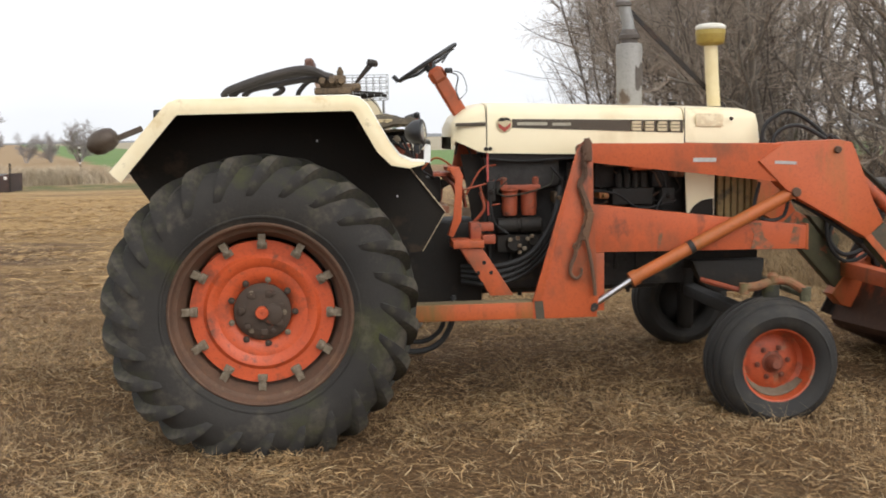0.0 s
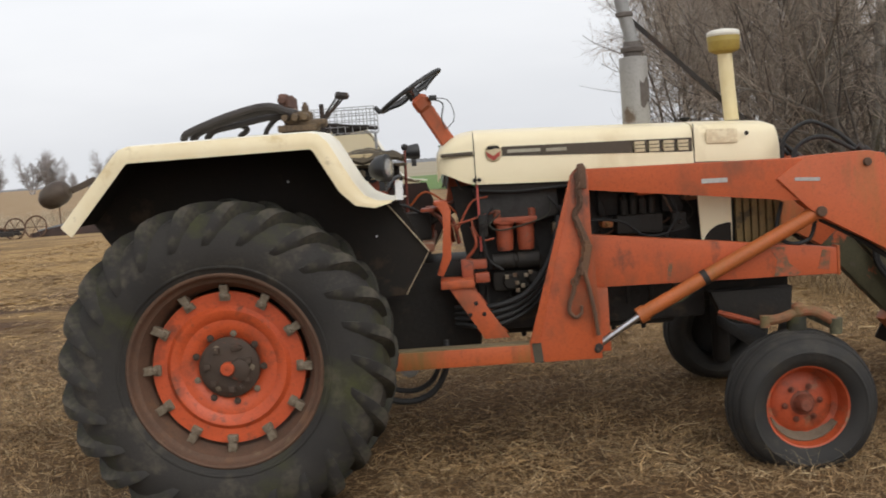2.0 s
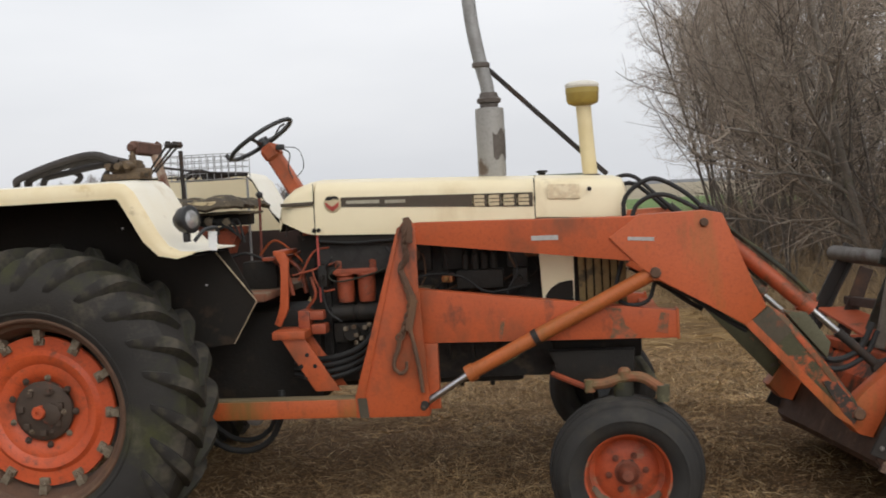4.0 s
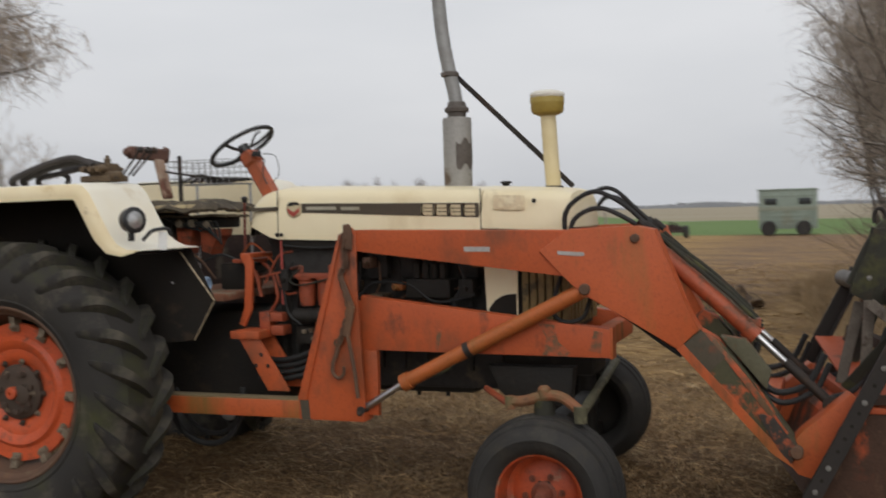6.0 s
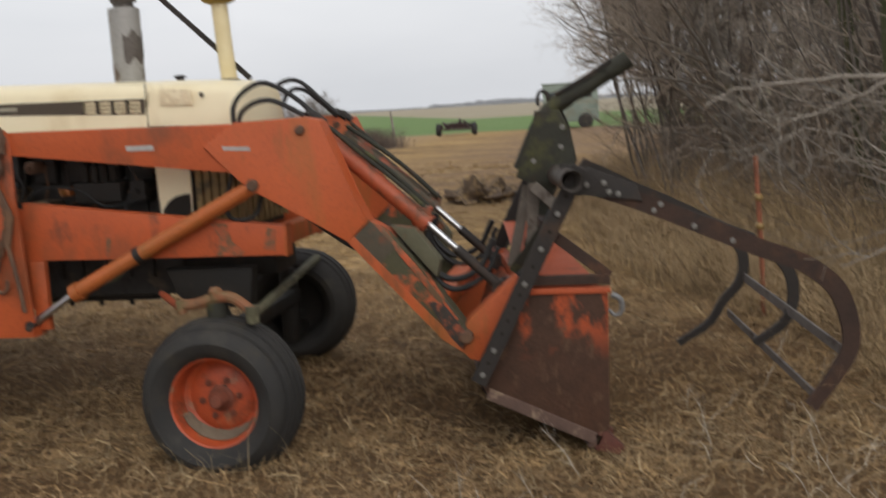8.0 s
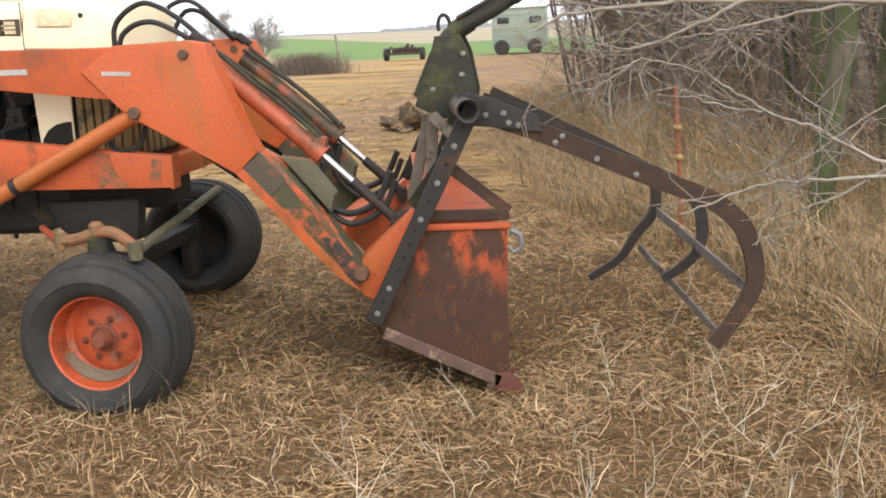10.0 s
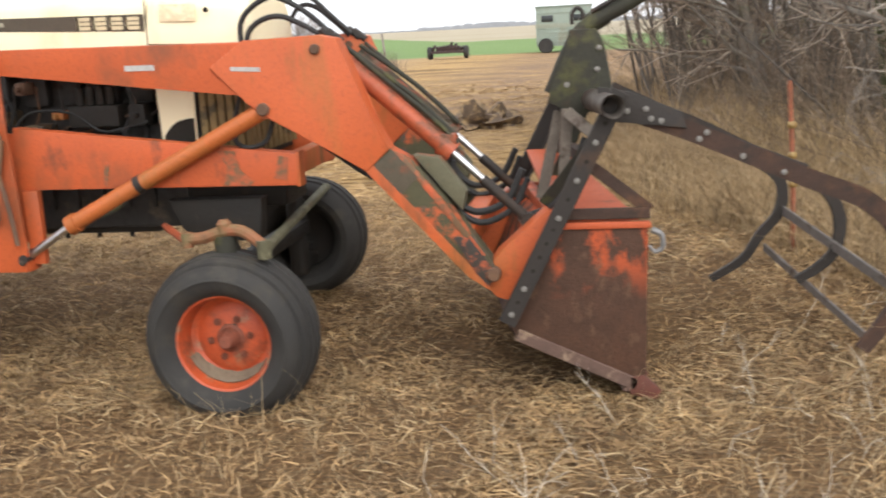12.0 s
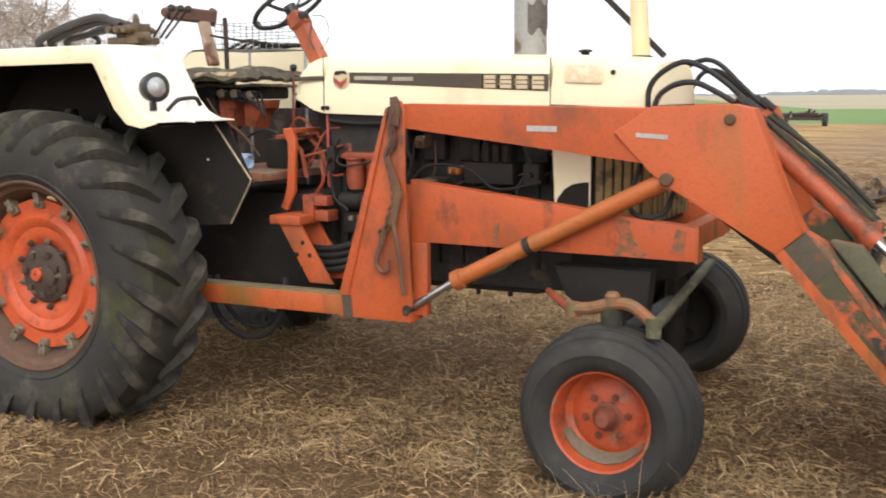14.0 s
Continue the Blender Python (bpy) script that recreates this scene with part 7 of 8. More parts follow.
for az, away, tall, wide in ((-13.6, 95, 2.8, 1.30), (-14.9, 95, 2.0, 1.05), (-16.1, 95, 2.0, 1.0), (-17.2, 320, 3.5, 0.8), (-17.9, 320, 8.8, 0.95), (-18.6, 320, 3.5, 0.7), (-19.4, 320, 4.4, 0.7), (-20.1, 320, 7.0, 0.8), (-20.7, 320, 9.6, 0.9), (-21.4, 320, 9.0, 0.9), (-23.0, 320, 7.2, 1.0), (-23.6, 320, 10.0, 1.0), (-24.2, 320, 9.2, 1.0), (-25.1, 320, 8.4, 0.9), (-26.1, 320, 8.2, 0.9), (-27.3, 320, 8.5, 0.95)):
    a = radians(az)
    size = 1.35 * tall / far_tall * wide
    plant(far_kind, 0.6 + away * math.sin(a), -5.3 + away * math.cos(a), az * 7.0, size, "leafless tree far out on the fields, paled for haze", "field trees", tall=1.0 / wide)

# the tree whose boughs hang into the path
boughs = thing("tree", (7.6, -1.6, 0), "bare tree with pale lichened overhanging branches", "tree")
trunk, crown, pale = Heap(), Heap(), Heap()
rng = np.random.default_rng(8)
trunk.twig([(7.6, -1.6, -0.1), (7.55, -1.7, 1.2), (7.7, -1.7, 2.6), (7.6, -1.5, 4.2)], 0.10, 0.04, 9)


def bough(points, r0, r1, twigs, reach):
    line = np.array([tuple(p) for p in smooth_path(points, 6)])
    line[1:-1] += rng.normal(0, 0.0014, line[1:-1].shape)
    pale.twig(line, r0 * 0.6, r1 * 0.8, 7)
    for _ in range(twigs):
        i = rng.integers(len(line) // 5, len(line) - 1)
        d = line[i] - line[i - 1]
        d = d / np.linalg.norm(d) + rng.normal(0, 0.6, 3) * (1, 0.5, 1)
        p = [line[i]]
        for _ in range(5):
            d = d + rng.normal(0, 0.25, 3)
            p.append(p[-1] + d / np.linalg.norm(d) * reach * rng.uniform(0.12, 0.26))
        pale.twig(p, r1 * 0.6, 0.0006, 4)
        for _ in range(4):
            j = rng.integers(1, 5)
            e = rng.normal(0, 1, 3)
            pale.twig([p[j], p[j] + e * 0.03, p[j] + e * 0.05 + rng.normal(0, 0.02, 3)], 0.001, 0.0006, 3)


bough([(7.6, -1.65, 1.75), (6.6, -2.1, 1.60), (5.9, -2.3, 1.565), (5.41, -2.3, 1.573), (5.218, -2.3, 1.583), (5.04, -2.3, 1.582), (4.942, -2.3, 1.573), (4.895, -2.3, 1.552)], 0.014, 0.002, 9, 0.20)
bough([(5.218, -2.3, 1.582), (5.15, -2.3, 1.55), (5.07, -2.3, 1.522), (5.02, -2.3, 1.515), (4.963, -2.3, 1.521)], 0.006, 0.0014, 6, 0.14)
bough([(5.60, -2.3, 1.575), (5.354, -2.3, 1.567), (5.26, -2.3, 1.552), (5.167, -2.3, 1.537), (5.079, -2.3, 1.521)], 0.006, 0.0014, 7, 0.15)
bough([(7.6, -1.65, 1.2), (6.6, -2.0, 1.05), (5.9, -2.2, 1.16), (5.60, -2.3, 1.262), (5.417, -2.3, 1.333), (5.329, -2.3, 1.383), (5.262, -2.3, 1.408), (5.196, -2.3, 1.449), (5.145, -2.3, 1.482), (5.061, -2.3, 1.502)], 0.007, 0.0016, 9, 0.16)
bough([(5.262, -2.3, 1.408), (5.20, -2.3, 1.42), (5.15, -2.3, 1.435), (5.125, -2.3, 1.452)], 0.0035, 0.0012, 3, 0.07)
bough([(5.075, -2.3, 1.502), (5.060, -2.3, 1.47), (5.072, -2.3, 1.432), (5.045, -2.3, 1.399)], 0.0030, 0.001, 2, 0.05)
bough([(5.061, -2.3, 1.500), (5.0, -2.3, 1.478), (4.946, -2.3, 1.466), (4.862, -2.3, 1.476)], 0.0028, 0.001, 3, 0.07)
bough([(5.045, -2.3, 1.492), (5.01, -2.3, 1.468), (4.96, -2.3, 1.452), (4.93, -2.3, 1.455)], 0.0022, 0.001, 1, 0.05)
bough([(7.55, -1.7, 1.1), (6.5, -2.0, 1.26), (5.9, -2.2, 1.31), (5.418, -2.3, 1.302), (5.33, -2.3, 1.302), (5.241, -2.3, 1.294), (5.18, -2.3, 1.272), (5.12, -2.3, 1.252)], 0.007, 0.0018, 5, 0.13)
bough([(5.9, -2.2, 1.345), (5.6, -2.3, 1.345), (5.45, -2.3, 1.318), (5.36, -2.3, 1.272), (5.27, -2.3, 1.243)], 0.005, 0.0015, 3, 0.10)
bough([(7.6, -1.5, 1.9), (6.8, 0.4, 1.5), (6.2, 0.6, 1.15), (5.9, 0.6, 0.95), (5.6, 0.6, 0.85)], 0.010, 0.002, 8, 0.35)
for name, heap, m in (("trunk", trunk, BARK), ("branch", pale, PALETWIG)):
    ob = new(name, heap.mesh(name, m))
    ob.parent = boughs
    ob.location = -boughs.location

# tangled brush and suckers under the shelterbelt
heap = Heap()
rng = np.random.default_rng(17)


def EDGE_X(y):
    """Where the dry grass of the belt begins."""
    return float(np.interp(y, (1, 3, 4, 5, 8.4, 13, 17, 40), (7.0, 6.3, 5.8, 5.4, 4.95, 4.4, 4.5, 9.5)))


for _ in range(3600):
    y = 2.2 + 42 * rng.beta(0.8, 2.6)
    x = EDGE_X(y) + 0.75 + rng.gamma(1.3, 1.3)
    h = rng.uniform(0.5, 2.4) * (0.6 if x < EDGE_X(y) + 0.5 else 1.0)
    d = np.array([rng.normal(0, 0.8), rng.normal(0, 0.6), 1.0])
    p = [np.array([x, y, rise(x, y) - 0.02])]
    for _ in range(5):
        d = d + rng.normal(0, 0.32, 3)
        p.append(p[-1] + d / np.linalg.norm(d) * h / 5)
    heap.twig(p, 0.0045 * rng.uniform(0.6, 1.5), 0.0016, 3)
    for _ in range(rng.integers(2, 6)):
        j = rng.integers(1, 5)
        e = rng.normal(0, 1, 3)
        e[2] = abs(e[2]) * 0.6
        e /= np.linalg.norm(e)
        l = h * rng.uniform(0.15, 0.4)
        heap.twig([p[j], p[j] + e * l * 0.5, p[j] + e * l + rng.normal(0, 0.06, 3)], 0.0024, 0.0012, 3)
tagged(new("brush", heap.mesh("brush", BRUSHTWIG)), "tangled bare brush and suckers under the trees", "brush", kind="stuff")

heap = Heap()
for _ in range(190):
    y = 3.6 + 26 * rng.beta(0.8, 2.2)
    x = EDGE_X(y) + 1.0 + rng.gamma(1.4, 1.2)
    h = rng.uniform(1.8, 4.2)
    d = np.array([rng.normal(-0.08, 0.22), rng.normal(0, 0.22), 1.0])
    p = [np.array([x, y, rise(x, y) - 0.03])]
    for _ in range(7):
        d = d + rng.normal(0, 0.10, 3) + [0, 0, 0.05]
        p.append(p[-1] + d / np.linalg.norm(d) * h / 7)
    r = rng.uniform(0.010, 0.030)
    heap.twig(p, r, r * 0.25, 5)
    for _ in range(rng.integers(5, 10)):
        j = rng.integers(2, 7)
        e = rng.normal(0, 1, 3)
        e[2] = abs(e[2]) * 0.7
        e /= np.linalg.norm(e)
        l = h * rng.uniform(0.12, 0.35)
        q = [p[j], p[j] + e * l * 0.4 + rng.normal(0, 0.03, 3), p[j] + e * l * 0.75 + rng.normal(0, 0.05, 3), p[j] + e * l + [0, 0, 0.1 * l] + rng.normal(0, 0.08, 3)]
        heap.twig(q, r * 0.35, 0.002, 3)
tagged(new("saplings", heap.mesh("saplings", STEMBARK)), "grey saplings crowding the edge of the belt", "saplings", kind="stuff")

# ---- things far off and in the grass ----
def far_carriage():
    at = Vector((-3.95, 52.0, rise(-3.95, 52)))
    t = thing("farm_implement", at, "dark rusty wheeled farm implement standing before a green field", "implement")
    bm = bmesh.new()
    box(bm, at.x - 0.85, at.x + 0.85, at.y - 0.5, at.y + 0.5, 0.30, 0.42, 0.03)
    box(bm, at.x - 0.62, at.x + 0.62, at.y - 0.3, at.y + 0.4, 0.40, 0.66, 0.06)
    for k in range(7):
        x = at.x - 0.72 + k * 0.24
        tube(bm, smooth_path([(x, at.y - 0.4, 0.40), (x + 0.05, at.y - 0.5, 0.70 - 0.04 * abs(k - 3)), (x + 0.1, at.y + 0.3, 0.62), (x, at.y + 0.5, 0.38)]), 0.035, 6)
    for dx, h in ((-0.78, 0.72), (-0.3, 0.62), (0.12, 0.86), (0.34, 0.78), (0.7, 0.60)):
        bar(bm, (at.x + dx - 0.1, at.y, 0.40), (at.x + dx + 0.12, at.y - 0.1, h), 0.16, 0.12, 0.02)
    part("frame", bm, mat("dark_red_brown_iron", (0.07, 0.035, 0.03), (0.04, 0.03, 0.03), 0.7, 0.1, scale=4), t)
    for s in (-1, 1):
        bm = bmesh.new()
        lathe(bm, [(-0.11, 0.12), (-0.12, 0.28), (-0.08, 0.34), (0.08, 0.34), (0.12, 0.28), (0.11, 0.12)], (at.x + s * 0.95, at.y - 0.1, 0.33), "x", 24)
        part("wheel", bm, FRONT_RUBBER, t)
    return t


def green_wagon():
    at = Vector((1.95, 55.0, 0.0))
    t = thing("green_wagon", at, "green box wagon greyed for haze, with small dark windows", "wagon")
    # green lightened and greyed to put distance haze into the colour
    G = mat("haze_greyed_green_paint", (0.25, 0.30, 0.25), (0.20, 0.245, 0.205), 0.6, scale=1.5, stain=(0.20, 0.17, 0.11), cover=0.3, stain_scale=1.2, edge=0.2)
    bm = bmesh.new()
    box(bm, at.x - 1.45, at.x + 1.45, at.y - 1.0, at.y + 1.6, 0.35, 2.38, 0.05)
    body = part("body", bm, G, t)
    bm = bmesh.new()
    for z in (0.55, 0.78, 1.02, 1.25, 2.05):
        box(bm, at.x - 1.46, at.x + 1.46, at.y - 1.03, at.y - 0.99, z, z + 0.05, 0.01)
    part("rib", bm, G, body)
    bm = bmesh.new()
    box(bm, at.x - 1.5, at.x + 1.5, at.y - 1.05, at.y + 1.65, 2.36, 2.44, 0.03)
    part("roof", bm, mat("pale_green_roof", (0.20, 0.25, 0.20), (0.16, 0.2, 0.16), 0.6), t)
    bm = bmesh.new()
    box(bm, at.x - 1.46, at.x + 1.46, at.y - 1.025, at.y - 0.995, 1.30, 1.52, 0.01)
    part("pale_band", bm, mat("pale_grey_green_band", (0.26, 0.28, 0.22), (0.2, 0.22, 0.17), 0.6), body)
    for x0 in (-1.15, 0.55):
        bm = bmesh.new()
        box(bm, at.x + x0, at.x + x0 + 0.62, at.y - 1.045, at.y - 0.99, 1.62, 1.95, 0.02)
        part("window", bm, mat("dark_glass", (0.02, 0.024, 0.026), (0.03, 0.035, 0.035), 0.12, bump=0), body)
    for x0 in (-0.95, 0.8):
        bm = bmesh.new()
        lathe(bm, [(-0.14, 0.12), (-0.15, 0.34), (-0.1, 0.40), (0.1, 0.40), (0.14, 0.34), (0.14, 0.12)], (at.x + x0, at.y - 1.0, 0.38), "y", 24)
        part("wheel", bm, FRONT_RUBBER, t)
    return t


def rusty_harrow():
    at = Vector((-15.4, 30.0, rise(-15.4, 30)))
    t = thing("harrow", at, "long dark rusted harrow frame lying in weeds", "implement")
    bm = bmesh.new()
    for k in range(3):
        bar(bm, (at.x - 3.6, at.y - 0.5 + k * 0.5, 0.24 + 0.05 * k), (at.x + 2.2, at.y - 0.6 + k * 0.5, 0.22 + 0.06 * k), 0.09, 0.10)
    bar(bm, (at.x - 1.2, at.y - 0.4, 0.50), (at.x + 2.3, at.y - 0.2, 0.22), 0.09, 0.09)
    part("frame", bm, BLACKSTEEL, t)
    r = random.Random(4)
    for k in range(11):
        x = at.x - 3.3 + k * 0.48
        bm = bmesh.new()
        tube(bm, smooth_path([(x, at.y - 0.6, 0.02), (x + r.uniform(-0.1, 0.1), at.y - 0.4, 0.30 + r.uniform(0, 0.18)), (x + 0.1, at.y + 0.2, 0.38), (x + 0.16, at.y + 0.6, 0.10)]), 0.035, 6)
        part("spring_tooth", bm, RUSTY, t)
    for x, h in ((at.x + 2.75, 0.36), (at.x + 2.05, 0.34), (at.x + 1.2, 0.30)):
        c = Vector((x, at.y - 0.1, 0.05 + h))
        bm = bmesh.new()
        tube(bm, [c + Vector((h * math.cos(q), 0.25 * h * math.sin(q), h * math.sin(q))) for q in np.linspace(0, 2 * math.pi, 25)], 0.028, 6, caps=False)
        for q in np.linspace(0, math.pi, 4)[:3]:
            e = Vector((h * math.cos(q), 0.25 * h * math.sin(q), h * math.sin(q)))
            tube(bm, [c - e, c + e], 0.012, 5)
        part("rake_wheel", bm, RUSTY, t, "thin rusted rake wheel")
    return t


def sunken_box():
    """A wedge-shaped machine body with a slanting sheet-metal top."""
    at = Vector((-11.5, 30.2, rise(-11.5, 30.2)))
    t = thing("machine_box", at, "derelict dark rusty machine box with a sloping tin top", "implement")
    bm = bmesh.new()
    prism(bm, [(-12.95, -0.02), (-12.85, 0.20), (-10.27, 0.66), (-10.30, -0.02)], 29.9, 31.4, 0.02)
    body = part("body", bm, mat("dark_rusted_box", (0.070, 0.042, 0.034), (0.042, 0.030, 0.027), 0.8, scale=2.5, stain=(0.14, 0.062, 0.045), cover=0.42, stain_scale=1.6, edge=0.25), t)
    tin = mat("dull_blue_grey_tin", (0.30, 0.32, 0.34), (0.22, 0.23, 0.24), 0.5, 0.3, scale=3, stain=(0.13, 0.085, 0.06), cover=0.3, stain_scale=2)
    for x0, x1 in ((-12.70, -11.62), (-11.56, -10.75)):
        bm = bmesh.new()
        za, zb = 0.20 + (x0 + 12.85) * 0.178, 0.20 + (x1 + 12.85) * 0.178
        prism(bm, [(x0, za + 0.015), (x1, zb + 0.015), (x1, zb + 0.075), (x0 + 0.1, za + 0.075)], 30.0, 31.3, 0.008)
        part("tin_sheet", bm, tin, body, "dull blue-grey tin sheet")
    bm = bmesh.new()
    bar(bm, (-10.27, 29.93, -0.05), (-10.22, 29.93, 1.0), 0.05, 0.05, 0.006)
    part("corner_post", bm, BLACKSTEEL, t, "thin dark corner post")
    bm = bmesh.new()
    box(bm, -10.42, -10.33, 29.88, 29.905, 0.48, 0.58, 0.004)
    part("reflector", bm, PAPER, t, "small white reflector")
    return t


far_carriage()
green_wagon()
rusty_harrow()
sunken_box()

post = thing("fence_post", (-4.35, 38.0, 0), "thin grey wooden fence post beside dead weeds", "post")
bm = bmesh.new()
tube(bm, [(-4.35, 38, -0.1), (-4.38, 38, 0.8), (-4.44, 38, 1.5)], 0.045, 8)
part("shaft", bm, BARK, post)

far_post = thing("fence_post", (-13.3, 52.0, 0), "thin dark fence post with pale bands out on the field", "post")
bm = bmesh.new()
tube(bm, [(-13.3, 52, -0.1), (-13.3, 52, 1.45)], 0.03, 8)
part("shaft", bm, DARKBARK, far_post)
for z in (0.5, 0.95, 1.3):
    bm = bmesh.new()
    lathe(bm, [(z, 0.034), (z + 0.09, 0.034)], (-13.3, 52, 0), "z", 10)
    part("band", bm, PAPER, far_post)

thin_post = thing("fence_post", (-12.6, 32.0, 0), "thin brown stake standing in the weeds", "post")
bm = bmesh.new()
tube(bm, [(-12.6, 32, -0.1), (-12.58, 32, 0.8), (-12.6, 32, 1.5)], 0.022, 6)
part("shaft", bm, RUSTY, thin_post)

stake = thing("fence_stake", (5.58, 2.6, 0), "orange electric fence stake with yellow insulators", "stake")
bm = bmesh.new()
tube(bm, [(5.58, 2.6, -0.05), (5.57, 2.6, 0.6), (5.545, 2.6, 1.16)], 0.015, 8)
part("rod", bm, mat("rusty_orange_stake", (0.33, 0.10, 0.045), (0.17, 0.065, 0.035), 0.7, scale=20), stake)
for z in (0.55, 0.72, 0.90):
    bm = bmesh.new()
    lathe(bm, [(z - 0.02, 0.018), (z - 0.012, 0.026), (z, 0.029), (z + 0.012, 0.026), (z + 0.02, 0.018)], (5.568 - 0.03 * (z - 0.6), 2.59, 0), "z", 12)
    part("insulator", bm, mat("yellow_insulator", (0.30, 0.19, 0.06), (0.24, 0.15, 0.05), 0.5), stake)

# a heap of soil and roots
heap_bm = bmesh.new()
bmesh.ops.create_icosphere(heap_bm, subdivisions=4, radius=1.0)
for v in heap_bm.verts:
    n3 = noise.noise(v.co * 2.3) * 0.35 + noise.noise(v.co * 6.0) * 0.22
    v.co = Vector((2.55 + v.co.x * (0.50 + n3), 11.8 + v.co.y * (0.5 + n3), rise(2.55, 11.8) + max(-0.1, v.co.z * (0.22 + n3 * 0.7))))
mound = new("soil_mound", finish(heap_bm, "soil_mound", mat("dark_clodded_soil", (0.12, 0.08, 0.05), (0.075, 0.048, 0.03), 0.95, scale=9, bump=0.8, stain=(0.27, 0.18, 0.09), cover=0.5, stain_scale=8), 60))
tagged(mound, "low mound of dark clodded soil and roots", "soil mound")

# wood line on the horizon, its haze painted in as bluish grey
heap = Heap()
rng = np.random.default_rng(3)
for az in np.arange(-40, 40, 0.035):
    a = radians(az + rng.uniform(-0.02, 0.02))
    d = 1250 + rng.uniform(-60, 60)
    h = 3.0 + 4.5 * max(0.0, noise.noise(Vector((az * 0.25, 3.0, 1.0)))) + 2.2 * abs(noise.noise(Vector((az * 1.7, 0.0, 4.0)))) + rng.uniform(0, 1.0)
    h *= 1.0 if az > -10 else 0.45
    c = np.array([d * math.sin(a), d * math.cos(a), 0.0])
    w = rng.uniform(1.0, 2.2)
    e = np.array([math.cos(a), -math.sin(a), 0.0])
    heap.add([c - e * w, c + e * w, c + e * w * 0.7 + [0, 0, h * 0.8], c + [0, 0, h], c - e * w * 0.7 + [0, 0, h * 0.75], c - e * w + [0, 0, h * 0.3]], [[0, 1, 2, 3], [0, 3, 4, 5]])
tagged(new("backdrop", heap.mesh("backdrop", mat("haze_tinted_far_wood", (0.30, 0.31, 0.33), (0.26, 0.27, 0.29), 1.0, scale=0.02, bump=0), False)), "wood line on the horizon, tinted grey for haze", "trees", kind="structure")

# ---- straw, grass and weeds ----
def scatter_straw(name, label, count, area, seed, length, width, tilt, material, gate=None):
    """Thin bent straws lying about: two quads each."""
    rng = np.random.default_rng(seed)
    x0, x1, y0, y1 = area
    xs, ys = rng.uniform(x0, x1, count * 4), rng.uniform(y0, y1, count * 4)
    keep = [i for i in range(len(xs)) if gate is None or rng.uniform() < gate(xs[i], ys[i])][:count]
    xs, ys = xs[keep], ys[keep]
    zs = np.array([rise(x, y) for x, y in zip(xs, ys)])
    k = len(xs)
    a, t = rng.uniform(0, 2 * np.pi, k), np.abs(rng.normal(0, tilt, k))
    ln, w = rng.uniform(*length, k) * rng.uniform(0.5, 1.0, k), rng.uniform(*width, k)
    d = np.stack([np.cos(a) * np.cos(t), np.sin(a) * np.cos(t), np.sin(t)], 1)
    s = np.stack([-np.sin(a), np.cos(a), rng.normal(0, 0.5, k)], 1) * w[:, None]
    o = np.stack([xs, ys, zs + rng.uniform(-0.004, 0.03, k)], 1)
    bend = rng.normal(0, 0.16, (k, 3)) * ln[:, None]
    bend[:, 2] = -np.abs(bend[:, 2]) * 0.6
    m, e = o + d * ln[:, None] * 0.5, o + d * ln[:, None] + bend
    e[:, 2] = np.maximum(e[:, 2], zs + 0.002)
    v = np.stack([o - s, o + s, m - s, m + s, e - s * 0.5, e + s * 0.5], 1).reshape(-1, 3)
    b = np.arange(k)[:, None] * 6
    f = np.concatenate([b + [0, 1, 3, 2], b + [2, 3, 5, 4]])
    heap = Heap()
    heap.add(v, f)
    tagged(new(name, heap.mesh(name, material, False)), label, "straw", kind="stuff")


def stalks(name, label, count, pick, seed, height, width, material, lean=0.3):
    """Standing grass: bent blades of three quads."""
    rng = np.random.default_rng(seed)
    xy = np.array([pick(rng) for _ in range(count)])
    z = np.array([rise(x, y) for x, y in xy])
    k = count
    a, h = rng.uniform(0, 2 * np.pi, k), rng.uniform(*height, k)
    w = rng.uniform(*width, k)
    out = np.stack([np.cos(a), np.sin(a), 0 * a], 1) * (np.abs(rng.normal(0, lean, k)) * h)[:, None]
    sd = rng.uniform(0, 2 * np.pi, k)
    s = np.stack([np.cos(sd), np.sin(sd), 0 * sd], 1) * w[:, None]
    base = np.stack([xy[:, 0], xy[:, 1], z - 0.01], 1)
    up = np.array([0, 0, 1.0])
    p = [base, base + up * (h * 0.4)[:, None] + out * 0.18, base + up * (h * 0.78)[:, None] + out * 0.55, base + up * (h * 0.95)[:, None] + out]
    v = np.stack([q for i, c in enumerate(p) for q in (c - s * (1 - 0.25 * i), c + s * (1 - 0.25 * i))], 1).reshape(-1, 3)
    b = np.arange(k)[:, None] * 8
    f = np.concatenate([b + [0, 1, 3, 2], b + [2, 3, 5, 4], b + [4, 5, 7, 6]])
    heap = Heap()
    heap.add(v, f)
    tagged(new(name, heap.mesh(name, material, False)), label, "grass", kind="stuff")


def thick_near(x, y):
    """More straw in drifts and clumps, less on the trodden mud, thinning out towards the edges of the yard."""
    v = 0.50 + 1.5 * noise.noise(Vector((x * 0.8, y * 0.8, 2.0))) + 0.7 * noise.noise(Vector((x * 3.2, y * 3.2, 6.0)))
    fade = min(1.0, max(0.0, x + 3.6), max(0.0, (y + 3.4) / 1.6)) * min(1.0, max(0.0, (8.6 - x)), max(0.0, (6.0 - y) / 2.0))
    return min(1.0, max(0.26, v)) * fade


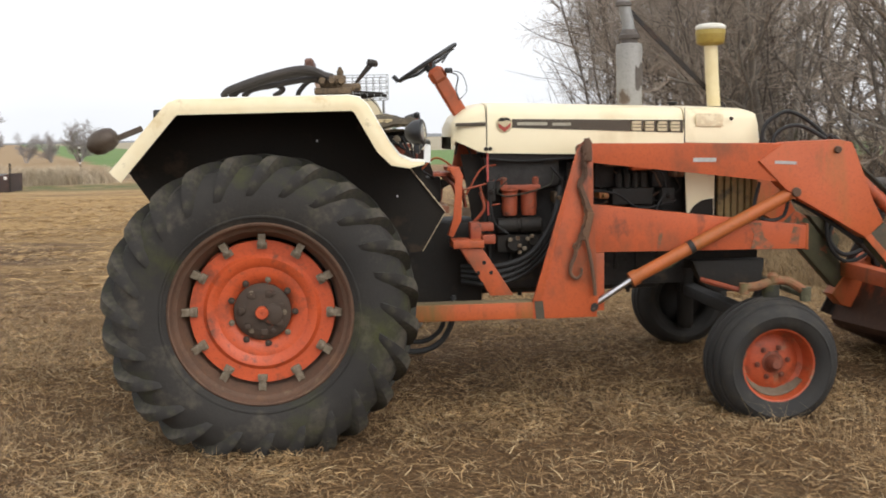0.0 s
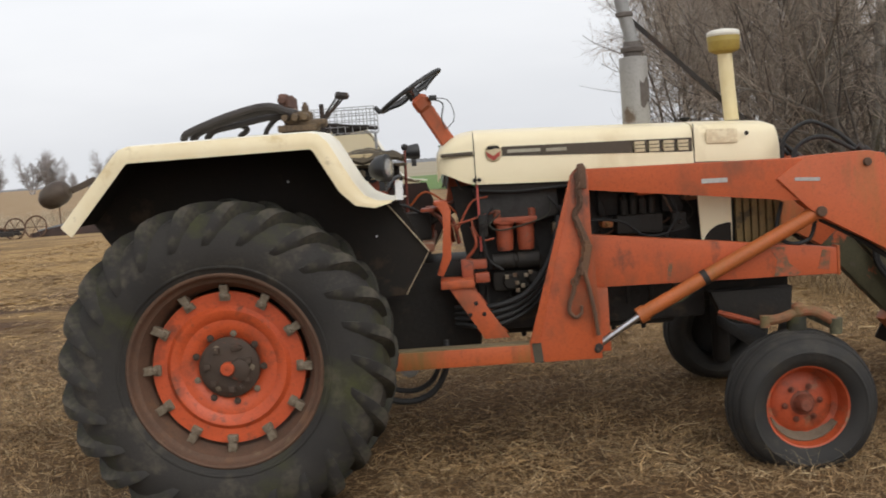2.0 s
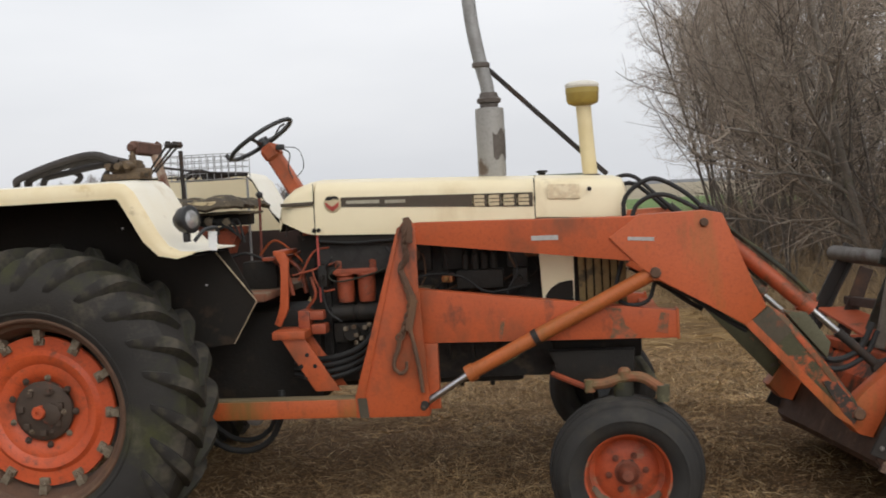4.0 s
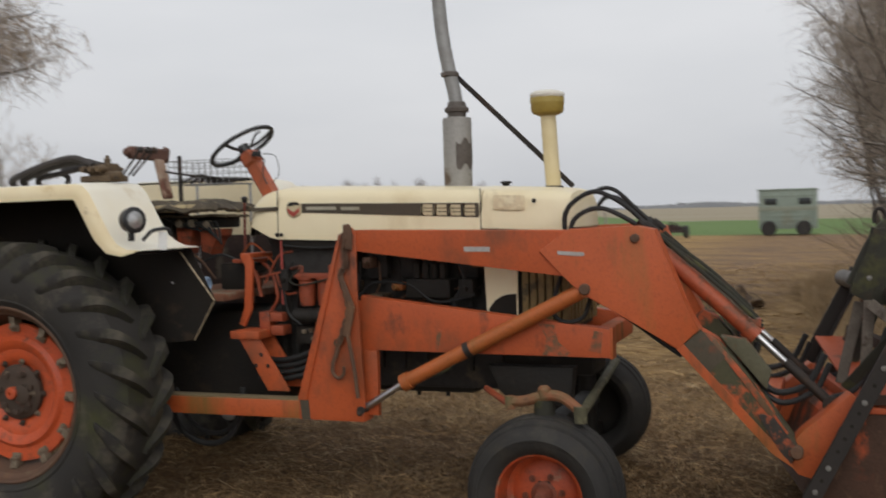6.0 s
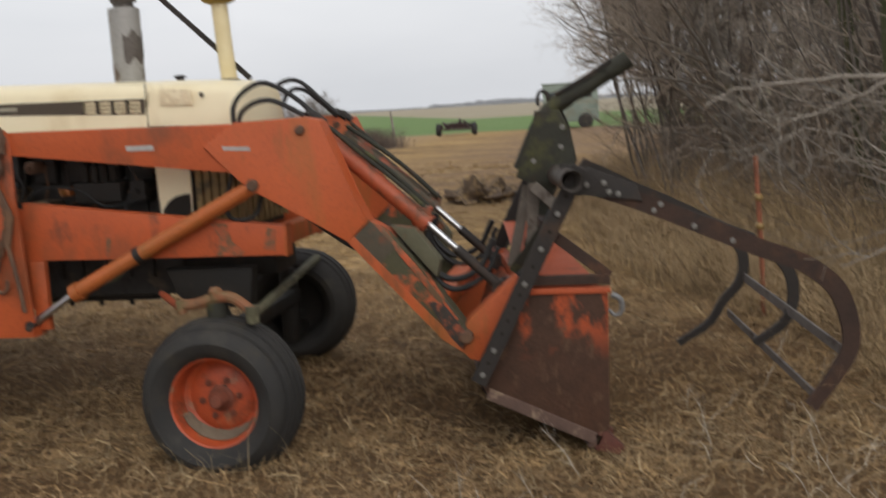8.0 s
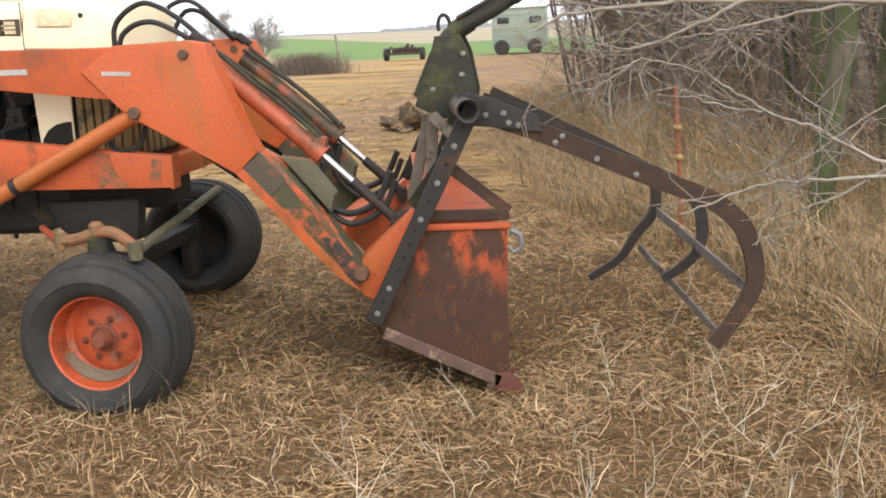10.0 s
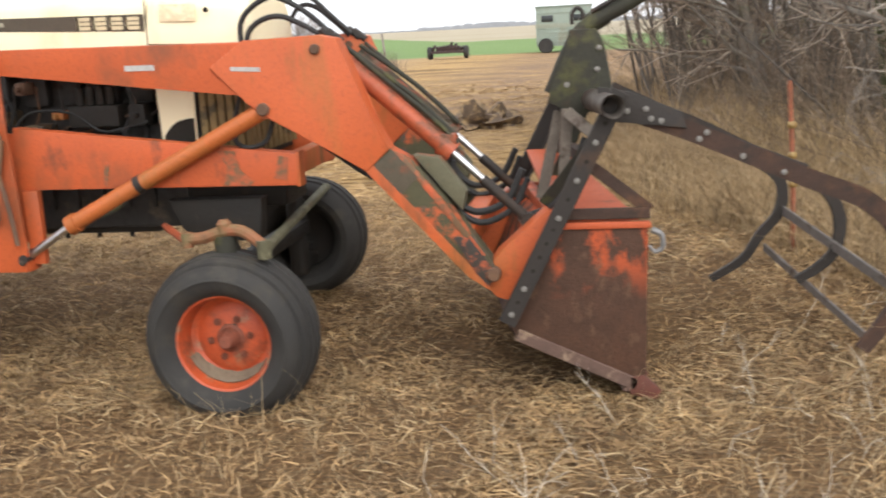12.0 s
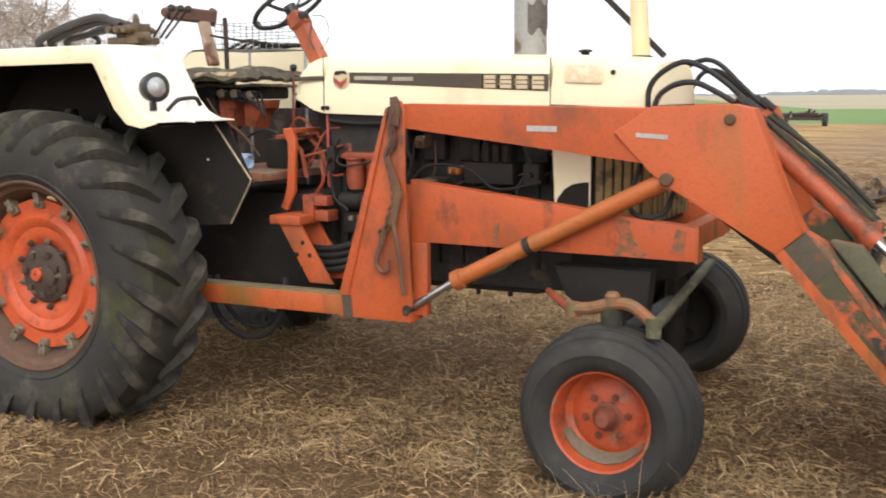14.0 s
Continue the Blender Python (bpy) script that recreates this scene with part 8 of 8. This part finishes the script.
scatter_straw("straw", "loose trampled straw lying over the yard", 280000, (-3.6, 8.6, -3.4, 6.0), 1, (0.015, 0.12), (0.0008, 0.0021), 0.34, STRAW, thick_near)
scatter_straw("straw", "bleached straw stalks lying over the yard", 26000, (-3.6, 8.6, -3.4, 6.0), 2, (0.03, 0.17), (0.0008, 0.0019), 0.36, mat("bleached_straw", (0.58, 0.44, 0.25), (0.42, 0.30, 0.155), 0.7, scale=3, bump=0, island=0.35), thick_near)


def anywhere(x, y):
    return min(1.0, max(0.15, 0.55 + 1.2 * noise.noise(Vector((x * 0.5, y * 0.5, 4.0)))))


scatter_straw("straw", "trampled straw further behind the machine", 32000, (-9.0, 6.5, 5.0, 24.0), 3, (0.08, 0.30), (0.003, 0.006), 0.10, mat("golden_straw", (0.48, 0.325, 0.15), (0.28, 0.175, 0.08), 0.75, scale=2, bump=0, island=0.5), anywhere)

scatter_straw("straw", "thin scatter of straw round the yard", 18000, (-9.0, 12.0, -9.0, 9.0), 13, (0.04, 0.16), (0.0016, 0.0032), 0.25, STRAW, anywhere)

crng = np.random.default_rng(44)
TUFTS = [(EDGE_X(y) - 0.9 + crng.gamma(1.6, 0.95), y, crng.uniform(0.03, 0.12)) for y in 0.6 + 26 * crng.beta(0.75, 2.6, 1500)]


def by_thicket(rng):
    x, y, r = TUFTS[rng.integers(0, len(TUFTS))]
    return rng.normal(x, r), rng.normal(y, r)


def at_front(rng):
    while True:
        x, y = rng.uniform(-3, 8), rng.uniform(-4, 5)
        if rng.uniform() < max(0.0, noise.noise(Vector((x * 0.8, y * 0.8, 7.0))) * 2.2):
            return x, y


wrng = np.random.default_rng(61)
WEEDS = [(-10.3, 36.0, 0.55), (-9.6, 36.5, 0.7), (-11.0, 35.5, 0.4)] + [(wrng.uniform(-34, -8), wrng.normal(41, 3.5), wrng.uniform(0.25, 0.8)) for _ in range(46)]


def far_left(rng):
    x, y, r = WEEDS[rng.integers(0, len(WEEDS)) if rng.uniform() < 0.75 else rng.integers(0, 3)]
    return rng.normal(x, r), rng.normal(y, r)


def post_weeds(rng):
    return rng.normal(-5.5, 0.7), rng.normal(37.4, 0.5)


stalks("dry_grass", "tall dry grass along the shelterbelt", 46000, by_thicket, 4, (0.06, 0.46), (0.0014, 0.0034), DRYGRASS, 1.5)
def in_thicket(rng):
    y = 0.8 + 16 * rng.beta(0.8, 2.0)
    return EDGE_X(y) + 0.1 + rng.gamma(1.5, 0.9), y


stalks("dry_grass", "brown dead grass standing among the brush", 16000, in_thicket, 14, (0.20, 0.80), (0.0014, 0.0032), mat("brown_dead_grass", (0.52, 0.37, 0.20), (0.30, 0.20, 0.10), 0.85, scale=3, bump=0, island=0.6), 0.7)
stalks("dry_grass", "short dead grass stubble in the yard", 7000, at_front, 5, (0.03, 0.13), (0.001, 0.0024), DRYGRASS, 0.7)


def by_fork(rng):
    k = rng.integers(0, 30)
    if k == 0:
        return rng.normal(2.9, 0.35), rng.normal(0.0, 0.12)
    return rng.normal(5.6, 0.75), rng.normal(-0.9, 1.0)


stalks("dead_stalks", "pale dead weed stalks standing in the straw", 1000, by_fork, 15, (0.05, 0.30), (0.0007, 0.0018), mat("pale_dead_stalk", (0.46, 0.35, 0.21), (0.33, 0.24, 0.13), 0.8, scale=3, bump=0, island=0.35), 1.2)
heap = Heap()
prng = np.random.default_rng(91)
for _ in range(115):
    x, y = prng.normal(5.5, 0.75), prng.normal(-0.75, 0.8)
    d = np.array([prng.normal(0, 0.6), prng.normal(0, 0.6), 1.0])
    h = prng.uniform(0.10, 0.36)
    q = [np.array([x, y, rise(x, y) - 0.01])]
    for _ in range(4):
        d = d + prng.normal(0, 0.28, 3)
        q.append(q[-1] + d / np.linalg.norm(d) * h / 4)
    heap.twig(q, 0.0022, 0.001, 4)
    for _ in range(4):
        j = prng.integers(1, 4)
        e = d / np.linalg.norm(d) + prng.normal(0, 0.6, 3)
        heap.twig([q[j], q[j] + e * h * 0.12, q[j] + e * h * 0.22 + prng.normal(0, 0.01, 3)], 0.0012, 0.0006, 3)
tagged(new("dead_weeds", heap.mesh("dead_weeds", mat("bleached_weed", (0.60, 0.53, 0.43), (0.42, 0.36, 0.28), 0.85, scale=3, bump=0, island=0.4))), "bleached branching dead weeds in the straw", "weeds", kind="stuff")
stalks("weeds", "band of tall tan weeds along the field", 9000, far_left, 6, (0.15, 0.75), (0.006, 0.016), mat("tan_weeds", (0.50, 0.42, 0.31), (0.34, 0.27, 0.18), 0.9, scale=1, bump=0, island=0.35), 0.8)
stalks("weeds", "clump of dead grey-brown weeds by a post", 3000, post_weeds, 7, (0.3, 0.95), (0.004, 0.010), mat("grey_dead_weeds", (0.16, 0.12, 0.095), (0.11, 0.085, 0.07), 0.9, bump=0, island=0.3), 0.5)
